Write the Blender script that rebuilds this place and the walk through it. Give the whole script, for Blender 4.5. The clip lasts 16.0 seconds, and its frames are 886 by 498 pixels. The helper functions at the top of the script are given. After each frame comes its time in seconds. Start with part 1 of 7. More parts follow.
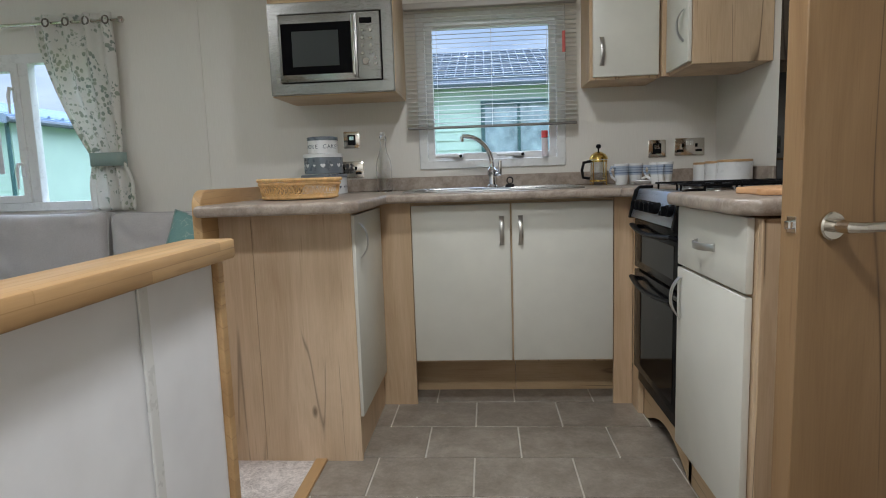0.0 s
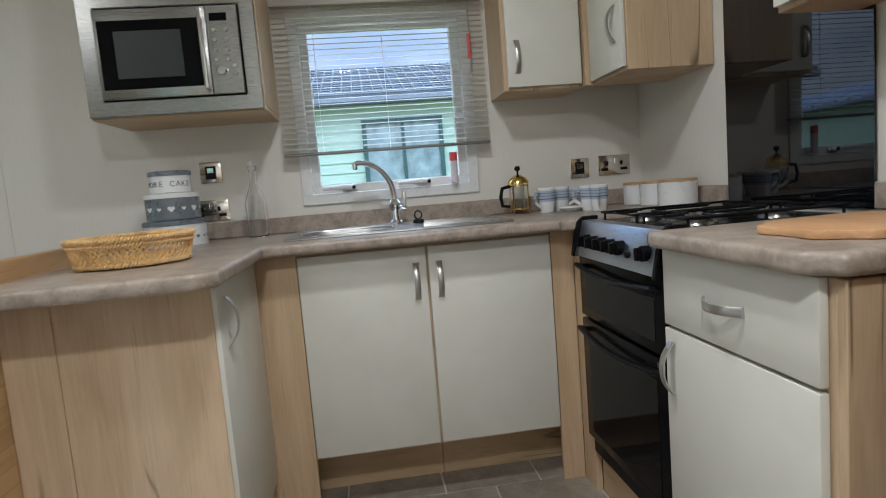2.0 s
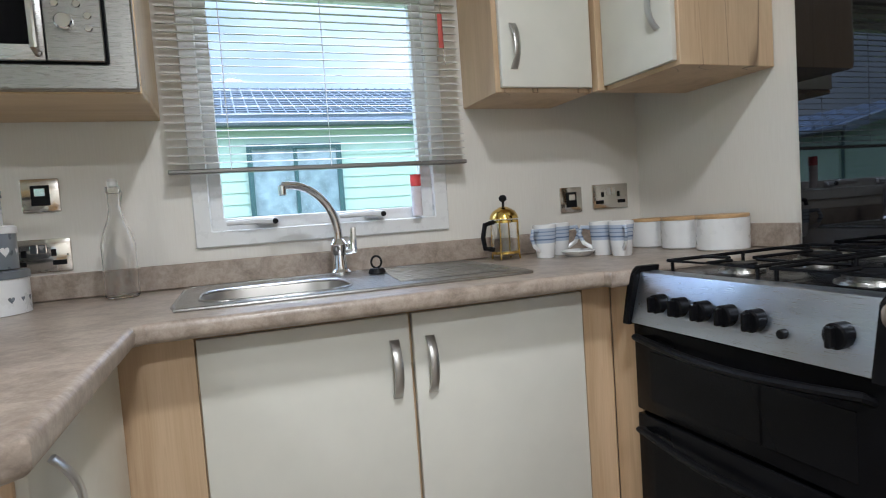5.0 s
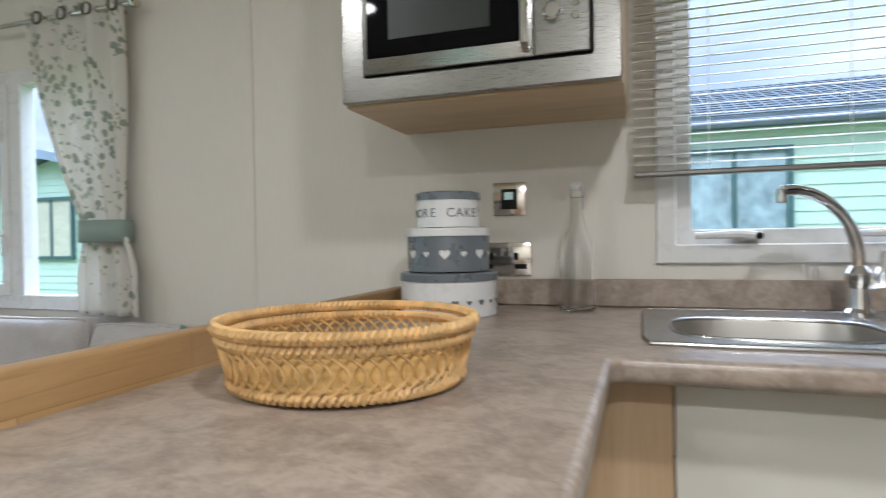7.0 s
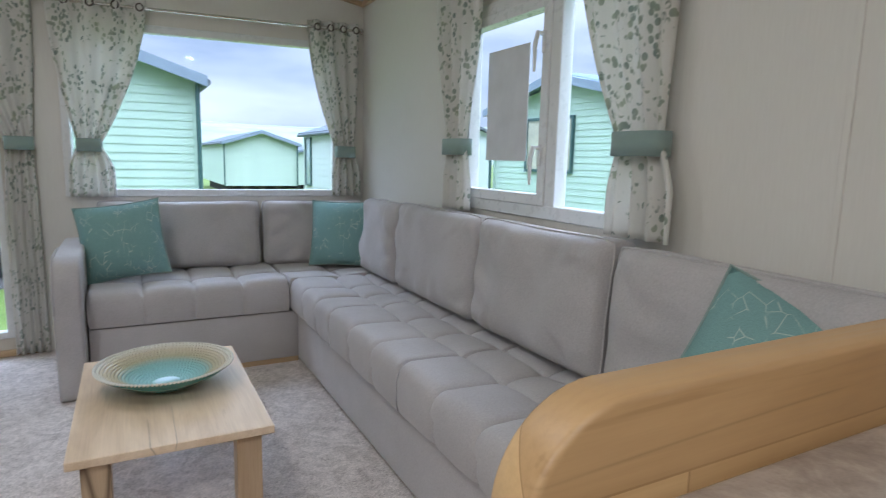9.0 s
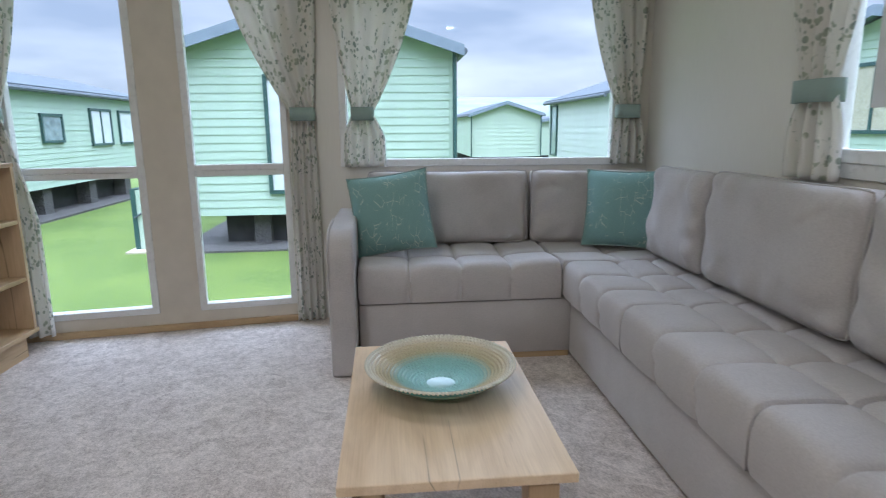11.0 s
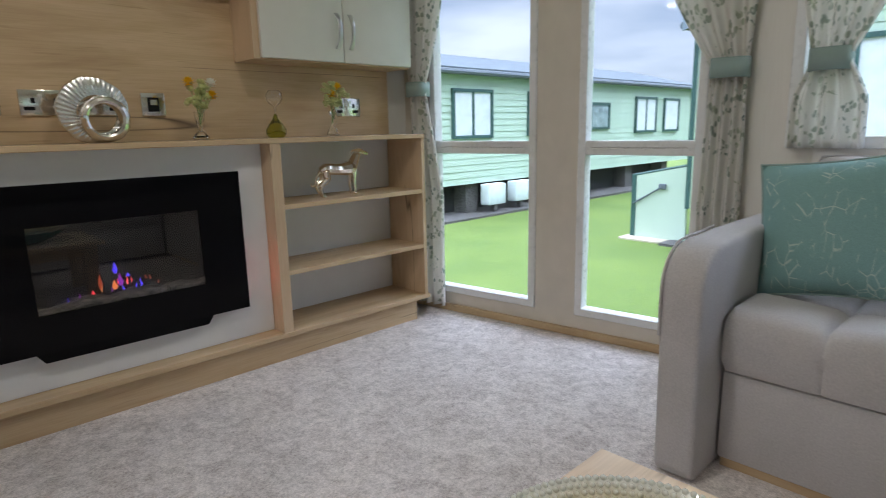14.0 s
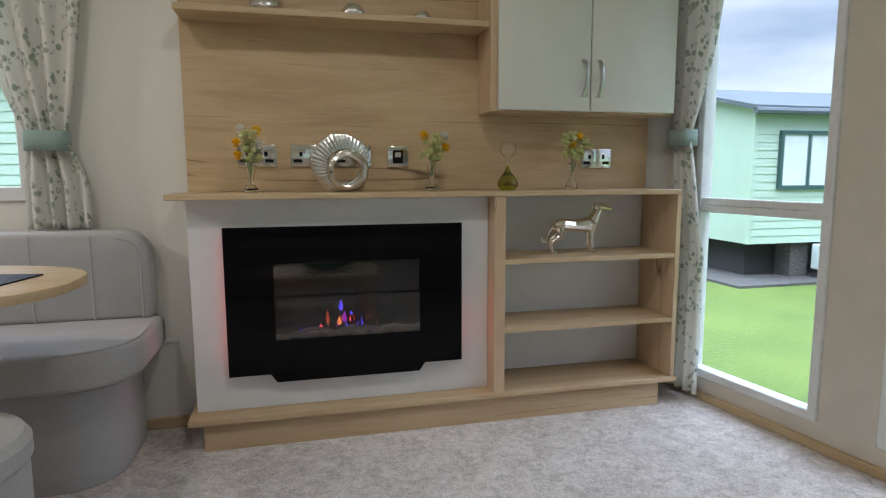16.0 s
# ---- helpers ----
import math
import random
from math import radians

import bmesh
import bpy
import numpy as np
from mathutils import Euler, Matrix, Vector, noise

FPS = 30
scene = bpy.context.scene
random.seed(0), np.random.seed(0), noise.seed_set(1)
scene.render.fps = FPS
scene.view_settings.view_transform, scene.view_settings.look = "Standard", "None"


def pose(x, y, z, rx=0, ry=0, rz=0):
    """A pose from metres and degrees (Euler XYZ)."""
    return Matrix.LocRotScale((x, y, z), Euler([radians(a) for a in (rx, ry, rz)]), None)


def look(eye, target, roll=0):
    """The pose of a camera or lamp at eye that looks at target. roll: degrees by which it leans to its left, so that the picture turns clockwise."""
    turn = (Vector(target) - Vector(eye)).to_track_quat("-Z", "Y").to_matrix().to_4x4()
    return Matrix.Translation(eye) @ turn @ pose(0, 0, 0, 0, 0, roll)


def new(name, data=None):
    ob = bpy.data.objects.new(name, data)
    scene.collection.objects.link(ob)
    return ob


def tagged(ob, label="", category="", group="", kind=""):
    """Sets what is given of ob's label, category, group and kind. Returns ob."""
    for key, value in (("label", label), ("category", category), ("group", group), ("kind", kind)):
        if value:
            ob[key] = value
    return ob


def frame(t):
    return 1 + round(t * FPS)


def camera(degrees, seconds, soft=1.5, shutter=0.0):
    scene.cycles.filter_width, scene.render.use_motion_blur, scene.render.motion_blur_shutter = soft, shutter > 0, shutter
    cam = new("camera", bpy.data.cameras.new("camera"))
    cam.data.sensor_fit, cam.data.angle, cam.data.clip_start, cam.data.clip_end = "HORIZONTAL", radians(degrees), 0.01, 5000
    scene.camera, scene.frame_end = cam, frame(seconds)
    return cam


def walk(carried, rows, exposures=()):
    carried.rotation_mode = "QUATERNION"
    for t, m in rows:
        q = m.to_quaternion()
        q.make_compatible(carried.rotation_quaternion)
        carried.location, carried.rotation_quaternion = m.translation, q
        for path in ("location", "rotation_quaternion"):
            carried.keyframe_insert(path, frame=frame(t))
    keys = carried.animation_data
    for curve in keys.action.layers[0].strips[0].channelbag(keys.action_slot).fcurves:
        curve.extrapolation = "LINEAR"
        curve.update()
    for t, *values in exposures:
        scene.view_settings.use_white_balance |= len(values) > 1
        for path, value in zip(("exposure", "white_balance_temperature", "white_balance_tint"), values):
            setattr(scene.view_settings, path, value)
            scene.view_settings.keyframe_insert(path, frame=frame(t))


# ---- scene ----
cam = camera(73.9, 16.0, soft=1.0, shutter=0.3)
PATH = [
    (0, (-0.043, 0.218, 1.023), (-0.192, 2.197, 0.775), -1.9),
    (0.5, (-0.042, 0.322, 1.030), (-0.157, 2.304, 0.768), -2.3),
    (1, (-0.077, 0.476, 1.042), (-0.111, 2.460, 0.779), -2.9),
    (1.5, (-0.089, 0.629, 1.068), (0.003, 2.611, 0.820), -3.8),
    (2, (-0.130, 0.783, 1.090), (0.120, 2.756, 0.880), -4.65),
    (2.5, (-0.179, 0.920, 1.130), (0.238, 2.869, 0.956), -5.4),
    (3, (-0.166, 1.059, 1.125), (0.415, 2.970, 0.989), -5.8),
    (3.2, (-0.150, 1.129, 1.123), (0.491, 3.022, 0.997), -5.8),
    (5.3, (-0.311, 1.574, 1.105), (0.35, 3.458, 0.986), -3.7),
    (5.5, (-0.321, 1.6, 1.105), (0.241, 3.516, 0.99), -3.4),
    (6, (-0.322, 1.691, 1.107), (-0.131, 3.68, 1.01), -2.9),
    (6.5, (-0.35, 1.737, 1.103), (-0.573, 3.724, 1.042), -2.1),
    (7, (-0.414, 1.809, 1.117), (-1.052, 3.705, 1.09), -0.9),
    (7.5, (-0.538, 1.864, 1.146), (-1.567, 3.578, 1.103), 0.5),
    (8, (-0.643, 1.867, 1.149), (-2.003, 3.329, 1.027), 1.0),
    (8.5, (-0.727, 1.902, 1.128), (-2.33, 3.079, 0.922), 1.3),
    (9, (-0.799, 1.967, 1.108), (-2.544, 2.897, 0.808), 1.4),
    (9.2, (-0.813, 1.977, 1.098), (-2.596, 2.818, 0.763), 1.2),
    (11.3, (-1.435, 1.911, 1.064), (-3.394, 1.971, 0.667), -0.7),
    (11.5, (-1.501, 1.921, 1.069), (-3.462, 1.896, 0.675), -0.8),
    (12, (-1.667, 1.946, 1.05), (-3.608, 1.659, 0.662), -0.9),
    (12.5, (-1.874, 1.991, 1.051), (-3.746, 1.407, 0.661), -0.9),
    (13, (-2.026, 2.096, 1.038), (-3.776, 1.216, 0.634), -0.8),
    (13.5, (-2.166, 2.256, 1.005), (-3.732, 1.082, 0.593), -1.0),
    (14, (-2.3, 2.328, 0.953), (-3.656, 0.914, 0.549), -1.2),
    (14.5, (-2.404, 2.326, 0.952), (-3.546, 0.729, 0.572), -1.1),
    (15, (-2.466, 2.307, 0.951), (-3.385, 0.563, 0.61), -1.0),
    (15.5, (-2.568, 2.302, 0.952), (-3.256, 0.446, 0.662), -0.6),
    (16, (-2.71, 2.316, 0.991), (-3.18, 0.389, 0.738), -0.2),
]
walk(cam, [(t, look(eye, target, roll)) for t, eye, target, roll in PATH],
     [(0, 0.46, 5900, 8), (1.5, 0.50, 5950, 8), (2.5, 0.63, 5800, 8), (3.2, 0.82, 5700, 8), (5.5, 0.95, 5850, 9), (6.6, 0.94, 6050, 9), (7.5, 0.60, 6050, 10), (8.2, 0.56, 5900, 10), (9.0, 0.54, 5900, 11), (12.0, 0.41, 6200, 11), (14.0, 0.47, 6350, 11), (16, 0.52, 6350, 9)])

# ---- light ----
world = bpy.data.worlds.new("overcast_sky")
scene.world = world
world.use_nodes = True
wn, wl = world.node_tree.nodes, world.node_tree.links
wbg = wn["Background"]
sky = wn.new("ShaderNodeTexSky")
sky.sky_type, sky.sun_disc = "NISHITA", False
sky.sun_elevation, sky.sun_rotation = radians(61), radians(57)
wco = wn.new("ShaderNodeTexCoord")
wmap = wn.new("ShaderNodeMapping")
wmap.inputs["Scale"].default_value = (1.6, 1.6, 7.0)
wl.new(wco.outputs["Generated"], wmap.inputs["Vector"])
wno = wn.new("ShaderNodeTexNoise")
wno.inputs["Scale"].default_value, wno.inputs["Detail"].default_value = 1.7, 6.0
wl.new(wmap.outputs["Vector"], wno.inputs["Vector"])
wrp = wn.new("ShaderNodeValToRGB")
wrp.color_ramp.elements[0].position, wrp.color_ramp.elements[0].color = 0.35, (3.0, 3.7, 5.2, 1)
wrp.color_ramp.elements[1].position, wrp.color_ramp.elements[1].color = 0.66, (6.0, 6.6, 7.9, 1)
wl.new(wno.outputs["Fac"], wrp.inputs["Fac"])
wmx = wn.new("ShaderNodeMix")
wmx.data_type = "RGBA"
wmx.inputs["Factor"].default_value = 0.85
wl.new(sky.outputs["Color"], wmx.inputs["A"])
wl.new(wrp.outputs["Color"], wmx.inputs["B"])
# an overcast sky is brighter overhead
wsp = wn.new("ShaderNodeSeparateXYZ")
wl.new(wco.outputs["Generated"], wsp.inputs["Vector"])
wup = wn.new("ShaderNodeMapRange")
wup.inputs["From Min"].default_value, wup.inputs["From Max"].default_value = 0.32, 0.70
wup.inputs["To Min"].default_value, wup.inputs["To Max"].default_value = 1.0, 7.2
wl.new(wsp.outputs["Z"], wup.inputs["Value"])
wmu = wn.new("ShaderNodeVectorMath")
wmu.operation = "SCALE"
wl.new(wmx.outputs["Result"], wmu.inputs[0])
wl.new(wup.outputs["Result"], wmu.inputs["Scale"])
wl.new(wmu.outputs["Vector"], wbg.inputs["Color"])
wbg.inputs["Strength"].default_value = 0.12
sun = new("sun", bpy.data.lights.new("sun", "SUN"))
sun.data.energy, sun.data.angle, sun.data.color = 0.6, radians(60), (1.0, 0.97, 0.93)
sun.matrix_world = look((0, 0, 30), (-14, -9, 0))


# ---- mesh helpers ----
ORG = {}


def thing(name, loc, label="", category="", group="", kind=""):
    ob = new(name)
    ob.empty_display_size = 0.1
    ob.location = loc
    ORG[ob] = Vector(loc)
    return tagged(ob, label, category, group, kind)


def link_mesh(name, bm, material, smooth=30):
    me = bpy.data.meshes.new(name)
    bm.to_mesh(me)
    bm.free()
    me.materials.append(material)
    if smooth:
        me.polygons.foreach_set("use_smooth", [True] * len(me.polygons))
        me.set_sharp_from_angle(angle=radians(smooth))
    return new(name, me)


def part(name, bm, material, parent, label="", smooth=30):
    """One mesh object under a thing or part; bm is in world metres."""
    org = ORG[parent]
    bmesh.ops.translate(bm, vec=-org, verts=bm.verts)
    ob = link_mesh(name, bm, material, smooth)
    ob.parent = parent
    ORG[ob] = org
    return tagged(ob, label)


def solo(name, bm, material, label="", category="", group="", kind="", smooth=30, loc=None):
    """A thing of one mesh; bm is in world metres."""
    if loc is None:
        zs = [v.co for v in bm.verts]
        loc = Vector((sum(v.x for v in zs) / len(zs), sum(v.y for v in zs) / len(zs), min(v.z for v in zs)))
    bmesh.ops.translate(bm, vec=-Vector(loc), verts=bm.verts)
    ob = link_mesh(name, bm, material, smooth)
    ob.location = loc
    ORG[ob] = Vector(loc)
    return tagged(ob, label, category, group, kind)


def box(x0, x1, y0, y1, z0, z1, bev=0.002, seg=1, bm=None):
    b = bmesh.new()
    bmesh.ops.create_cube(b, size=1.0)
    for v in b.verts:
        v.co = ((x0 + x1) / 2 + v.co.x * (x1 - x0), (y0 + y1) / 2 + v.co.y * (y1 - y0), (z0 + z1) / 2 + v.co.z * (z1 - z0))
    if bev:
        bmesh.ops.bevel(b, geom=b.edges[:], offset=min(bev, 0.45 * min(abs(x1 - x0), abs(y1 - y0), abs(z1 - z0))), segments=seg, profile=0.5, affect="EDGES")
    return merged(bm, b)


def merged(bm, b):
    if bm is None:
        return b
    me = bpy.data.meshes.new("tmp")
    b.to_mesh(me)
    b.free()
    bm.from_mesh(me)
    bpy.data.meshes.remove(me)
    return bm


def prism(poly, lo, hi, axis="z", bev=0.0, seg=2, bm=None):
    """A polygon of two coordinates, extruded along axis from lo to hi."""
    b = bmesh.new()
    put = {"z": lambda p, h: (p[0], p[1], h), "y": lambda p, h: (p[0], h, p[1]), "x": lambda p, h: (h, p[0], p[1])}[axis]
    a = [b.verts.new(put(p, lo)) for p in poly]
    c = [b.verts.new(put(p, hi)) for p in poly]
    n = len(poly)
    b.faces.new(a[::-1])
    b.faces.new(c)
    for i in range(n):
        b.faces.new((a[i], a[(i + 1) % n], c[(i + 1) % n], c[i]))
    bmesh.ops.recalc_face_normals(b, faces=b.faces)
    if bev:
        bmesh.ops.bevel(b, geom=b.edges[:], offset=bev, segments=seg, profile=0.5, affect="EDGES")
    return merged(bm, b)


def lathe(profile, x, y, z, seg=32, sx=1.0, sy=1.0, bm=None, rot=None):
    """A profile of (radius, height) turned about an upright axis."""
    b = bmesh.new()
    rings = []
    for r, h in profile:
        if r < 1e-6:
            rings.append([b.verts.new((0, 0, h))])
        else:
            rings.append([b.verts.new((r * sx * math.cos(2 * math.pi * i / seg), r * sy * math.sin(2 * math.pi * i / seg), h)) for i in range(seg)])
    for p, q in zip(rings, rings[1:]):
        for i in range(seg):
            j = (i + 1) % seg
            if len(p) == 1 and len(q) > 1:
                b.faces.new((p[0], q[i], q[j]))
            elif len(q) == 1 and len(p) > 1:
                b.faces.new((p[i], q[0], p[j]))
            elif len(p) > 1:
                b.faces.new((p[i], p[j], q[j], q[i]))
    bmesh.ops.recalc_face_normals(b, faces=b.faces)
    m = Matrix.Translation((x, y, z)) @ (rot if rot else Matrix())
    bmesh.ops.transform(b, matrix=m, verts=b.verts)
    return merged(bm, b)


def cyl(x, y, z, r, h, axis="z", seg=24, bev=0.0015, r2=None, bm=None):
    r2 = r if r2 is None else r2
    prof = [(0, 0), (r - bev, 0), (r, bev), (r2, h - bev), (r2 - bev, h), (0, h)]
    rot = {"z": None, "x": Matrix.Rotation(radians(90), 4, "Y"), "y": Matrix.Rotation(radians(-90), 4, "X")}[axis]
    return lathe(prof, x, y, z, seg, bm=bm, rot=rot)


def tube(pts, r, seg=10, bm=None, closed=False, flat=1.0):
    """A round bar swept along points; r is one radius or one for each point."""
    b = bmesh.new()
    pts = [Vector(p) for p in pts]
    n = len(pts)
    rs = r if isinstance(r, (list, tuple)) else [r] * n
    rings, side = [], None
    for i, p in enumerate(pts):
        a = pts[(i - 1) % n] if (closed or i) else p
        c = pts[(i + 1) % n] if (closed or i < n - 1) else p
        d = (c - a).normalized()
        if side is None:
            side = d.cross(Vector((0, 0, 1)))
            if side.length < 0.1:
                side = d.cross(Vector((0, 1, 0)))
        side = (side - d * side.dot(d)).normalized()
        up = side.cross(d)
        rings.append([b.verts.new(p + rs[i] * (math.cos(2 * math.pi * k / seg) * side + flat * math.sin(2 * math.pi * k / seg) * up)) for k in range(seg)])
    pairs = list(zip(rings, rings[1:])) + ([(rings[-1], rings[0])] if closed else [])
    for p, q in pairs:
        for k in range(seg):
            b.faces.new((p[k], p[(k + 1) % seg], q[(k + 1) % seg], q[k]))
    if not closed:
        b.faces.new(rings[0][::-1])
        b.faces.new(rings[-1])
    bmesh.ops.recalc_face_normals(b, faces=b.faces)
    return merged(bm, b)


def arc(p0, p1, bulge, n=10):
    """Points from p0 to p1, bowed by the vector bulge in the middle."""
    p0, p1, bulge = Vector(p0), Vector(p1), Vector(bulge)
    return [p0.lerp(p1, i / n) + bulge * math.sin(math.pi * i / n) for i in range(n + 1)]


# ---- materials ----
def shader(name, rough=0.5, metal=0.0, color=(0.5, 0.5, 0.5)):
    m = bpy.data.materials.new(name)
    m.use_nodes = True
    nt = m.node_tree
    b = nt.nodes["Principled BSDF"]
    b.inputs["Roughness"].default_value, b.inputs["Metallic"].default_value = rough, metal
    b.inputs["Base Color"].default_value = (*color, 1)
    return m, nt.nodes, nt.links, b


def coords(n, l, scale=(1, 1, 1), rot=(0, 0, 0), src="Object"):
    tc = n.new("ShaderNodeTexCoord")
    mp = n.new("ShaderNodeMapping")
    mp.inputs["Scale"].default_value = scale
    mp.inputs["Rotation"].default_value = rot
    l.new(tc.outputs[src], mp.inputs["Vector"])
    return mp.outputs["Vector"]


def noise_tex(n, l, vec, scale, detail=4.0, rough=0.55, warp=0.0):
    t = n.new("ShaderNodeTexNoise")
    t.inputs["Scale"].default_value, t.inputs["Detail"].default_value = scale, detail
    t.inputs["Roughness"].default_value, t.inputs["Distortion"].default_value = rough, warp
    l.new(vec, t.inputs["Vector"])
    return t.outputs["Fac"]


def ramp(n, l, fac, *stops):
    r = n.new("ShaderNodeValToRGB")
    els = r.color_ramp.elements
    while len(els) < len(stops):
        els.new(0.5)
    for e, (p, c) in zip(els, stops):
        e.position, e.color = p, (*c, 1) if len(c) == 3 else c
    l.new(fac, r.inputs["Fac"])
    return r.outputs["Color"]


def mix(n, l, fac, a, b, mode="MIX"):
    x = n.new("ShaderNodeMix")
    x.data_type, x.blend_type = "RGBA", mode
    for key, v in (("Factor", fac), ("A", a), ("B", b)):
        s = x.inputs[key]
        if isinstance(v, (int, float)):
            s.default_value = v
        elif isinstance(v, tuple):
            s.default_value = (*v, 1)
        else:
            l.new(v, s)
    return x.outputs["Result"]


def bump(n, l, b, height, strength=0.2, dist=0.002):
    x = n.new("ShaderNodeBump")
    x.inputs["Strength"].default_value, x.inputs["Distance"].default_value = strength, dist
    l.new(height, x.inputs["Height"])
    l.new(x.outputs["Normal"], b.inputs["Normal"])


def grey(v):
    return (v, v, v)


def plain(name, color, rough=0.5, metal=0.0, vary=0.08, scale=9.0, bumps=0.0, bscale=300.0):
    """A paint, plastic or metal with faint blotches and fine relief."""
    m, n, l, b = shader(name, rough, metal, color)
    v = coords(n, l)
    f = noise_tex(n, l, v, scale, 5)
    lo = tuple(c * (1 - vary) for c in color)
    hi = tuple(min(1, c * (1 + vary)) for c in color)
    l.new(ramp(n, l, f, (0.3, lo), (0.7, hi)), b.inputs["Base Color"])
    g = noise_tex(n, l, v, scale * 4, 3)
    l.new(ramp(n, l, g, (0.3, grey(max(0.02, rough - 0.06))), (0.7, grey(min(1, rough + 0.06)))), b.inputs["Roughness"])
    if bumps:
        bump(n, l, b, noise_tex(n, l, v, bscale, 2), bumps, 0.001)
    return m


def oak(name, axis, tint=(1, 1, 1), cracks=0.85, often=0.51):
    """Light oak laminate, its grain running along axis, with drying cracks and small knots."""
    m, n, l, b = shader(name, 0.42)
    def grain(run, across=1.0):
        return coords(n, l, {"x": (run, across, across), "y": (across, run, across), "z": (across, across, run)}[axis])
    def toned(c):
        return tuple(min(1.0, a * t) for a, t in zip(c, tint))
    pale, mid, deep = toned((0.62, 0.465, 0.285)), toned((0.50, 0.355, 0.20)), toned((0.36, 0.235, 0.125))
    figure = noise_tex(n, l, grain(0.16), 8.0, 5, 0.6, 0.9)
    base = ramp(n, l, figure, (0.27, deep), (0.42, mid), (0.56, pale), (0.70, mid), (0.84, pale))
    patch = noise_tex(n, l, grain(0.35), 2.6, 3)
    base = mix(n, l, 0.38, base, ramp(n, l, patch, (0.35, deep), (0.65, pale)))
    fine = noise_tex(n, l, grain(0.025), 230.0, 3, 0.6)
    base = mix(n, l, 0.17, base, ramp(n, l, fine, (0.32, deep), (0.62, pale)))
    pores = noise_tex(n, l, grain(0.05), 95.0, 2, 0.5)
    base = mix(n, l, ramp(n, l, pores, (0.66, grey(0)), (0.74, grey(0.45))), base, deep)
    # long drying cracks that come and go
    dark = toned((0.10, 0.06, 0.032))
    course = noise_tex(n, l, grain(0.05), 6.0, 1.5, 0.4, 0.0)
    line = ramp(n, l, course, (0.4955, grey(0)), (0.499, grey(cracks)), (0.501, grey(cracks)), (0.5045, grey(0)))
    gate = ramp(n, l, noise_tex(n, l, grain(0.55), 3.6, 2), (often, grey(0)), (often + 0.06, grey(1)))
    base = mix(n, l, mix(n, l, 1.0, line, gate, "MULTIPLY"), base, dark)
    k = n.new("ShaderNodeTexVoronoi")
    k.inputs["Scale"].default_value = 4.2
    l.new(grain(0.45), k.inputs["Vector"])
    base = mix(n, l, ramp(n, l, k.outputs["Distance"], (0.02, grey(0.75)), (0.055, grey(0))), base, dark)
    l.new(base, b.inputs["Base Color"])
    l.new(ramp(n, l, fine, (0.3, grey(0.38)), (0.7, grey(0.5))), b.inputs["Roughness"])
    bump(n, l, b, fine, 0.10, 0.001)
    return m


oak_x, oak_y, oak_z = oak("oak_along_x", "x"), oak("oak_along_y", "y"), oak("oak_upright", "z", (1.03, 1.03, 1.10))
rustic_oak = oak("rustic_oak_upright", "z", (1.10, 1.11, 1.22), 0.6, 0.47)
panel_oak = oak("oak_wide_panel", "x", (1.02, 1.0, 0.98), 0.85, 0.44)
door_oak = oak("door_oak_upright", "z", (0.54, 0.455, 0.37), 0.8, 0.42)
solid_oak = oak("varnished_oak", "y", (0.98, 0.89, 0.74), 0.3)


def add_staves(m):
    """Darker and paler glued staves along y, as in solid oak boards."""
    n, l = m.node_tree.nodes, m.node_tree.links
    b = n["Principled BSDF"]
    old = b.inputs["Base Color"].links[0].from_socket
    tc, sp, ad, co, br = n.new("ShaderNodeTexCoord"), n.new("ShaderNodeSeparateXYZ"), n.new("ShaderNodeMath"), n.new("ShaderNodeCombineXYZ"), n.new("ShaderNodeTexBrick")
    l.new(tc.outputs["Object"], sp.inputs["Vector"])
    l.new(sp.outputs["X"], ad.inputs[0]), l.new(sp.outputs["Z"], ad.inputs[1])
    l.new(sp.outputs["Y"], co.inputs["X"]), l.new(ad.outputs["Value"], co.inputs["Y"])
    l.new(co.outputs["Vector"], br.inputs["Vector"])
    for key, v in (("Scale", 1.0), ("Mortar Size", 0.0007), ("Brick Width", 0.47), ("Row Height", 0.047), ("Bias", 0.0)):
        br.inputs[key].default_value = v
    br.inputs["Color1"].default_value, br.inputs["Color2"].default_value, br.inputs["Mortar"].default_value = (0.80, 0.74, 0.67, 1), (1.12, 1.10, 1.06, 1), (0.62, 0.54, 0.45, 1)
    l.new(mix(n, l, 0.85, old, br.outputs["Color"], "MULTIPLY"), b.inputs["Base Color"])


add_staves(solid_oak)


def make_wallboard():
    m, n, l, b = shader("wallboard", 0.62)
    v = coords(n, l, (1, 1, 0.05))
    f = noise_tex(n, l, v, 260.0, 3)
    big = noise_tex(n, l, coords(n, l), 1.3, 4)
    c = mix(n, l, 0.5, ramp(n, l, f, (0.3, (0.66, 0.625, 0.56)), (0.7, (0.73, 0.70, 0.64))), ramp(n, l, big, (0.3, (0.67, 0.635, 0.57)), (0.7, (0.73, 0.70, 0.64))))
    l.new(c, b.inputs["Base Color"])
    bump(n, l, b, f, 0.15, 0.0006)
    return m


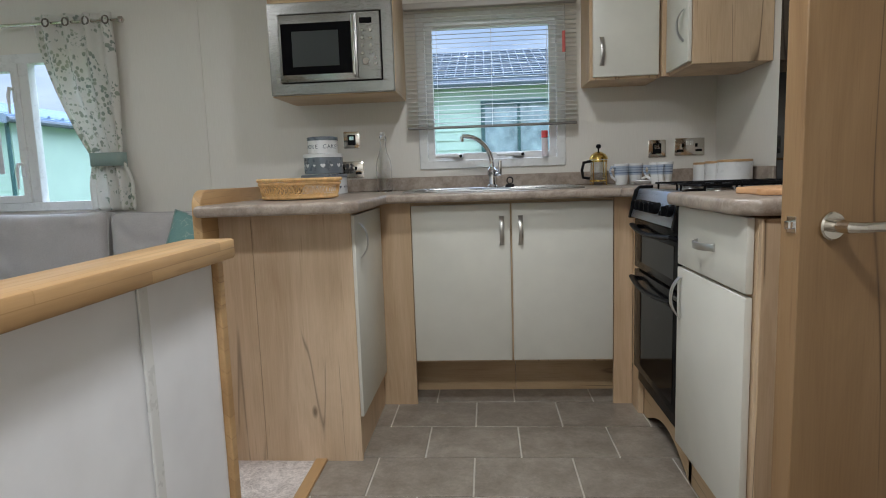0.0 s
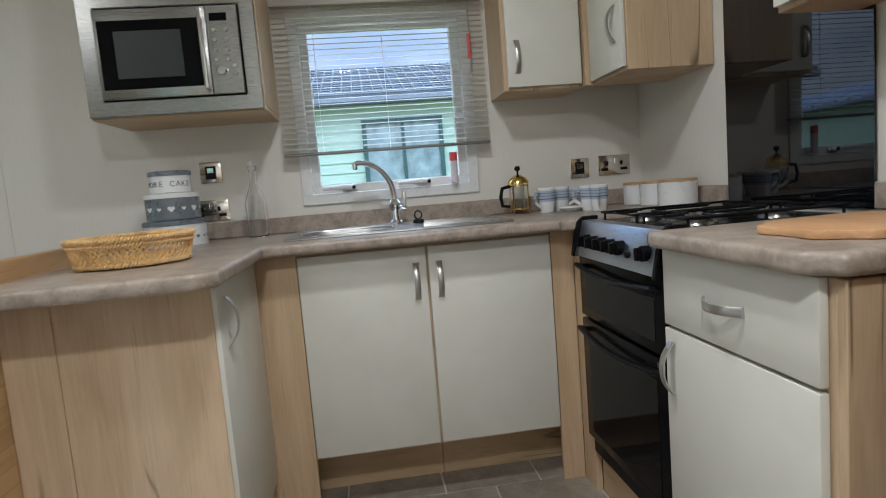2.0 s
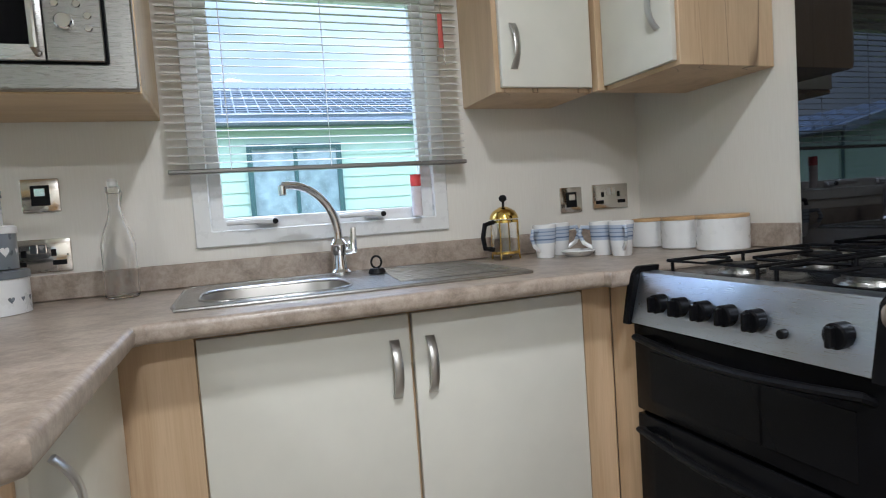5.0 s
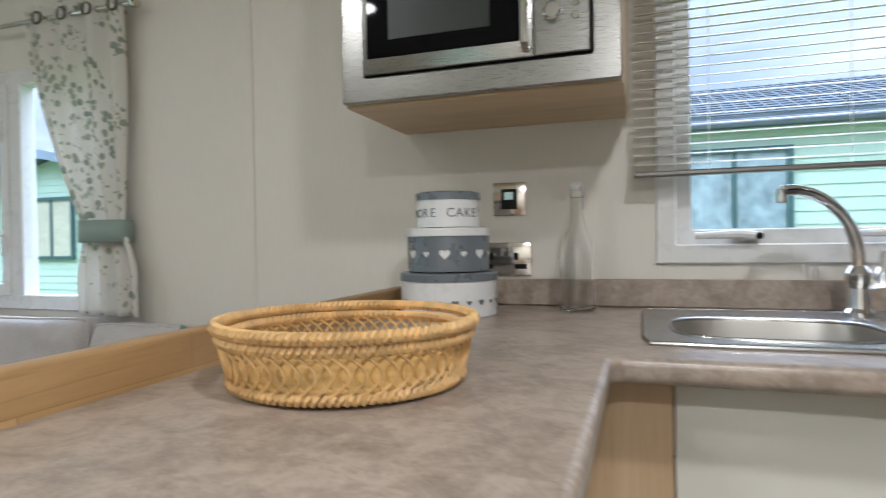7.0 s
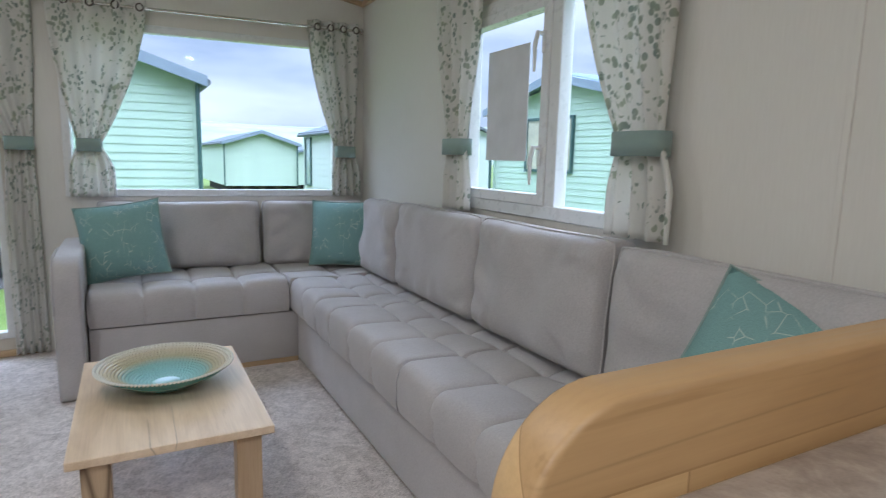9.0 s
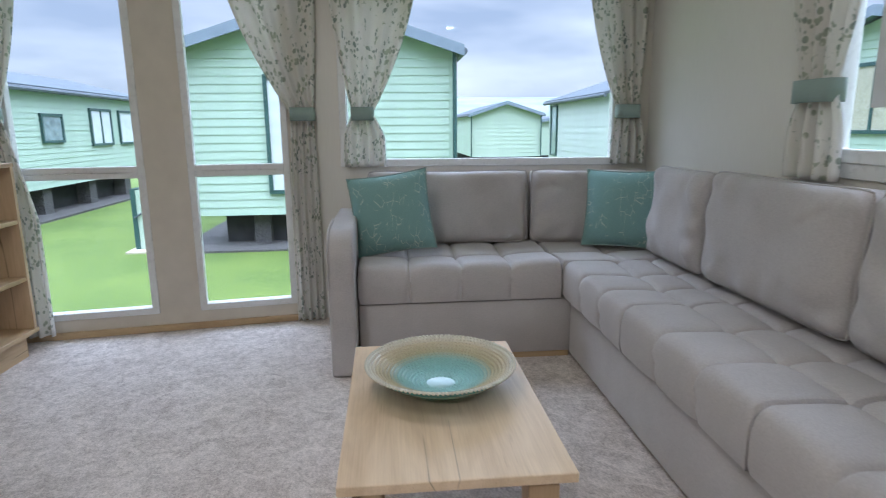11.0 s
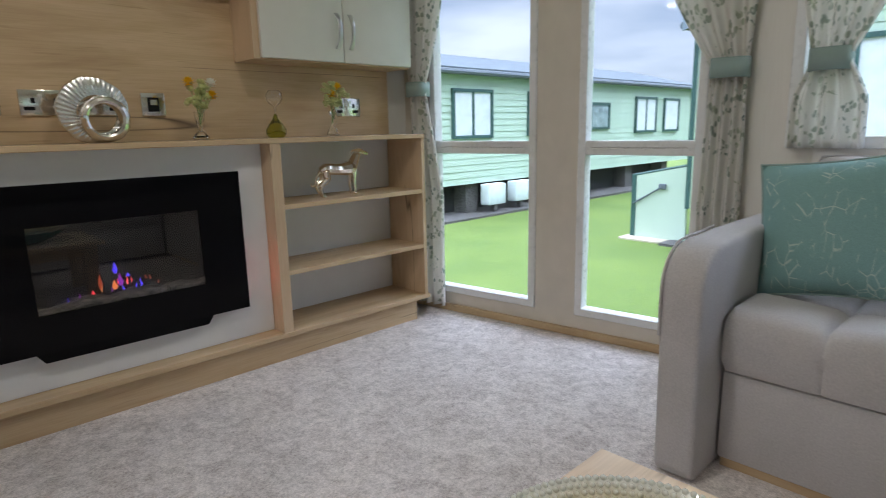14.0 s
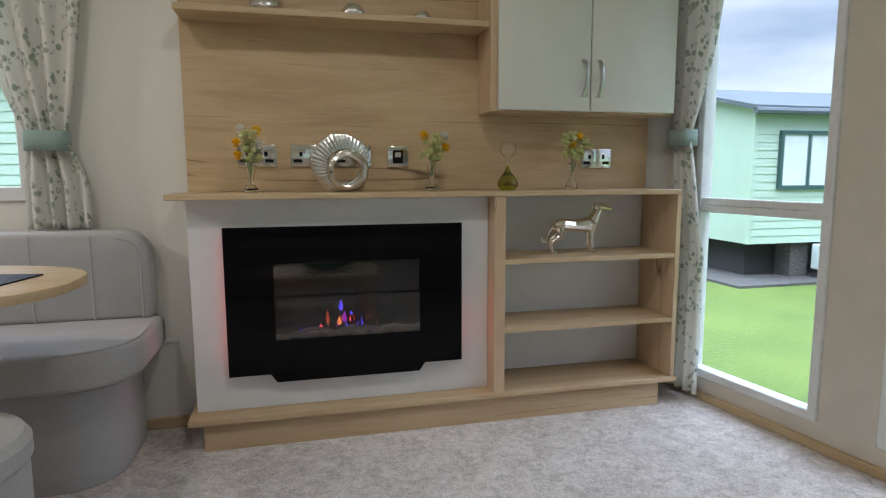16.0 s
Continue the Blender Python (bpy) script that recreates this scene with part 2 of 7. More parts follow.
def make_worktop():
    m, n, l, b = shader("stone_effect_worktop", 0.33)
    v = coords(n, l, (1, 1, 1))
    f = noise_tex(n, l, v, 17.0, 9, 0.78, 0.25)
    g = noise_tex(n, l, v, 90.0, 5, 0.7)
    c = ramp(n, l, f, (0.32, (0.15, 0.11, 0.085)), (0.46, (0.29, 0.23, 0.185)), (0.58, (0.44, 0.365, 0.30)), (0.72, (0.22, 0.17, 0.135)))
    c = mix(n, l, 0.3, c, ramp(n, l, g, (0.3, (0.2, 0.165, 0.135)), (0.7, (0.42, 0.36, 0.30))))
    l.new(c, b.inputs["Base Color"])
    bump(n, l, b, g, 0.06, 0.0008)
    return m


def make_carpet():
    m, n, l, b = shader("twist_pile_carpet", 0.95)
    v = coords(n, l)
    f = noise_tex(n, l, v, 11.0, 7, 0.72, 1.0)
    g = noise_tex(n, l, v, 130.0, 5, 0.8)
    t = noise_tex(n, l, v, 34.0, 5, 0.75, 0.6)
    c = ramp(n, l, f, (0.38, (0.42, 0.35, 0.31)), (0.60, (0.80, 0.72, 0.665)))
    c = mix(n, l, 0.32, c, ramp(n, l, t, (0.40, (0.30, 0.25, 0.22)), (0.57, (0.90, 0.82, 0.77))))
    c = mix(n, l, 0.30, c, ramp(n, l, g, (0.40, (0.20, 0.165, 0.145)), (0.58, (0.92, 0.86, 0.81))))
    l.new(c, b.inputs["Base Color"])
    b.inputs["Sheen Weight"].default_value = 0.14
    bump(n, l, b, mix(n, l, 0.5, t, g), 0.8, 0.008)
    return m


def make_tile():
    m, n, l, b = shader("stone_effect_tile", 0.4)
    oi = n.new("ShaderNodeObjectInfo")
    tc = n.new("ShaderNodeTexCoord")
    ad = n.new("ShaderNodeVectorMath")
    ad.operation = "MULTIPLY_ADD"
    l.new(oi.outputs["Random"], ad.inputs[0])
    ad.inputs[1].default_value = (31, 17, 9)
    l.new(tc.outputs["Object"], ad.inputs[2])
    v = ad.outputs["Vector"]
    f = noise_tex(n, l, v, 9.0, 9, 0.75, 0.25)
    g = noise_tex(n, l, v, 80.0, 4, 0.7)
    c = ramp(n, l, f, (0.34, (0.13, 0.105, 0.083)), (0.47, (0.22, 0.185, 0.15)), (0.56, (0.30, 0.26, 0.215)), (0.66, (0.40, 0.355, 0.30)))
    c = mix(n, l, 0.3, c, ramp(n, l, noise_tex(n, l, v, 2.5, 3), (0.35, (0.17, 0.14, 0.11)), (0.65, (0.38, 0.335, 0.28))))
    c = mix(n, l, 0.25, c, ramp(n, l, g, (0.3, (0.17, 0.14, 0.11)), (0.7, (0.36, 0.31, 0.26))))
    l.new(c, b.inputs["Base Color"])
    bump(n, l, b, g, 0.08, 0.0008)
    return m


def make_fabric(name, c1, c2, scale=420.0, rough=0.9):
    m, n, l, b = shader(name, rough)
    v = coords(n, l)
    g = noise_tex(n, l, v, scale, 3, 0.7)
    f = noise_tex(n, l, v, 5.0, 4)
    c = mix(n, l, 0.4, ramp(n, l, g, (0.3, c1), (0.7, c2)), ramp(n, l, f, (0.3, c1), (0.7, c2)))
    l.new(c, b.inputs["Base Color"])
    b.inputs["Sheen Weight"].default_value = 0.2
    bump(n, l, b, mix(n, l, 0.4, g, noise_tex(n, l, v, 18.0, 4)), 0.5, 0.003)
    return m


def make_twig_fabric():
    """Teal cotton with fine pale twigs."""
    m, n, l, b = shader("teal_twig_fabric", 0.85)
    v = coords(n, l)
    k = n.new("ShaderNodeTexVoronoi")
    k.feature = "DISTANCE_TO_EDGE"
    k.inputs["Scale"].default_value = 30.0
    wob = n.new("ShaderNodeMapping")
    wob.inputs["Scale"].default_value = (1.0, 1.0, 0.55)
    wob.inputs["Rotation"].default_value = (0.2, 0.5, 0.3)
    l.new(v, wob.inputs["Vector"])
    l.new(wob.outputs["Vector"], k.inputs["Vector"])
    line = ramp(n, l, k.outputs["Distance"], (0.010, grey(0.75)), (0.034, grey(0)))
    gate = ramp(n, l, noise_tex(n, l, v, 14.0, 3), (0.50, grey(0)), (0.57, grey(1)))
    both = mix(n, l, 1.0, line, gate, "MULTIPLY")
    g = noise_tex(n, l, v, 500.0, 2)
    base = ramp(n, l, g, (0.3, (0.155, 0.285, 0.27)), (0.7, (0.225, 0.385, 0.365)))
    l.new(mix(n, l, both, base, (0.5, 0.58, 0.52)), b.inputs["Base Color"])
    bump(n, l, b, g, 0.3, 0.001)
    return m


def make_curtain():
    """Cream cotton printed with grey-green leafy sprigs."""
    m, n, l, b = shader("leaf_print_cotton", 0.85)
    v = coords(n, l)
    leaf = n.new("ShaderNodeTexVoronoi")
    leaf.inputs["Scale"].default_value = 50.0
    wob = n.new("ShaderNodeVectorMath")
    wob.operation = "MULTIPLY"
    wob.inputs[1].default_value = (1.0, 1.0, 0.75)
    l.new(v, wob.inputs[0])
    l.new(wob.outputs["Vector"], leaf.inputs["Vector"])
    dots = ramp(n, l, leaf.outputs["Distance"], (0.40, grey(1)), (0.5, grey(0)))
    sprig = ramp(n, l, noise_tex(n, l, coords(n, l, (1, 1, 0.8)), 11.0, 3, 0.6, 1.2), (0.49, grey(0)), (0.53, grey(0.85)))
    both = mix(n, l, 1.0, dots, sprig, "MULTIPLY")
    tone = ramp(n, l, noise_tex(n, l, v, 16.0, 1), (0.35, (0.21, 0.275, 0.235)), (0.65, (0.42, 0.46, 0.34)))
    weave = noise_tex(n, l, v, 600.0, 2)
    cream = ramp(n, l, weave, (0.3, (0.78, 0.765, 0.71)), (0.7, (0.87, 0.855, 0.81)))
    col = mix(n, l, both, cream, tone)
    l.new(col, b.inputs["Base Color"])
    tr = n.new("ShaderNodeBsdfTranslucent")
    l.new(col, tr.inputs["Color"])
    sh = n.new("ShaderNodeMixShader")
    sh.inputs["Fac"].default_value = 0.38
    l.new(b.outputs["BSDF"], sh.inputs[1])
    l.new(tr.outputs["BSDF"], sh.inputs[2])
    l.new(sh.outputs["Shader"], n["Material Output"].inputs["Surface"])
    bump(n, l, b, weave, 0.25, 0.001)
    return m


def make_glass(name, color=(1, 1, 1), rough=0.0, ior=1.45):
    m, n, l, b = shader(name, rough, 0, color)
    b.inputs["Transmission Weight"].default_value = 1.0
    b.inputs["IOR"].default_value = ior
    return m


def make_window_glass():
    m, n, l, b = shader("window_glass", 0.0)
    n.remove(b)
    t, g, x, fr = n.new("ShaderNodeBsdfTransparent"), n.new("ShaderNodeBsdfGlossy"), n.new("ShaderNodeMixShader"), n.new("ShaderNodeFresnel")
    t.inputs["Color"].default_value = (0.95, 0.97, 0.965, 1)
    g.inputs["Roughness"].default_value = 0.0
    fr.inputs["IOR"].default_value = 1.3
    l.new(fr.outputs["Fac"], x.inputs["Fac"])
    l.new(t.outputs["BSDF"], x.inputs[1])
    l.new(g.outputs["BSDF"], x.inputs[2])
    l.new(x.outputs["Shader"], n["Material Output"].inputs["Surface"])
    return m


def make_steel(name="brushed_steel", axis=(0.02, 1, 1), color=(0.34, 0.335, 0.32), rough=0.28):
    m, n, l, b = shader(name, rough, 1.0, color)
    f = noise_tex(n, l, coords(n, l, axis), 1500.0, 2)
    l.new(ramp(n, l, f, (0.3, grey(rough - 0.04)), (0.7, grey(rough + 0.06))), b.inputs["Roughness"])
    bump(n, l, b, f, 0.006, 0.0003)
    return m


def make_grass():
    m, n, l, b = shader("lawn", 0.9)
    v = coords(n, l)
    f = noise_tex(n, l, v, 0.9, 5)
    g = noise_tex(n, l, v, 26.0, 5, 0.75)
    c = ramp(n, l, f, (0.38, (0.080, 0.130, 0.018)), (0.60, (0.140, 0.195, 0.031)))
    c = mix(n, l, 0.5, c, ramp(n, l, g, (0.36, (0.037, 0.087, 0.012)), (0.68, (0.185, 0.26, 0.053))))
    l.new(c, b.inputs["Base Color"])
    bump(n, l, b, g, 0.7, 0.02)
    return m


def make_gravel():
    m, n, l, b = shader("gravel", 0.95)
    v = coords(n, l)
    k = n.new("ShaderNodeTexVoronoi")
    k.inputs["Scale"].default_value = 26.0
    l.new(v, k.inputs["Vector"])
    l.new(ramp(n, l, noise_tex(n, l, v, 40.0, 3), (0.3, (0.045, 0.042, 0.04)), (0.7, (0.15, 0.143, 0.135))), b.inputs["Base Color"])
    bump(n, l, b, k.outputs["Distance"], 0.8, 0.02)
    return m


wallboard, worktop_mat, carpet_mat, tile_mat = make_wallboard(), make_worktop(), make_carpet(), make_tile()
sofa_mat = make_fabric("grey_weave", (0.38, 0.357, 0.347), (0.53, 0.50, 0.487), 190.0)
dinette_mat = make_fabric("grey_bench_weave", (0.33, 0.32, 0.315), (0.45, 0.435, 0.43), 190.0)
teal_mat, curtain_mat = make_twig_fabric(), make_curtain()
tieback_mat = make_fabric("sage_band", (0.22, 0.30, 0.27), (0.29, 0.37, 0.335))
door_mat = plain("stone_white_lacquer", (0.66, 0.645, 0.575), 0.38, vary=0.03)
white_mat = plain("white_upvc", (0.70, 0.70, 0.685), 0.3, vary=0.02)
white_panel_mat = plain("white_panel", (0.80, 0.80, 0.82), 0.5, vary=0.04)
trim_mat = plain("beige_trim", (0.60, 0.545, 0.46), 0.5, vary=0.05)
ceiling_mat = plain("white_ceiling", (0.78, 0.775, 0.75), 0.75, vary=0.03, bumps=0.2)
black_mat = plain("black_enamel", (0.006, 0.006, 0.007), 0.2, vary=0.2)
black_mat.node_tree.nodes["Principled BSDF"].inputs["Specular IOR Level"].default_value = 0.07
matt_black = plain("matt_black_plastic", (0.006, 0.006, 0.007), 0.45, vary=0.2)
matt_black.node_tree.nodes["Principled BSDF"].inputs["Specular IOR Level"].default_value = 0.16
black_glass, n_, l_, b_ = shader("black_glass", 0.03, 0.0, (0.004, 0.004, 0.005))
b_.inputs["Specular IOR Level"].default_value = 0.10
splash_glass, n_, l_, b_ = shader("gloss_black_glass", 0.02, 0.0, (0.003, 0.003, 0.004))
b_.inputs["Specular IOR Level"].default_value = 0.6
steel, chrome = make_steel(), plain("chrome", (0.78, 0.78, 0.79), 0.07, 1.0, vary=0.02)
steel_v = make_steel("satin_steel", (1, 1, 0.02), (0.56, 0.55, 0.53), 0.33)
nickel = plain("polished_nickel", (0.68, 0.65, 0.60), 0.14, 1.0, vary=0.05)
glass_mat, pane_mat = make_glass("clear_glass"), make_window_glass()
grass_mat, gravel_mat = make_grass(), make_gravel()
grout_mat = plain("pale_grout", (0.56, 0.52, 0.46), 0.8, vary=0.1)
grey_panel_mat = plain("grey_panel", (0.73, 0.73, 0.725), 0.55, vary=0.03)
clad_mat = plain("green_cladding", (0.40, 0.51, 0.41), 0.55, vary=0.05, scale=2.0)
clad_mat2 = plain("pale_green_cladding", (0.43, 0.52, 0.43), 0.55, vary=0.05, scale=2.0)
roof_mat = plain("grey_roof", (0.115, 0.135, 0.15), 0.75, vary=0.15, scale=4.0)
roof_mat.node_tree.nodes["Principled BSDF"].inputs["Specular IOR Level"].default_value = 0.1
green_trim = plain("dark_green_trim", (0.035, 0.085, 0.08), 0.4, vary=0.1)
# near-black colour that stands in for the shade under the homes
under_shade_mat = plain("chassis_shade", (0.035, 0.035, 0.035), 0.9, vary=0.3)
hill_mat = plain("far_hillside", (0.20, 0.24, 0.20), 1.0, vary=0.25, scale=0.05)

# ---- the room's shell ----
YB, YF, XR = 3.31, -0.10, 1.115
APEX = (-4.62, 1.50)
FRONT_A, FRONT_B = (-4.375, YF), (-4.45, YB)
T = 0.06


def roofline(y):
    return 2.06 + 0.19 * (min(y - YF, YB - y))


def wall_with_holes(name, p, q, z0, holes, material, label, peak=False, thick=T):
    """A wall along p-q (inner face), with through openings (s0, s1, z0, z1) measured along it."""
    p, q = Vector((*p, 0)), Vector((*q, 0))
    d = (q - p).normalized()
    out = Vector((d.y, -d.x, 0))
    length = (q - p).length
    b = bmesh.new()
    ss = sorted({0.0, length, *[h for a in holes for h in a[:2]]})
    for a, c in zip(ss, ss[1:]):
        mid = (a + c) / 2
        cuts = sorted((h[2], h[3]) for h in holes if h[0] <= mid <= h[1])
        lo = z0
        spans = []
        for u, w in cuts:
            spans.append((lo, u, False))
            lo = w
        spans.append((lo, None, True))
        for u, w, top in spans:
            def top_z(s):
                return roofline((p + d * s).y) + 0.03 if w is None else w
            vs = []
            for s in (a, c):
                for t in (0, thick):
                    for z in (u, top_z(s)):
                        vs.append(b.verts.new(p + d * s + out * t + Vector((0, 0, z))))
            for f in ((0, 1, 5, 4), (2, 6, 7, 3), (0, 2, 3, 1), (4, 5, 7, 6), (1, 3, 7, 5), (0, 4, 6, 2)):
                b.faces.new([vs[i] for i in f])
    bmesh.ops.recalc_face_normals(b, faces=b.faces)
    return solo(name, b, material, label, "wall", kind="structure", smooth=0, loc=p)


# openings
KW = (-0.38, 0.37, 1.055, 1.84)          # kitchen window: x0, x1, z0, z1
SW = (-3.16, -2.02, 0.90, 1.74)          # side window
DW = (-1.80, -0.85, 0.90, 1.74)          # window above the dinette
la = (Vector(APEX) - Vector(FRONT_A)).length
lb = (Vector(FRONT_B) - Vector(APEX)).length

wall_with_holes("wall_north", (XR + T, YB), (FRONT_B[0] - T, YB), 0.0,
                [(XR + T - KW[1], XR + T - KW[0], KW[2], KW[3]), (XR + T - SW[1], XR + T - SW[0], SW[2], SW[3])], wallboard, "cream wallboard wall with two windows")
wall_with_holes("wall_south", (FRONT_A[0] - T, YF), (1.56, YF), 0.0,
                [(DW[0] - FRONT_A[0] + T, DW[1] - FRONT_A[0] + T, DW[2], DW[3])], wallboard, "cream wallboard wall behind the fire surround")
DOOR_S = ((0.17, 0.78), (0.985, 1.50))
wall_with_holes("wall_west", APEX, FRONT_A, 0.0, [(la - s1, la - s0, 0.10, 1.92) for s0, s1 in DOOR_S[::-1]], trim_mat, "beige front wall with tall glazed panels")
wall_with_holes("wall_west_bay", FRONT_B, APEX, 0.0, [(0.16, lb - 0.16, 0.86, 1.80)], wallboard, "cream front wall below and above the wide window")
wall_with_holes("wall_east", (XR, 1.56), (XR, YB + T), 0.0, [], wallboard, "cream wallboard wall behind the cooker")
wall_with_holes("wall_hall", (1.50, YF), (1.50, 1.56), 0.0, [], wallboard, "cream hall wall")
wall_with_holes("wall_hall_end", (1.56, 1.50), (XR, 1.50), 0.0, [], wallboard, "short cream return wall")

b = bmesh.new()
for y0, y1 in ((YF - 0.06, (YF + YB) / 2), ((YF + YB) / 2, YB + 0.06)):
    vs = [b.verts.new((x, y, roofline(y) + dz)) for x in (-4.75, 1.6) for y in (y0, y1) for dz in (0.0, 0.05)]
    for f in ((0, 2, 6, 4), (1, 5, 7, 3), (0, 1, 3, 2), (4, 6, 7, 5), (0, 4, 5, 1), (2, 3, 7, 6)):
        b.faces.new([vs[i] for i in f])
bmesh.ops.recalc_face_normals(b, faces=b.faces)
solo("ceiling", b, ceiling_mat, "white vaulted ceiling", "ceiling", kind="structure", smooth=0)

# floors: carpet in the lounge, sheet under the tiles in the kitchen and hall
SX = -0.665
solo("floor_carpet", prism([(SX, YF), (SX, 2.26), (-0.96, 2.26), (-0.96, YB), FRONT_B, APEX, FRONT_A], -0.06, 0.0, "z"), carpet_mat,
     "soft grey-beige twist pile carpet", "carpet", kind="structure")
floor_tiled = solo("floor", prism([(SX, YF), (1.52, YF), (1.52, 1.53), (XR + 0.03, 1.53), (XR + 0.03, YB), (-0.96, YB), (-0.96, 2.26), (SX, 2.26)], -0.06, -0.004, "z"), grout_mat,
     "stone-effect tiled kitchen floor with pale joints", "floor", kind="structure")
solo("trim_threshold", box(SX - 0.022, SX + 0.022, 0.0, 2.235, -0.01, 0.009, 0.004, 2), solid_oak,
     "oak threshold strip between carpet and tiles", "trim", kind="structure")

# ceiling trim and skirting
def strip(name, p, q, z0, z1, depth, material, label, follow=False):
    p, q = Vector((*p, 0)), Vector((*q, 0))
    d = (q - p).normalized()
    inn = Vector((-d.y, d.x, 0))
    b = bmesh.new()
    vs = []
    for s in (p, q):
        up = roofline(s.y) if follow else 0.0
        for t in (-0.003, depth):
            for z in (z0, z1):
                vs.append(b.verts.new(s + inn * t + Vector((0, 0, z + up))))
    for f in ((0, 1, 5, 4), (2, 6, 7, 3), (0, 2, 3, 1), (4, 5, 7, 6), (1, 3, 7, 5), (0, 4, 6, 2)):
        b.faces.new([vs[i] for i in f])
    bmesh.ops.recalc_face_normals(b, faces=b.faces)
    bmesh.ops.bevel(b, geom=b.edges[:], offset=0.003, segments=1, affect="EDGES")
    return solo(name, b, material, label, "trim", kind="structure")


for i, (p, q) in enumerate((((XR, YB), FRONT_B), (FRONT_B, (APEX[0] + 0.02, (YF + YB) / 2)), ((APEX[0] + 0.02, (YF + YB) / 2), FRONT_A), (FRONT_A, (1.5, YF)))):
    strip("trim_ceiling" if not i else "trim_ceiling_" + "abc"[i - 1], Vector(p), Vector(q), -0.028, 0.002, 0.02, oak_x, "slim brown trim where wall meets ceiling", True)
strip("baseboard", APEX, FRONT_A, 0.0, 0.035, 0.018, oak_y, "low oak skirting below the glazed front")
strip("baseboard_c", (-4.3, YF), (-0.62, YF), 0.0, 0.045, 0.014, oak_x, "low oak skirting along the wall")
for x in (-1.52,):
    solo("trim_seam", box(x - 0.008, x + 0.008, YB - 0.004, YB + 0.002, 0.0, 2.06, 0.001), wallboard, "narrow joint cover on the wallboard", "trim", kind="structure")


# ---- windows ----
def rail_frame(p, q, z0, z1, w, depth, inset=0.0, proud=0.0, bm=None):
    """A rectangular frame standing in the plane through p-q."""
    p, q = Vector((*p, 0)), Vector((*q, 0))
    d = (q - p).normalized()
    out = Vector((d.y, -d.x, 0))
    ln = (q - p).length
    b = bmesh.new()
    o = [(0, z0), (ln, z0), (ln, z1), (0, z1)]
    i = [(w, z0 + w), (ln - w, z0 + w), (ln - w, z1 - w), (w, z1 - w)]
    def at(c, t):
        return b.verts.new(p + d * c[0] + out * t + Vector((0, 0, c[1])))
    of, iff = [at(c, -proud) for c in o], [at(c, -proud) for c in i]
    ob_, ib = [at(c, depth) for c in o], [at(c, depth) for c in i]
    for k in range(4):
        j = (k + 1) % 4
        b.faces.new((of[k], of[j], iff[j], iff[k]))
        b.faces.new((ob_[k], ib[k], ib[j], ob_[j]))
        b.faces.new((of[k], ob_[k], ob_[j], of[j]))
        b.faces.new((iff[k], iff[j], ib[j], ib[k]))
    bmesh.ops.recalc_face_normals(b, faces=b.faces)
    bmesh.ops.bevel(b, geom=b.edges[:], offset=0.003, segments=1, affect="EDGES")
    return merged(bm, b)


def pane(p, q, z0, z1, t=0.03):
    p, q = Vector((*p, 0)), Vector((*q, 0))
    d = (q - p).normalized()
    out = Vector((d.y, -d.x, 0))
    b = bmesh.new()
    vs = [b.verts.new(c + out * t + Vector((0, 0, z))) for c, z in ((p, z0), (q, z0), (q, z1), (p, z1))]
    b.faces.new(vs[::-1])
    return b


def glaze(win, p, q, z0, z1, t=0.03):
    g = part("pane", pane(p, q, z0, z1, t), pane_mat, win, smooth=0)
    g.visible_shadow = False


def along(p, q, s):
    p, q = Vector(p), Vector(q)
    return tuple(p + (q - p).normalized() * s)


# kitchen window: frame, sash, two handles
w1 = thing("window_1", ((KW[0] + KW[1]) / 2, YB, KW[2]), "white plastic kitchen window above the sink", "window", kind="structure")
a, c = (KW[1], YB), (KW[0], YB)
part("window_frame", rail_frame(a, c, KW[2], KW[3], 0.045, 0.05, proud=0.012), white_mat, w1)
sa, sc = (KW[1] - 0.04, YB), (KW[0] + 0.04, YB)
part("sash", rail_frame(sa, sc, KW[2] + 0.04, KW[3] - 0.04, 0.04, 0.045, proud=-0.012), white_mat, w1)
glaze(w1, (KW[1] - 0.07, YB), (KW[0] + 0.07, YB), KW[2] + 0.07, KW[3] - 0.07)
# side window with mullion
w2 = thing("window_2", ((SW[0] + SW[1]) / 2, YB, SW[2]), "white plastic side window, one opening light, above the sofa", "window", kind="structure")
part("window_frame", rail_frame((SW[1], YB), (SW[0], YB), SW[2], SW[3], 0.05, 0.05, proud=0.012), white_mat, w2)
XM = -2.50
part("mullion", box(XM - 0.028, XM + 0.028, YB - 0.010, YB + 0.045, SW[2] + 0.048, SW[3] - 0.048, 0.003), white_mat, w2)
part("sash", rail_frame((XM - 0.027, YB), (SW[0] + 0.047, YB), SW[2] + 0.047, SW[3] - 0.047, 0.042, 0.04, proud=0.018), white_mat, w2)
glaze(w2, (XM - 0.06, YB), (SW[0] + 0.08, YB), SW[2] + 0.08, SW[3] - 0.08)
glaze(w2, (SW[1] - 0.045, YB), (XM + 0.025, YB), SW[2] + 0.045, SW[3] - 0.045)
# window by the dinette
w3 = thing("window_3", ((DW[0] + DW[1]) / 2, YF, DW[2]), "white plastic window above the dinette bench", "window", kind="structure")
part("window_frame", rail_frame((DW[0], YF), (DW[1], YF), DW[2], DW[3], 0.05, 0.05, proud=0.012), white_mat, w3)
glaze(w3, (DW[0] + 0.045, YF), (DW[1] - 0.045, YF), DW[2] + 0.045, DW[3] - 0.045)
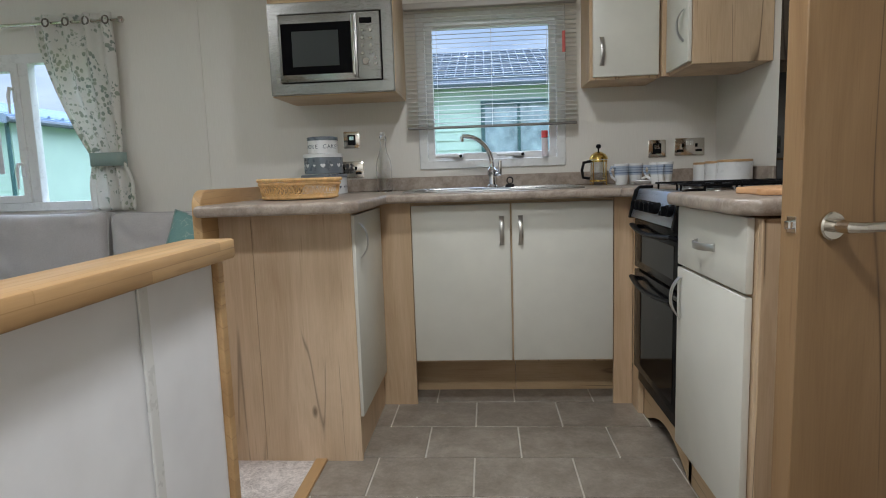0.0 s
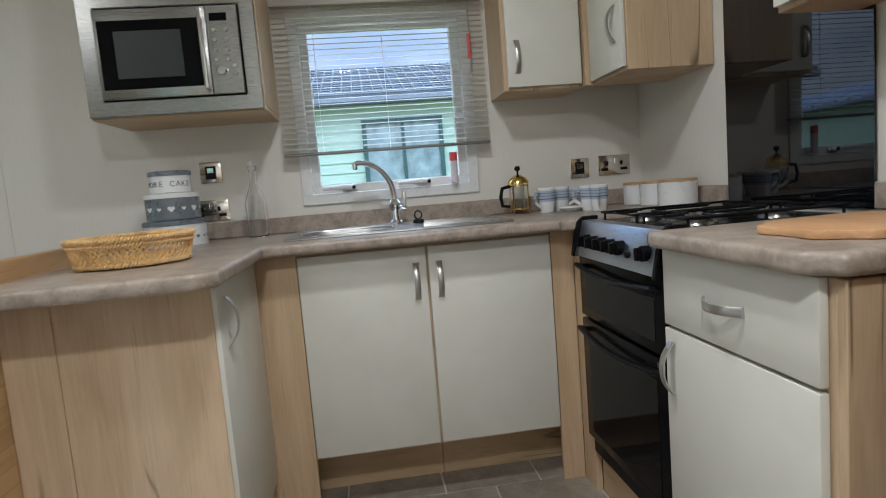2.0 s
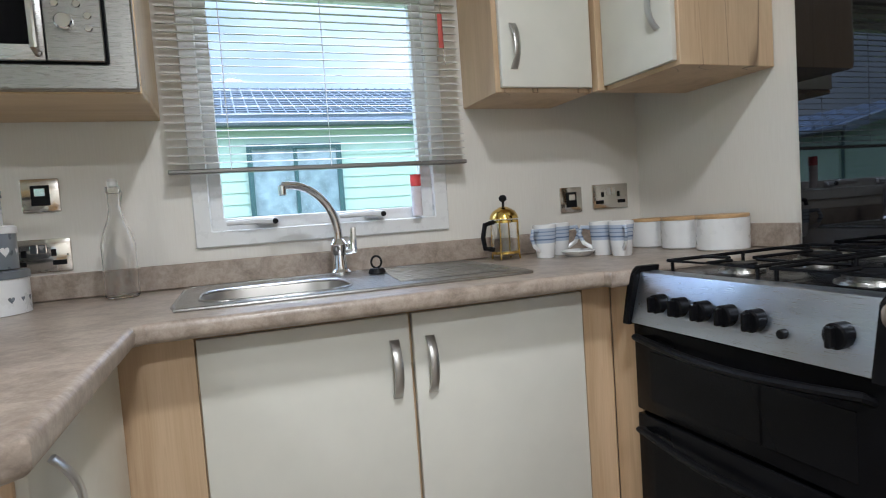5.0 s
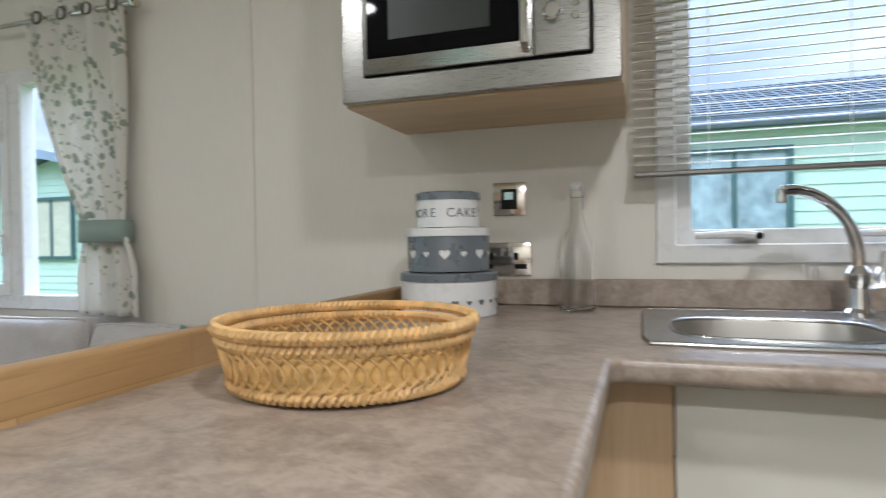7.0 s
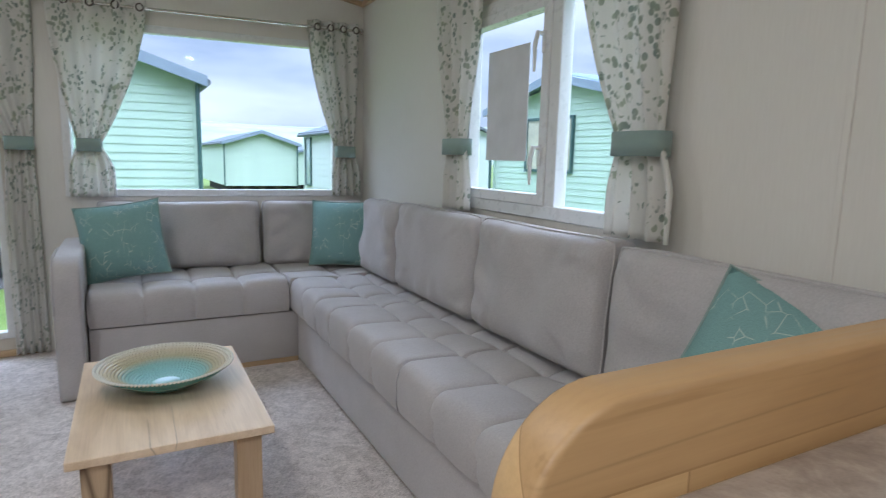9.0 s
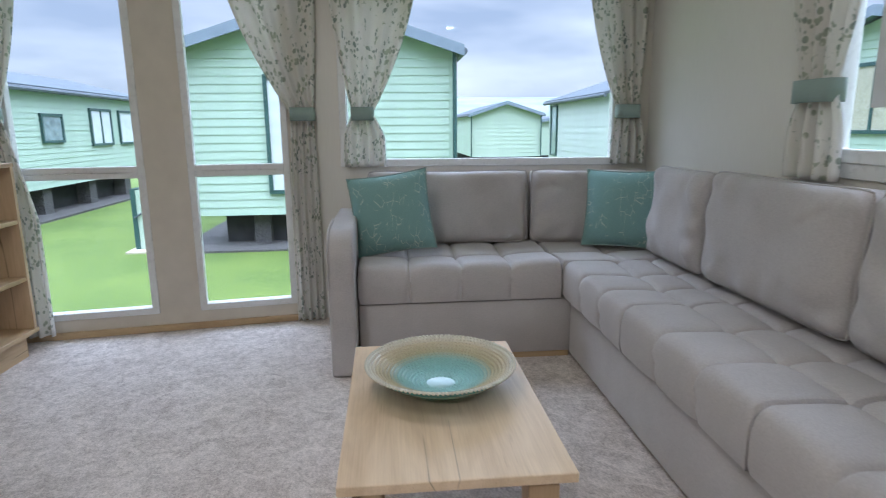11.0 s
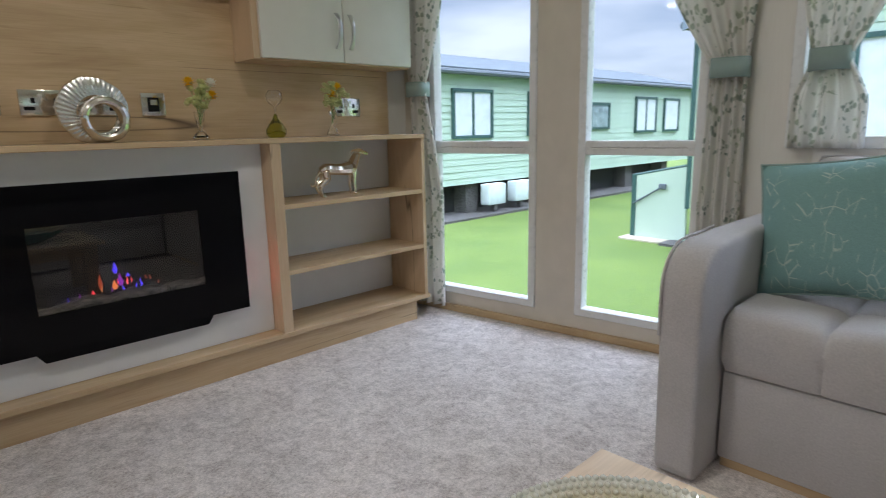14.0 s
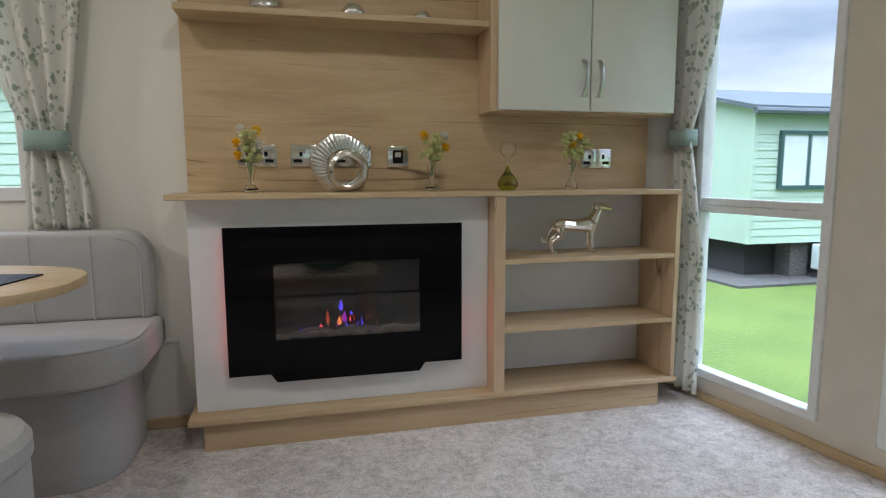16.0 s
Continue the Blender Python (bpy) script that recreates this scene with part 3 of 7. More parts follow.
# wide front window
w4 = thing("window_4", (*APEX, 0.86), "wide white-framed front window above the sofa", "window", kind="structure")
fa, fb = along(FRONT_B, APEX, 0.16), along(FRONT_B, APEX, lb - 0.16)
part("window_frame", rail_frame(fa, fb, 0.86, 1.80, 0.04, 0.05, proud=0.014), white_mat, w4)
glaze(w4, along(FRONT_B, APEX, 0.195), along(FRONT_B, APEX, lb - 0.195), 0.895, 1.765)
# tall glazed front panels
for k, (s0, s1) in enumerate(DOOR_S):
    w = thing(f"window_{5 + k}", (*along(FRONT_A, APEX, s0), 0.10), "tall white-framed glazed front panel with a transom", "window", kind="structure")
    p, q = along(FRONT_A, APEX, s1), along(FRONT_A, APEX, s0)
    part("window_frame", rail_frame(p, q, 0.10, 1.92, 0.035, 0.05, proud=0.012), white_mat, w)
    p2, q2 = along(FRONT_A, APEX, s1 - 0.033), along(FRONT_A, APEX, s0 + 0.033)
    part("transom", rail_frame(p2, q2, 0.825, 0.885, 0.0295, 0.045, proud=0.008), white_mat, w)
    glaze(w, p2, q2, 0.884, 1.887)
    glaze(w, p2, q2, 0.133, 0.826)

# ---- kitchen ----
def pull(parent, x, y, z, axis, out, length=0.125, width=0.019):
    """A bowed flat strap handle; axis is its run, out the way it stands off."""
    a = {"x": Vector((1, 0, 0)), "y": Vector((0, 1, 0)), "z": Vector((0, 0, 1))}[axis]
    o = Vector(out)
    side = a.cross(o) * width / 2
    c = Vector((x, y, z))
    b = bmesh.new()
    rings = []
    n = 16
    for i in range(n + 1):
        u = 2 * i / n - 1
        h = 0.001 + 0.027 * (1 - abs(u) ** 2.4)
        p = c + a * (u * length / 2)
        w = 1.0 if abs(u) < 0.8 else 1.0 + 0.12 * (abs(u) - 0.8) / 0.2
        rings.append([b.verts.new(p + side * e * w + o * (h + d)) for e, d in ((-1, 0.0), (-1, 0.0035), (-0.8, 0.005), (0.8, 0.005), (1, 0.0035), (1, 0.0))])
    for p, q in zip(rings, rings[1:]):
        for k in range(6):
            b.faces.new((p[k], p[(k + 1) % 6], q[(k + 1) % 6], q[k]))
    b.faces.new(rings[0])
    b.faces.new(rings[-1])
    bmesh.ops.recalc_face_normals(b, faces=b.faces)
    return part("handle", b, steel_v, parent, "bowed satin steel strap handle", smooth=40)


WT = 0.95                    # worktop's top
SINK_Y, PEN_X, COOK_X = 2.754, -0.50, 0.543

# base units
u = thing("cabinet", (0.06, SINK_Y + 0.2, 0.0), "oak base cabinet with two stone-white doors under the sink", "cabinet", "fitted kitchen units")
part("body", box(-0.375, 0.50, SINK_Y + 0.02, YB - 0.005, 0.19, 0.78), oak_z, u)
part("top_rail", box(-0.375, 0.50, SINK_Y + 0.02, SINK_Y + 0.036, 0.781, 0.9115), oak_x, u)
for x0, x1 in ((-0.515, 0.0785), (0.0805, 0.62)):
    part("plinth", box(x0, x1, 2.940, 2.958, -0.003, 0.188, 0.001), oak_x, u)
for x0, x1, hx in ((-0.368, 0.058, 0.022), (0.066, 0.494, 0.102)):
    d = part("door", box(x0, x1, SINK_Y, SINK_Y + 0.018, 0.203, 0.895, 0.003, 2), door_mat, u)
    pull(d, hx, SINK_Y, 0.78, "z", (0, -1, 0))
for x0, x1 in ((-0.5195, -0.371), (0.4975, 0.577)):
    solo("filler_panel", box(x0, x1, SINK_Y + 0.004, SINK_Y + 0.022, -0.003, 0.911, 0.001), oak_z, "upright oak corner panel between the base cabinets", "panel", "kitchen corner panels")

u = thing("cabinet", (-0.74, 2.45, 0.0), "oak peninsula cabinet with one stone-white door", "cabinet", "fitted kitchen units")
part("body", box(-0.945, PEN_X - 0.02, 2.246, YB - 0.005, -0.003, 0.905), oak_z, u)
for x0, x1 in ((-0.985, -0.868), (-0.8665, -0.512)):
    part("end_panel", box(x0, x1, 2.225, 2.245, -0.003, 0.9115, 0.0012), rustic_oak, u)
part("back_panel", prism([(2.112, -0.003), (YB - 0.01, -0.003), (YB - 0.01, 1.001), (2.172, 1.001)] + [(2.172 - 0.06 * math.sin(radians(7.5 * i)), 0.941 + 0.06 * math.cos(radians(7.5 * i))) for i in range(1, 13)], -1.020, -0.988, "x", 0.004), solid_oak, u, "oak back board with a rounded upstand", smooth=50)
d = part("door", box(PEN_X - 0.018, PEN_X, 2.232, 2.735, 0.165, 0.895, 0.003, 2), door_mat, u)
pull(d, PEN_X, 2.30, 0.80, "z", (1, 0, 0))

u = thing("cabinet", (0.8, 1.83, 0.0), "oak base cabinet with a stone-white drawer above a door", "cabinet", "fitted kitchen units")
part("body", box(COOK_X + 0.02, XR - 0.005, 1.575, 2.064, 0.145, 0.905), oak_z, u)
part("end_panel", box(COOK_X + 0.019, XR - 0.005, 1.556, 1.574, -0.003, 0.905), oak_z, u)
part("plinth", box(0.60, 0.618, 1.576, 2.10, -0.003, 0.144), oak_y, u)
d = part("drawer", box(COOK_X, COOK_X + 0.018, 1.588, 2.066, 0.729, 0.906, 0.003, 2), door_mat, u)
pull(d, COOK_X, 1.83, 0.815, "y", (-1, 0, 0))
d = part("door", box(COOK_X, COOK_X + 0.018, 1.588, 2.066, 0.155, 0.721, 0.003, 2), door_mat, u)
pull(d, COOK_X, 2.03, 0.63, "z", (-1, 0, 0))
solo("filler_panel", box(0.578, 0.60, 2.652, SINK_Y + 0.003, -0.003, 0.905, 0.001), oak_z, "narrow oak panel beside the cooker", "panel", "kitchen corner panels")

# worktops, round-edged
def slab(poly, z0, z1):
    return prism(poly, z0, z1, "z", 0.013, 4)


SK = (-0.41, 0.385, 2.772, 3.235)   # sink's rim
SK_HOLE = (-0.37, -0.025, 2.815, 3.085)


def slab_with_hole(poly, hole, z0, z1):
    """A round-edged slab with a rectangular hole through it."""
    b = bmesh.new()
    x0, x1, y0, y1 = hole
    loops = [poly, [(x0, y0), (x1, y0), (x1, y1), (x0, y1)]]
    edges = []
    for lp in loops:
        vs = [b.verts.new((x, y, z1)) for x, y in lp]
        edges += [b.edges.new((vs[i], vs[(i + 1) % len(vs)])) for i in range(len(vs))]
    bmesh.ops.triangle_fill(b, use_beauty=True, use_dissolve=False, edges=edges)
    g = bmesh.ops.extrude_face_region(b, geom=b.faces[:])
    bmesh.ops.translate(b, vec=(0, 0, z0 - z1), verts=[e for e in g["geom"] if isinstance(e, bmesh.types.BMVert)])
    bmesh.ops.recalc_face_normals(b, faces=b.faces)
    rim = [e for e in b.edges if e.is_manifold and len(e.link_faces) == 2 and abs(e.verts[0].co.z - e.verts[1].co.z) < 1e-6
           and abs(abs(e.link_faces[0].normal.z) - abs(e.link_faces[1].normal.z)) > 0.5
           and not all(x0 - 0.01 < v.co.x < x1 + 0.01 and y0 - 0.01 < v.co.y < y1 + 0.01 for v in e.verts)]
    bmesh.ops.bevel(b, geom=rim, offset=0.013, segments=4, profile=0.5, affect="EDGES")
    return b


wt = thing("worktop", (-0.3, 2.9, WT - 0.038), "grey-brown stone-effect worktop with a rounded edge", "worktop", "worktops")
part("slab", slab_with_hole([(-0.985, 2.055), (-0.50, 2.055), (-0.455, 2.10), (-0.455, 2.655), (-0.44, 2.668), (0.50, 2.668), (0.50, 2.64), (XR - 0.003, 2.64), (XR - 0.003, YB - 0.003), (-0.985, YB - 0.003)], SK_HOLE, WT - 0.038, WT), worktop_mat, wt)
part("upstand", box(-0.985, XR - 0.003, YB - 0.018, YB - 0.004, WT + 0.001, WT + 0.068, 0.003), worktop_mat, wt)
part("upstand", box(XR - 0.018, XR - 0.004, 2.665, YB - 0.02, WT + 0.001, WT + 0.068, 0.003), worktop_mat, wt)
wt = thing("worktop", (0.8, 1.8, WT - 0.038), "short grey-brown stone-effect worktop with a clipped corner", "worktop", "worktops")
part("slab", slab([(0.515, 2.072), (0.505, 2.06), (0.505, 1.585), (0.550, 1.535), (XR - 0.003, 1.535), (XR - 0.003, 2.072)], WT - 0.038, WT), worktop_mat, wt)
part("upstand", box(XR - 0.018, XR - 0.004, 1.54, 2.07, WT + 0.001, WT + 0.068, 0.003), worktop_mat, wt)

# sink
sk = thing("sink", (0.0, 3.02, WT), "stainless steel sink with a ribbed drainer, set in the worktop", "sink")
def rounded(x0, x1, y0, y1, k, f=1.0, seg=48):
    pts = []
    for i in range(seg):
        a = 2 * math.pi * i / seg
        c, s_ = math.cos(a), math.sin(a)
        q = f * (abs(c) ** k + abs(s_) ** k) ** (-1 / k)
        pts.append(((x0 + x1) / 2 + q * c * (x1 - x0) / 2, (y0 + y1) / 2 + q * s_ * (y1 - y0) / 2))
    return pts


BOWL = (-0.362, -0.033, 2.822, 3.078)
b = bmesh.new()
loops = [[(x, y) for x, y in rounded(*SK, 30, 1.0, 40)], rounded(*BOWL, 3.6)]
edges = []
for lp in loops:
    vs = [b.verts.new((x, y, WT + 0.006)) for x, y in lp]
    edges += [b.edges.new((vs[i], vs[(i + 1) % len(vs)])) for i in range(len(vs))]
bmesh.ops.triangle_fill(b, use_beauty=True, edges=edges)
for f in b.faces:
    if f.normal.z < 0:
        f.normal_flip()
part("rim", b, steel, sk, smooth=0)
part("edge", tube([(x, y, WT + 0.003) for x, y in rounded(*SK, 30, 1.0, 40)], 0.0045, 8, closed=True), steel, sk)
b = bmesh.new()
rings = [[b.verts.new((x, y, WT + 0.006 - dz)) for x, y in rounded(*BOWL, 3.6, f)] for f, dz in ((1.0, 0.0), (0.985, 0.006), (0.95, 0.09), (0.90, 0.118), (0.80, 0.126))]
for p, q in zip(rings, rings[1:]):
    for i in range(48):
        b.faces.new((p[i], q[i], q[(i + 1) % 48], p[(i + 1) % 48]))
b.faces.new(rings[-1])
bmesh.ops.recalc_face_normals(b, faces=b.faces)
for f in b.faces:
    f.normal_flip()
dark_steel = make_steel("sink_hollow_steel", (1, 0.02, 1), (0.50, 0.485, 0.46), 0.34)
part("bowl", b, dark_steel, sk, "deep oval steel bowl")
part("bowl_rim", tube([(x, y, WT + 0.0055) for x, y in rounded(*BOWL, 3.6, 1.01)], 0.004, 8, closed=True), steel, sk)
for i in range(9):
    y = 2.845 + i * 0.038
    part("rib", tube([(0.07 + 0.004 * i, y, WT + 0.0065), (0.20, y, WT + 0.0075), (0.345, y, WT + 0.0065)], 0.004, 6), steel, sk)
TPX, TPY = -0.008, 3.17
tp = thing("tap", (TPX, TPY, WT), "tall chrome swan-neck mixer tap with a lever", "tap")
part("base", lathe([(0, 0), (0.029, 0), (0.029, 0.008), (0.022, 0.016), (0.018, 0.055), (0.023, 0.065), (0.024, 0.085), (0.015, 0.10), (0, 0.10)], TPX, TPY, WT + 0.006), chrome, tp)
sp = [(TPX, TPY, WT + 0.09)]
for i in range(0, 15):
    a = math.pi / 2 * i / 14
    sp.append((TPX - 0.128 * (1 - math.cos(a)), TPY - 0.045 * (1 - math.cos(a)), WT + 0.115 + 0.142 * math.sin(a)))
sp.append((sp[-1][0] - 0.014, sp[-1][1] - 0.005, sp[-1][2] - 0.002))
part("spout", tube(sp, [0.0125] * 6 + [0.011] * 11, 14), chrome, tp)
part("nozzle", cyl(sp[-1][0] - 0.002, sp[-1][1], sp[-1][2] - 0.024, 0.0105, 0.026), chrome, tp)
part("lever", tube([(TPX + 0.01, TPY, WT + 0.075), (TPX + 0.036, TPY - 0.012, WT + 0.072), (TPX + 0.040, TPY - 0.014, WT + 0.135)], [0.018, 0.014, 0.008], 10), chrome, tp)
pg = thing("sink_plug", (0.075, 3.09, WT), "black rubber sink plug on a ring, lying by the tap", "plug")
part("stopper", cyl(0.075, 3.09, WT + 0.007, 0.024, 0.014, r2=0.020), matt_black, pg)
part("ring", tube([(0.075 + 0.014 * math.cos(a * math.pi / 8), 3.09, WT + 0.038 + 0.016 * math.sin(a * math.pi / 8)) for a in range(16)], 0.003, 6, closed=True), matt_black, pg)

# cooker
ck = thing("cooker", (0.8, 2.35, 0.0), "black freestanding gas cooker with two ovens and a steel fascia", "cooker")
CX = 0.555
part("body", box(CX + 0.02, XR - 0.03, 2.082, 2.645, 0.15, 0.925), black_mat, ck)
# the fascia's blue tint paints in the window's reflection on the steel
part("fascia", prism([(CX - 0.02, 0.834), (CX + 0.022, 0.834), (CX + 0.06, 0.945), (CX + 0.012, 0.945)], 2.10, 2.626, "y", 0.003), make_steel("window_tinted_steel", (1, 0.02, 1), (0.54, 0.60, 0.70), 0.30), ck, "brushed steel control fascia")
for y0, y1 in ((2.076, 2.099), (2.627, 2.650)):
    part("end_cap", prism([(CX - 0.026, 0.829), (CX + 0.03, 0.829), (CX + 0.07, 0.957), (CX + 0.018, 0.957), (CX - 0.004, 0.94)], y0, y1, "y", 0.004), black_mat, ck)
for i, y in enumerate((2.15, 2.245, 2.30, 2.36, 2.42, 2.48, 2.54)):
    if i == 1:
        part("ignition_button", cyl(CX - 0.02, y, 0.872, 0.008, 0.02, "x", 12), matt_black, ck)
        continue
    k = part("knob", cyl(CX - 0.026, y, 0.886, 0.020, 0.030, "x", 20, 0.003), black_mat, ck)
    part("grip", box(CX - 0.040, CX - 0.020, y - 0.005, y + 0.005, 0.870, 0.902, 0.002), black_mat, k)
for z0, z1, hz in ((0.632, 0.828, 0.803), (0.215, 0.622, 0.594)):
    d = part("oven_door", box(CX, CX + 0.02, 2.084, 2.643, z0, z1, 0.004, 2), black_mat, ck)
    part("window", box(CX - 0.002, CX + 0.004, 2.135, 2.59, z0 + 0.03, z1 - 0.055, 0.001), black_glass, d, "black glass oven window")
    part("handle", tube([(CX + 0.003, 2.115, hz - 0.01)] + arc((CX - 0.018, 2.115, hz), (CX - 0.018, 2.61, hz), (-0.016, 0, -0.012), 12) + [(CX + 0.003, 2.622, hz - 0.01)], 0.012, 10, flat=0.7), matt_black, d)
part("badge", box(CX - 0.0035, CX + 0.001, 2.092, 2.13, 0.600, 0.614, 0.0005), steel, ck)
part("hotplate", box(0.60, XR - 0.025, 2.085, 2.643, 0.926, 0.940, 0.004, 2), black_mat, ck)
for x, y, r in ((0.72, 2.22, 0.045), (0.72, 2.49, 0.034), (0.95, 2.22, 0.034), (0.95, 2.49, 0.045)):
    bu = part("burner", lathe([(0, 0), (r + 0.012, 0), (r + 0.01, 0.006), (r, 0.008), (r, 0.014), (0, 0.014)], x, y, 0.940, 24), steel, ck)
    part("cap", cyl(x, y, 0.954, r - 0.004, 0.006, seg=24), matt_black, bu)
for y0, y1 in ((2.095, 2.345), (2.362, 2.612)):
    b = tube([(0.625, y0 + 0.01, 0.966), (1.06, y0 + 0.01, 0.966), (1.06, y1 - 0.01, 0.966), (0.625, y1 - 0.01, 0.966)], 0.0042, 6, closed=True)
    ym = (y0 + y1) / 2
    for x in (0.72, 0.95):
        tube([(x, y0 + 0.01, 0.967), (x, ym - 0.035, 0.968)], 0.0038, 6, b)
        tube([(x, ym + 0.035, 0.968), (x, y1 - 0.01, 0.967)], 0.0038, 6, b)
    for x0, x1 in ((0.625, 0.69), (0.75, 0.92), (0.98, 1.06)):
        tube([(x0, ym, 0.967), (x1, ym, 0.967)], 0.0038, 6, b)
    for x in (0.635, 0.84, 1.05):
        for y in (y0 + 0.012, y1 - 0.012):
            tube([(x, y, 0.966), (x, y, 0.939)], 0.004, 6, b)
    part("pan_support", b, matt_black, ck)
arch = [(2.645, 0.0), (2.645, 0.148), (2.07, 0.148), (2.07, 0.0), (2.10, 0.0)]
for i in range(13):
    t = i / 12
    arch.append((2.10 + 0.50 * t, 0.075 * math.sin(math.pi * t)))
solo("cooker_plinth", prism(arch[::-1], 0.60, 0.618, "x"), oak_y, "oak plinth with a shallow arch below the cooker", "plinth")
solo("splashback", box(XR - 0.010, XR - 0.003, 2.075, 2.660, WT + 0.001, 1.98, 0.001), splash_glass, "glossy black glass splashback behind the cooker", "splashback")

# wall cabinets
def wall_unit(x0, x1, y0, y1, z0, z1, face, label, handle):
    w = thing("wall_cabinet", ((x0 + x1) / 2, (y0 + y1) / 2, z0), label, "cabinet", "wall cabinets")
    part("carcass", box(x0, x1, y0, y1, z0, z1, 0.0015), oak_z, w)
    for f in face:
        d = part("door", box(*f, 0.003, 2), door_mat, w)
    return w, d


w, d = wall_unit(0.448, 0.765, 3.062, YB - 0.003, 1.435, 2.02, [(0.462, 0.757, 3.043, 3.0605, 1.447, 2.01)], "oak wall cabinet with a stone-white door beside the window", None)
pull(d, 0.50, 3.043, 1.56, "z", (0, -1, 0))
w, d = wall_unit(0.800, XR - 0.003, 2.73, 3.06, 1.435, 2.02, [(0.782, 0.7985, 2.738, 3.025, 1.447, 2.01)], "oak corner wall cabinet with a stone-white door", None)
pull(d, 0.782, 2.785, 1.60, "z", (-1, 0, 0))
solo("filler_panel", box(0.766, 0.799, 3.03, 3.062, 1.436, 2.015, 0.001), oak_z, "narrow oak strip joining two wall cabinets", "panel", "kitchen corner panels")
w, d = wall_unit(0.892, XR - 0.003, 1.55, 2.12, 1.435, 2.06, [(0.873, 0.8905, 1.556, 2.113, 1.447, 2.05)], "oak wall cabinet with a stone-white door beyond the cooker", None)
pull(d, 0.873, 2.07, 1.58, "z", (-1, 0, 0))

# microwave in its open housing
mh = thing("microwave_housing", (-0.73, 3.1, 1.41), "open oak wall housing with a shelf, holding the microwave", "cabinet")
part("base_board", box(-1.02, -0.44, 2.965, YB - 0.003, 1.408, 1.426), oak_x, mh)
for x0, x1 in ((-1.02, -1.003), (-0.457, -0.44)):
    part("side_board", box(x0, x1, 2.965, YB - 0.003, 1.4265, 2.03), oak_z, mh)
part("shelf", box(-1.0028, -0.4572, 2.962, YB - 0.003, 1.822, 1.838), oak_x, mh)
part("back_board", box(-1.0028, -0.4572, YB - 0.012, YB - 0.0035, 1.8385, 2.03), oak_x, mh)
mw = thing("microwave", (-0.73, 3.1, 1.427), "built-in stainless steel microwave with a dark glass door", "microwave")
part("body", box(-1.0, -0.46, 2.975, YB - 0.03, 1.4275, 1.815), black_mat, mw)
part("trim_frame", rail_frame((-0.443, 2.942), (-1.017, 2.942), 1.412, 1.82, 0.052, 0.03), steel, mw, "brushed steel trim frame")
part("gap", rail_frame((-0.494, 2.944), (-0.966, 2.944), 1.463, 1.769, 0.006, 0.026), matt_black, mw)
dr = part("door", box(-0.964, -0.606, 2.937, 2.965, 1.468, 1.764, 0.003, 2), steel, mw)
part("door_glass", box(-0.955, -0.626, 2.9345, 2.938, 1.500, 1.726, 0.001), black_glass, dr)
part("screen", box(-0.905, -0.690, 2.9335, 2.9350, 1.535, 1.690, 0.0005), plain("mesh_screen", (0.020, 0.024, 0.023), 0.35), dr)
part("handle", tube([(-0.618, 2.938, 1.482), (-0.618, 2.908, 1.487), (-0.618, 2.905, 1.62), (-0.618, 2.908, 1.745), (-0.618, 2.938, 1.750)], 0.0075, 10), chrome, dr)
cp = part("control_panel", box(-0.604, -0.500, 2.936, 2.965, 1.468, 1.764, 0.002), steel, mw)
part("display", box(-0.592, -0.535, 2.9345, 2.937, 1.712, 1.738, 0.0005), black_glass, cp)
for r in range(4):
    for x in (-0.582, -0.543):
        part("button", cyl(x, 2.932, 1.682 - r * 0.033, 0.008, 0.005, "y", 14), chrome, cp)
part("button", cyl(-0.525, 2.932, 1.535, 0.008, 0.005, "y", 14), chrome, cp)
part("button", cyl(-0.525, 2.932, 1.56, 0.008, 0.005, "y", 14), chrome, cp)
part("dial", cyl(-0.567, 2.918, 1.545, 0.017, 0.019, "y", 24, 0.003), chrome, cp)

# half wall and hall door
hw = thing("half_wall", (-0.6, 0.6, 0.0), "low white-panelled divider with an oak cap, beside the entrance", "divider")
part("panel", box(-0.630, -0.590, YF + 0.002, 1.340, -0.003, 0.870), white_panel_mat, hw)
part("end_post", box(-0.640, -0.578, 1.342, 1.366, -0.003, 0.870), solid_oak, hw)
part("cap", box(-0.658, -0.553, YF + 0.002, 1.374, 0.871, 0.911, 0.006, 2), solid_oak, hw, "varnished oak cap rail")
part("cover_strip", box(-0.5895, -0.584, 1.080, 1.106, 0.0, 0.870, 0.002), white_mat, hw)

dl = thing("door_1", (0.533, 1.345, 0.0), "open oak-veneer hall door with a round-rosed lever handle", "door", kind="structure")
LEAF = Matrix.Translation((0.533, 1.345, 0.0)) @ Matrix.Rotation(radians(15), 4, "Z")
def leafed(b):
    bmesh.ops.transform(b, matrix=LEAF, verts=b.verts)
    return b
part("leaf", leafed(box(0.0, 0.555, 0.0, 0.048, 0.006, 1.98, 0.002)), door_oak, dl)
lt = part("latch", leafed(box(-0.0015, 0.002, 0.008, 0.03, 0.895, 0.925, 0.0005)), chrome, dl)
part("bolt", leafed(box(-0.012, 0.0, 0.012, 0.026, 0.902, 0.917, 0.002)), chrome, lt)
ro = part("rose", leafed(cyl(0.066, -0.010, 0.906, 0.027, 0.011, "y", 28, 0.003)), nickel, dl)
part("handle", leafed(tube([(0.066, -0.005, 0.906), (0.066, -0.045, 0.906), (0.079, -0.056, 0.906), (0.175, -0.056, 0.906)], [0.012, 0.011, 0.010, 0.009], 12)), nickel, ro)

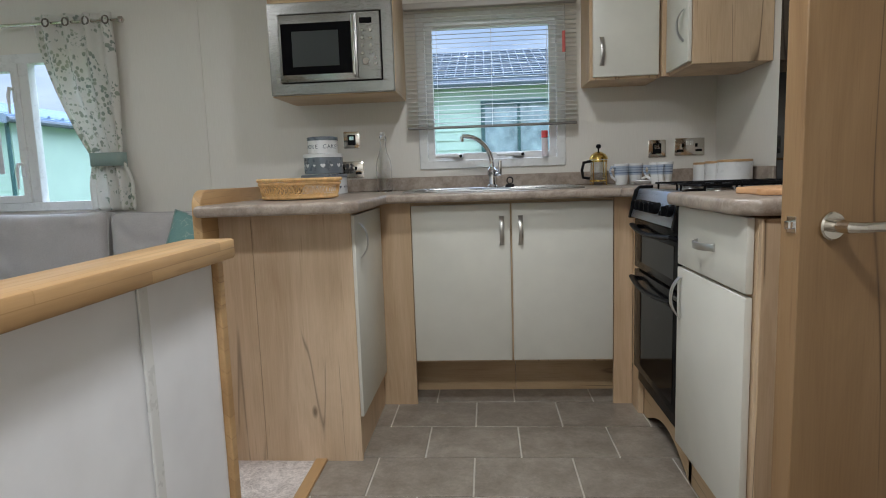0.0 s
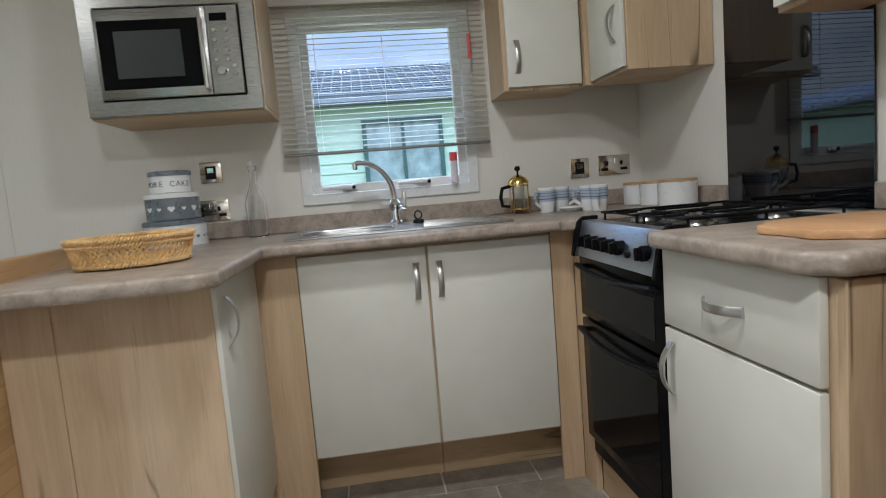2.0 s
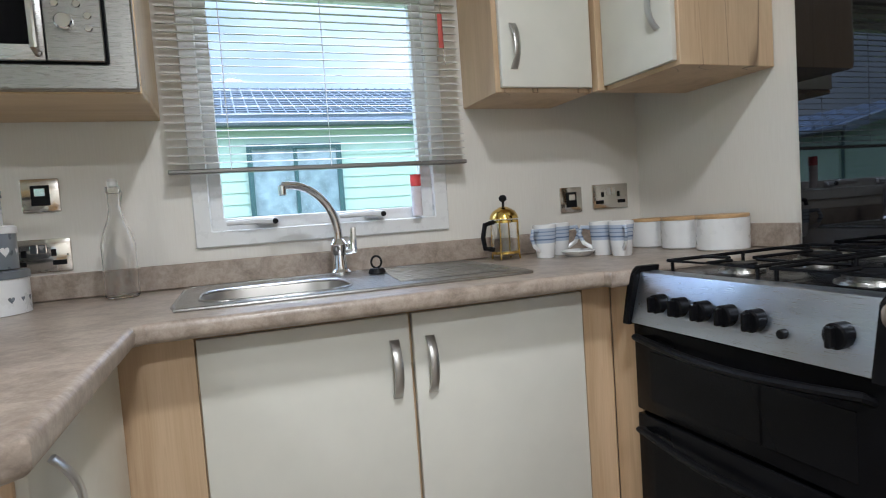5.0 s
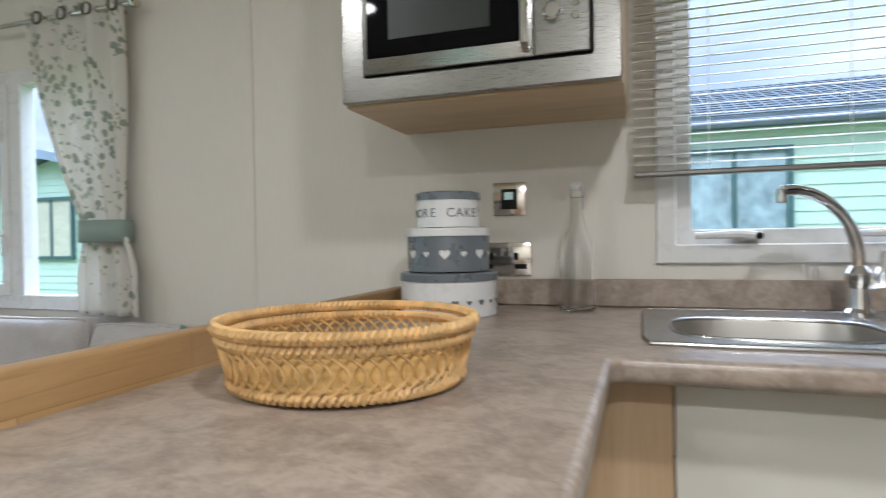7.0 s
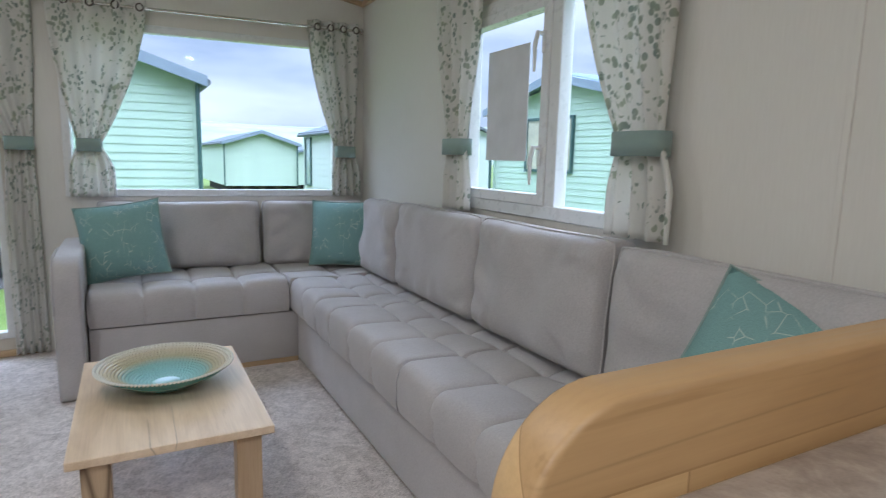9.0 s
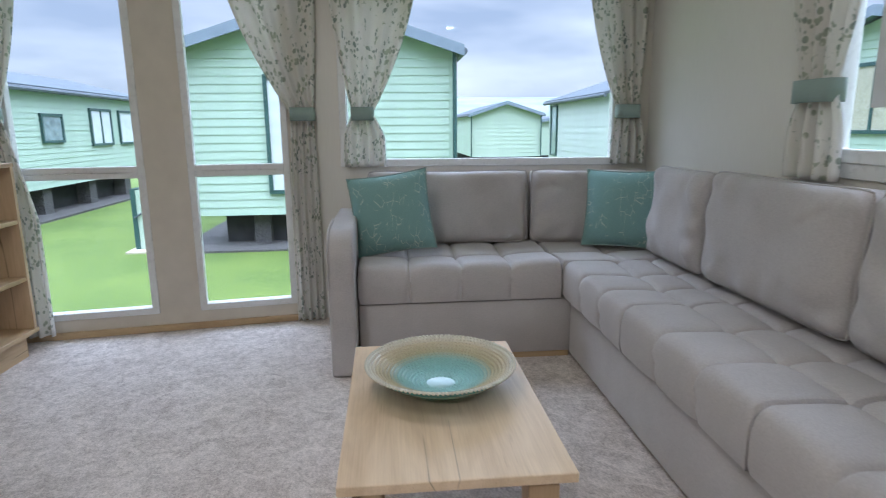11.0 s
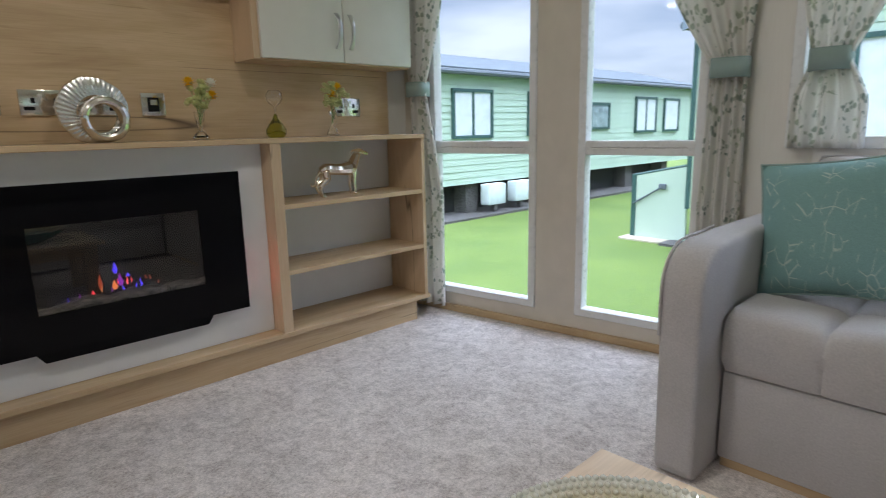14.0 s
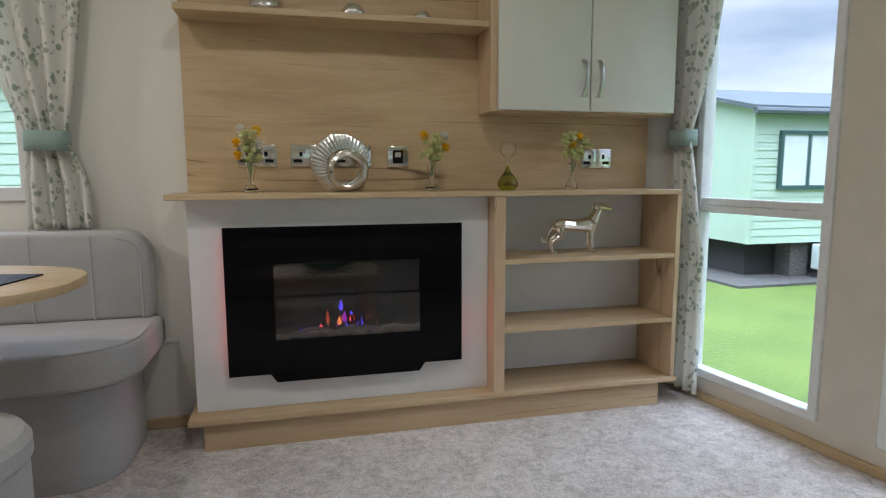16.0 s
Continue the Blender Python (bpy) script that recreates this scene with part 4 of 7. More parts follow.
# ---- lounge ----
def quilt(x0, x1, y0, y1, z0, z1, sx=(), sy=(), roll="", bm=None, step=0.0075):
    """A stitched seat pad: a soft top with sunk seams, rolled over on the sides named."""
    b = bmesh.new()
    nx, ny = max(4, int((x1 - x0) / step)), max(4, int((y1 - y0) / step))
    def height(x, y):
        h = 0.0
        for s in sx:
            h -= 0.020 * math.exp(-abs(x - s) / 0.006) + 0.016 * math.exp(-abs(x - s) / 0.045)
        for s in sy:
            h -= 0.018 * math.exp(-abs(y - s) / 0.006) + 0.014 * math.exp(-abs(y - s) / 0.045)
        for key, d in (("w", x - x0), ("e", x1 - x), ("s", y - y0), ("n", y1 - y)):
            r = 0.05 if key in roll else 0.018
            if d < r:
                h -= r - math.sqrt(max(0.0, r * r - (r - d) ** 2))
        return h + 0.006 * noise.noise(Vector((x * 5, y * 5, 1.0)))
    top, low = [], []
    for i in range(nx + 1):
        # denser towards the edges
        u = 0.5 - 0.5 * math.cos(math.pi * i / nx) if nx < 12 else i / nx
        x = x0 + (x1 - x0) * u
        top.append([b.verts.new((x, y0 + (y1 - y0) * j / ny, z1 + height(x, y0 + (y1 - y0) * j / ny))) for j in range(ny + 1)])
    for i in range(nx):
        for j in range(ny):
            b.faces.new((top[i][j], top[i + 1][j], top[i + 1][j + 1], top[i][j + 1]))
    edge = [top[i][0] for i in range(nx + 1)] + [top[nx][j] for j in range(1, ny + 1)] + [top[i][ny] for i in range(nx - 1, -1, -1)] + [top[0][j] for j in range(ny - 1, 0, -1)]
    prev = edge
    for f in (0.35, 0.7, 1.0):
        ring = []
        for v in edge:
            z = v.co.z + (z0 - v.co.z) * f
            x, y = v.co.x, v.co.y
            pinch = 0.0
            for s in sx:
                if abs(y - y0) < 1e-4:
                    pinch = max(pinch, 0.014 * math.exp(-abs(x - s) / 0.006) + 0.006 * math.exp(-abs(x - s) / 0.04))
            px = pinch + (0.010 if f > 0.95 else 0.0)
            for s in sy:
                if abs(x - x1) < 1e-4:
                    px = max(px, 0.014 * math.exp(-abs(y - s) / 0.006) + 0.006 * math.exp(-abs(y - s) / 0.04))
            ring.append(b.verts.new((x - (px if abs(x - x1) < 1e-4 else 0), y + (px if abs(y - y0) < 1e-4 else 0), z)))
        n = len(edge)
        for k in range(n):
            b.faces.new((prev[k], ring[k], ring[(k + 1) % n], prev[(k + 1) % n]))
        prev = ring
    b.faces.new(prev[::-1])
    bmesh.ops.recalc_face_normals(b, faces=b.faces)
    return merged(bm, b)


sf = thing("corner_sofa", (-3.6, 2.9, 0.0), "grey fabric corner sofa with stitched seats and loose back cushions", "sofa")
part("base", box(-3.87, -1.03, 2.73, YB - 0.01, 0.03, 0.285, 0.008, 2), sofa_mat, sf)
part("base", box(-4.42, -3.89, 1.765, 3.0, 0.03, 0.285, 0.008, 2), sofa_mat, sf)
part("base_trim", box(-4.40, -3.905, 1.77, 2.74, -0.003, 0.03, 0.002), oak_y, sf, "brown kick strip")
xs = [-3.88, -3.20, -2.46, -1.74, -1.03]
for i, (p, q) in enumerate(zip(xs, xs[1:])):
    n = 3
    part("seat", quilt(p + 0.004, q - 0.004, 2.695, 3.27, 0.292, 0.468, [p + (q - p) * k / n for k in range(1, n)], [2.94, 3.10], "s"), sofa_mat, sf)
part("seat", quilt(-4.42, -3.872, 1.765, 2.688, 0.292, 0.468, [-4.14], [1.765 + 0.231 * k for k in range(1, 4)], "e"), sofa_mat, sf)
part("seat", quilt(-4.42, -3.884, 2.696, 3.27, 0.292, 0.466, [-4.14], [2.98], ""), sofa_mat, sf)
def back_pad(u0, u1, v0, v1, z0, z1, seed):
    """A filled back cushion, its face towards -v: soft corners, a piped edge and slack creases."""
    b = bmesh.new()
    n, m = 44, 30
    hu, hz, th = (u1 - u0) / 2, (z1 - z0) / 2, (v1 - v0) / 2
    def edge(i, j):
        u, w = 2 * i / n - 1, 2 * j / m - 1
        return u * (1 - 0.025 * (1 - w * w) * abs(u) ** 6 - 0.035 * abs(w) ** 10), w * (1 - 0.04 * (1 - u * u) * (abs(w) ** 6) * (1 if w > 0 else 0.2) - 0.045 * abs(u) ** 10)
    grids = []
    for sgn in (-1, 1):
        g = []
        for i in range(n + 1):
            row = []
            for j in range(m + 1):
                u, w = 2 * i / n - 1, 2 * j / m - 1
                eu, ew = edge(i, j)
                fill = ((1 - abs(u) ** 7) * (1 - abs(w) ** 5)) ** 0.45
                x, z = eu * hu, ew * hz
                rim = 1 - min(1 - abs(u), 1 - abs(w)) * 1.4
                crease = 0.016 * noise.noise(Vector((x * 7 + seed, z * 5, seed))) * fill
                crease += 0.011 * max(0.0, rim) * fill * math.sin(34 * (x if abs(w) > abs(u) else z) + 7 * noise.noise(Vector((x * 4, z * 4, seed + 2))))
                row.append(b.verts.new(((u0 + u1) / 2 + x, (v0 + v1) / 2 + sgn * (0.42 * th + 0.58 * th * fill) + (crease if sgn < 0 else 0), (z0 + z1) / 2 + z)))
            g.append(row)
        grids.append(g)
        for i in range(n):
            for j in range(m):
                b.faces.new((g[i][j], g[i + 1][j], g[i + 1][j + 1], g[i][j + 1]))
    def loop(g):
        return [g[i][0] for i in range(n + 1)] + [g[n][j] for j in range(1, m + 1)] + [g[i][m] for i in range(n - 1, -1, -1)] + [g[0][j] for j in range(m - 1, 0, -1)]
    a, c = loop(grids[0]), loop(grids[1])
    for k in range(len(a)):
        b.faces.new((a[k], a[(k + 1) % len(a)], c[(k + 1) % len(a)], c[k]))
    bmesh.ops.recalc_face_normals(b, faces=b.faces)
    return b, tube([v.co.copy() for v in a], 0.0042, 6, closed=True)


def add_back(rings, m, label=""):
    pad, cord = rings
    for q in (pad, cord):
        bmesh.ops.transform(q, matrix=m, verts=q.verts)
    c = part("back_cushion", pad, sofa_mat, sf, smooth=70)
    part("piping", cord, sofa_mat, c)


for k, (p, q, z) in enumerate(((-3.97, -3.50, 0.880), (-3.49, -2.73, 0.890), (-2.72, -2.015, 0.890), (-2.005, -1.06, 0.880))):
    piv = Vector(((p + q) / 2, 3.255, 0.475))
    add_back(back_pad(p, q, 3.085, 3.275, 0.470, z, k * 3.1), Matrix.Translation(piv) @ Matrix.Rotation(radians(-4), 4, "X") @ Matrix.Translation(-piv))
for k, (p, q) in enumerate(((1.80, 2.642), (2.652, 3.26))):
    c = -4.60 + 0.095 * (0.5 * (p + q) - 1.5)
    # built facing -y, turned to face +x
    m = Matrix.Translation((c + 0.115, (p + q) / 2, 0.468)) @ Matrix.Rotation(radians(85), 4, "Z") @ Matrix.Rotation(radians(-4), 4, "X")
    add_back(back_pad(-(q - p) / 2, (q - p) / 2, -0.09, 0.09, 0.0, 0.378, 20 + k * 2.7), m)
pr = [(-4.47, 0.0), (-3.765, 0.0), (-3.745, 0.02), (-3.735, 0.40)]
for i in range(11):
    a = math.pi / 2 * i / 10
    pr.append((-3.86 + 0.125 * math.cos(a), 0.520 + 0.125 * math.sin(a)))
pr += [(-4.05, 0.652), (-4.47, 0.652)]
part("arm", prism(pr, 1.648, 1.758, "y", 0.016, 3), sofa_mat, sf)
part("piping", tube([(x + 0.002, 1.652, z + 0.003) for x, z in pr[3:-1]], 0.004, 6), sofa_mat, sf)


def scatter(loc, yaw, lean, size, label, roll=0):
    """A plump square cushion with piped edges; it faces its own -y."""
    t = thing("scatter_cushion", loc, label, "cushion", "teal scatter cushions")
    b = bmesh.new()
    n = 18
    grids = []
    for sgn in (-1, 1):
        g = []
        for i in range(n + 1):
            row = []
            for j in range(n + 1):
                u, v = 2 * i / n - 1, 2 * j / n - 1
                pinch = 1 - 0.07 * (1 - u * u) * abs(v) ** 3 - 0.07 * (1 - v * v) * abs(u) ** 3
                th = 0.075 * ((1 - abs(u) ** 2.6) * (1 - abs(v) ** 2.6)) ** 0.6
                th += 0.006 * noise.noise(Vector((u * 2.5, v * 2.5, sgn * 3 + yaw)))* (1 - u * u) * (1 - v * v)
                row.append(b.verts.new((u * size / 2 * (1 - 0.06 * (1 - v * v) * abs(u)), sgn * th, v * size / 2 * (1 - 0.06 * (1 - u * u) * abs(v)))))
            g.append(row)
        grids.append(g)
        for i in range(n):
            for j in range(n):
                b.faces.new((g[i][j], g[i + 1][j], g[i + 1][j + 1], g[i][j + 1]))
    bmesh.ops.remove_doubles(b, verts=b.verts, dist=0.0005)
    bmesh.ops.recalc_face_normals(b, faces=b.faces)
    rim = []
    for a, c in (((-1, -1), (1, -1)), ((1, -1), (1, 1)), ((1, 1), (-1, 1)), ((-1, 1), (-1, -1))):
        for k in range(10):
            u, v = a[0] + (c[0] - a[0]) * k / 10, a[1] + (c[1] - a[1]) * k / 10
            rim.append((u * size / 2 * (1 - 0.06 * (1 - v * v) * abs(u)), 0, v * size / 2 * (1 - 0.06 * (1 - u * u) * abs(v))))
    m = Matrix.Translation(loc) @ Matrix.Rotation(radians(yaw), 4, "Z") @ Matrix.Rotation(radians(lean), 4, "X") @ Matrix.Rotation(radians(roll), 4, "Y") @ Matrix.Translation((0, 0, size / 2))
    p = tube(rim, 0.004, 6, closed=True)
    for q in (b, p):
        bmesh.ops.transform(q, matrix=m, verts=q.verts)
    part("cover", b, teal_mat, t, smooth=60)
    part("piping", p, tieback_mat, t)


scatter((-4.12, 1.945, 0.474), 84, -14, 0.39, "teal twig-print cushion leaning by the sofa arm", -8)
scatter((-4.115, 3.055, 0.470), 60, -14, 0.39, "teal twig-print cushion in the sofa's corner")
scatter((-1.49, 2.975, 0.470), 22, -24, 0.42, "teal twig-print cushion slumped by the kitchen divide", 18)

# coffee table and its bowl
ct = thing("coffee_table", (-2.83, 2.045, 0.0), "low oak coffee table on square legs", "table")
# whitened oak: the window's sheen on the top is put into its tint
part("tabletop", box(-3.23, -2.43, 1.788, 2.302, 0.318, 0.342, 0.002), oak("oak_top_with_sheen", "x", (1.42, 1.52, 1.78), 0.6), ct)
for x in (-3.155, -2.505):
    for y in (1.852, 2.238):
        part("leg", box(x - 0.035, x + 0.035, y - 0.035, y + 0.035, -0.002, 0.3175, 0.002), oak_z, ct)
for y in (1.852, 2.238):
    part("rail", box(-3.119, -2.541, y - 0.01, y + 0.01, 0.25, 0.3175, 0.002), oak_x, ct)


def make_bowl_mat():
    m, n, l, b = shader("glazed_bowl", 0.12)
    tc = n.new("ShaderNodeTexCoord")
    sp = n.new("ShaderNodeSeparateXYZ")
    l.new(tc.outputs["Object"], sp.inputs["Vector"])
    mr = n.new("ShaderNodeMapRange")
    mr.inputs["From Min"].default_value, mr.inputs["From Max"].default_value = 0.0, 0.075
    l.new(sp.outputs["Z"], mr.inputs["Value"])
    l.new(ramp(n, l, mr.outputs["Result"], (0.0, (0.44, 0.66, 0.67)), (0.25, (0.30, 0.58, 0.58)), (0.48, (0.27, 0.48, 0.45)), (0.66, (0.47, 0.42, 0.27)), (0.85, (0.58, 0.51, 0.36)), (1.0, (0.66, 0.64, 0.55))), b.inputs["Base Color"])
    b.inputs["Coat Weight"].default_value = 0.6
    return m


BWX, BWY = -2.885, 2.045
bw = thing("bowl", (BWX, BWY, 0.343), "wide shallow beaded bowl, teal centre fading to gold rim", "bowl")
inside = [(0.2125, 0.0765), (0.209, 0.0772), (0.17, 0.056), (0.12, 0.034), (0.07, 0.014), (0, 0.010)]
outside = [(0, 0.003), (0.062, 0.0), (0.080, 0.002), (0.088, 0.008), (0.13, 0.022), (0.175, 0.046), (0.205, 0.068), (0.2125, 0.0765)]
bowl_mat = make_bowl_mat()
teal_glaze = plain("deep_teal_glaze", (0.055, 0.24, 0.235), 0.12, vary=0.2, scale=14.0)
part("dish", lathe(inside, BWX, BWY, 0.343, 56), bowl_mat, bw)
part("outer_glaze", lathe(outside, BWX, BWY, 0.343, 56), teal_glaze, bw, "deep teal glazed outside")
for row in range(17):
    r = 0.208 - 0.0102 * row
    z = float(np.interp(r, [0.0, 0.07, 0.12, 0.17, 0.209], [0.010, 0.014, 0.034, 0.056, 0.0772]))
    k = int(2 * math.pi * r / 0.0118)
    b = bmesh.new()
    for i in range(k):
        a = 2 * math.pi * (i + 0.5 * (row % 2)) / k
        bmesh.ops.create_icosphere(b, subdivisions=2, radius=0.0050, matrix=Matrix.Translation((BWX + r * math.cos(a), BWY + r * math.sin(a), 0.343 + z)))
    part("beading", b, bowl_mat, bw, "ring of raised glazed beads", smooth=60)

# fire surround, shelves and wall cabinet
fs = thing("fire_surround", (-3.25, 0.05, 0.0), "oak fire surround with a mantel shelf and open side shelves", "fireplace")
part("mantel", box(-4.245, -2.272, YF + 0.022, 0.187, 0.905, 0.925, 0.002), oak_x, fs)
part("base_shelf", box(-4.262, -2.303, YF + 0.004, 0.182, 0.104, 0.126, 0.002), oak_x, fs)
part("plinth", box(-4.19, -2.352, YF + 0.01, 0.158, -0.003, 0.1035, 0.001), oak_x, fs)
part("fire_panel", box(-3.434, -2.325, 0.085, 0.10, 0.1265, 0.9045, 0.001), grey_panel_mat, fs, "plain grey panel round the fire")
part("side_panel", box(-2.343, -2.325, YF + 0.004, 0.0845, 0.1265, 0.9045, 0.001), grey_panel_mat, fs)
part("upright", box(-3.480, -3.4345, YF + 0.02, 0.181, 0.1265, 0.9045, 0.001), oak_z, fs)
part("upright", box(-4.248, -4.228, YF + 0.02, 0.181, 0.1265, 0.9045, 0.001), oak_z, fs)
part("shelf_back", box(-4.2275, -3.4805, YF + 0.006, YF + 0.018, 0.1265, 0.9045, 0.001), grey_panel_mat, fs)
for z in (0.640, 0.366):
    part("shelf", box(-4.2275, -3.4805, YF + 0.0185, 0.178, z, z + 0.019, 0.001), oak_x, fs)
part("back_panel", box(-4.245, -2.305, YF + 0.004, YF + 0.0175, 0.9255, 2.04, 0.001), panel_oak, fs, "wide oak-grain panel above the mantel")
part("top_shelf", box(-3.440, -2.315, YF + 0.0178, 0.085, 1.548, 1.570, 0.002), oak_x, fs)
tc_ = thing("wall_cabinet", (-3.86, 0.0, 1.237), "oak wall cabinet with two stone-white doors above the shelves", "cabinet", "wall cabinets")
part("carcass", box(-4.243, -3.445, YF + 0.0178, 0.090, 1.232, 2.0, 0.0015), oak_z, tc_)
for x0, x1, hx in ((-3.856, -3.471, -3.825), (-4.241, -3.861, -3.892)):
    d = part("door", box(x0, x1, 0.0915, 0.110, 1.238, 1.995, 0.003, 2), door_mat, tc_)
    pull(d, hx, 0.110, 1.365, "z", (0, 1, 0), 0.145)

# electric fire
fr = thing("electric_fire", (-2.88, 0.12, 0.23), "wall-hung black glass electric fire with glowing flames and logs", "fireplace")
def frame_poly(outer, inner, y0, y1):
    """A plate with a rectangular hole, standing in x and z."""
    b = bmesh.new()
    x0, x1, z0, z1 = inner
    X0, X1, Z0, Z1 = outer
    for p in ((X0, x0, Z0, Z1), (x1, X1, Z0, Z1), (x0, x1, Z0, z0), (x0, x1, z1, Z1)):
        box(p[0], p[1], y0, y1, p[2], p[3], 0.0, 1, b)
    bmesh.ops.remove_doubles(b, verts=b.verts, dist=0.0001)
    return b


part("glass_front", frame_poly((-3.316, -2.444, 0.262, 0.805), (-3.15, -2.612, 0.388, 0.672), 0.122, 0.138), black_glass, fr, smooth=0)
part("lower_lip", prism([(-3.168, 0.2615), (-3.146, 0.230), (-2.612, 0.230), (-2.590, 0.2615)], 0.112, 0.137, "y"), black_glass, fr, smooth=0)
part("case", box(-3.28, -2.48, 0.1005, 0.1215, 0.28, 0.79, 0.002), matt_black, fr)
dark_pane, n_, l_, b_ = shader("smoked_glass", 0.02)
n_.remove(b_)
t_, g_, x_ = n_.new("ShaderNodeBsdfTransparent"), n_.new("ShaderNodeBsdfGlossy"), n_.new("ShaderNodeMixShader")
t_.inputs["Color"].default_value, g_.inputs["Roughness"].default_value, x_.inputs["Fac"].default_value = (0.75, 0.75, 0.76, 1), 0.02, 0.06
l_.new(t_.outputs["BSDF"], x_.inputs[1]), l_.new(g_.outputs["BSDF"], x_.inputs[2])
l_.new(x_.outputs["Shader"], n_["Material Output"].inputs["Surface"])
part("fire_window", box(-3.152, -2.610, 0.1325, 0.135, 0.386, 0.674, 0.0), dark_pane, fr, "smoked glass window", smooth=0)
part("fire_bed", box(-3.149, -2.613, 0.1216, 0.1225, 0.389, 0.671, 0.0), plain("soot", (0.012, 0.011, 0.012), 0.7), fr, smooth=0)
log_mat = plain("ashen_log", (0.16, 0.13, 0.11), 0.9, vary=0.5, scale=40.0, bumps=0.6, bscale=90.0)
rnd = random.Random(4)
for i in range(13):
    x = -3.12 + i * 0.041
    z = 0.403 + rnd.uniform(-0.006, 0.008)
    tl = rnd.uniform(-0.014, 0.014)
    part("log", tube([(x - 0.035, 0.1275, z - tl), (x, 0.128, z + rnd.uniform(-0.004, 0.004)), (x + 0.035, 0.1275, z + tl)], [0.0042, 0.0052, 0.004], 8, flat=rnd.uniform(2.0, 3.4)), log_mat, fr)


def glow(name, color, strength):
    m, n, l, b = shader(name, 0.5)
    b.inputs["Base Color"].default_value = (0, 0, 0, 1)
    b.inputs["Emission Color"].default_value = (*color, 1)
    b.inputs["Emission Strength"].default_value = strength
    return m


flames = (glow("red_flame", (1.0, 0.05, 0.07), 1.3), glow("orange_flame", (1.0, 0.26, 0.07), 1.0), glow("blue_flame", (0.10, 0.06, 1.0), 1.2), glow("violet_flame", (0.42, 0.04, 0.60), 0.7), glow("ember_flame", (0.6, 0.09, 0.04), 0.6))
for x, z0, h, w, m in ((-2.775, 0.420, 0.020, 0.0040, 0), (-2.800, 0.440, 0.050, 0.0045, 4), (-2.803, 0.430, 0.024, 0.0035, 1), (-2.832, 0.424, 0.016, 0.0035, 3), (-2.843, 0.430, 0.034, 0.0055, 1), (-2.853, 0.448, 0.020, 0.0045, 0), (-2.850, 0.486, 0.040, 0.0050, 2),
                       (-2.868, 0.424, 0.016, 0.0070, 2), (-2.862, 0.440, 0.044, 0.0060, 3), (-2.884, 0.440, 0.030, 0.0060, 0), (-2.897, 0.446, 0.020, 0.0045, 0), (-2.888, 0.468, 0.014, 0.0040, 2), (-2.912, 0.424, 0.020, 0.0045, 2), (-2.926, 0.426, 0.032, 0.0065, 2), (-2.944, 0.450, 0.014, 0.0040, 4), (-2.958, 0.446, 0.018, 0.0045, 4), (-2.985, 0.424, 0.016, 0.0040, 4), (-2.735, 0.420, 0.020, 0.0050, 3), (-2.700, 0.416, 0.014, 0.0045, 2)):
    wv = rnd.uniform(-0.003, 0.003)
    part("flame", tube([(x, 0.1268, z0), (x + wv, 0.1268, z0 + h * 0.3), (x - wv * 0.5, 0.1268, z0 + h * 0.65), (x + wv, 0.1268, z0 + h)], [w * 0.8, w * 1.7, w * 0.9, 0.0006], 8, flat=0.16), flames[m], fr)
red_glow = glow("red_backlight", (1.0, 0.10, 0.14), 6.0)
for x0, x1, z1 in ((-2.4775, -2.470, 0.77), (-3.290, -3.2865, 0.50)):
    part("side_light", box(x0, x1, 0.104, 0.114, 0.30, z1, 0.001), red_glow, fr, "thin red glow strip behind the edge")

# dinette
db = thing("dinette_bench", (-1.6, 0.15, 0.0), "grey upholstered dinette bench with a channelled backrest", "bench")
def rounded_end(x0, x1, y0, y1, r):
    pts = []
    for cx, cy, a0 in ((x0 + r, y1 - r, 90), (x0 + r * 0.35, y0 + r * 0.35, 180)):
        rr = r if a0 == 90 else r * 0.35
        for i in range(9):
            a = radians(a0 + 90 * i / 8)
            pts.append((cx + rr * math.cos(a), cy + rr * math.sin(a)))
    return pts + [(x1, y0), (x1, y1)]


part("base", prism(rounded_end(-2.12, -0.66, YF + 0.02, 0.36, 0.17), -0.003, 0.35, "z", 0.012, 2), dinette_mat, db)
part("seat", prism(rounded_end(-2.205, -0.66, YF + 0.02, 0.46, 0.20), 0.352, 0.475, "z", 0.028, 4), dinette_mat, db)
back = [(-0.66, 0.47), (-0.66, 0.80)] + [(-2.080 - 0.10 * math.sin(radians(9 * i)), 0.695 + 0.10 * math.cos(radians(9 * i))) for i in range(11)] + [(-2.180, 0.47)]
part("backrest", prism(back, YF + 0.022, YF + 0.125, "y", 0.022, 3), dinette_mat, db, smooth=50)
for x in (-1.99, -1.80, -1.6, -1.36, -1.1):
    part("seam", tube([(x, YF + 0.1255, 0.475), (x, YF + 0.1255, 0.775), (x, YF + 0.105, 0.797)], 0.0035, 6), dinette_mat, db)
part("piping", tube([(-2.150, YF + 0.1255, 0.48), (-2.150, YF + 0.1255, 0.69)] + [(-2.070 - 0.08 * math.sin(radians(90 - 15 * i)), YF + 0.1255, 0.69 + 0.08 * math.cos(radians(90 - 15 * i))) for i in range(7)], 0.004, 6), dinette_mat, db)
part("piping", tube([(x, y, 0.472) for x, y in rounded_end(-2.192, -0.66, YF + 0.03, 0.448, 0.19)[:9]] + [(-2.192, 0.1, 0.472)], 0.004, 6), dinette_mat, db)
solo("cable_cover", box(-2.24, -2.178, YF - 0.001, YF + 0.010, 0.345, 0.363, 0.003, 2), white_mat, "small white plastic cable cover low on the wall", "cable cover")
tb = thing("dinette_table", (-1.56, 0.62, 0.0), "oval pale-topped dinette table with an oak edge", "table")
b = bmesh.new()
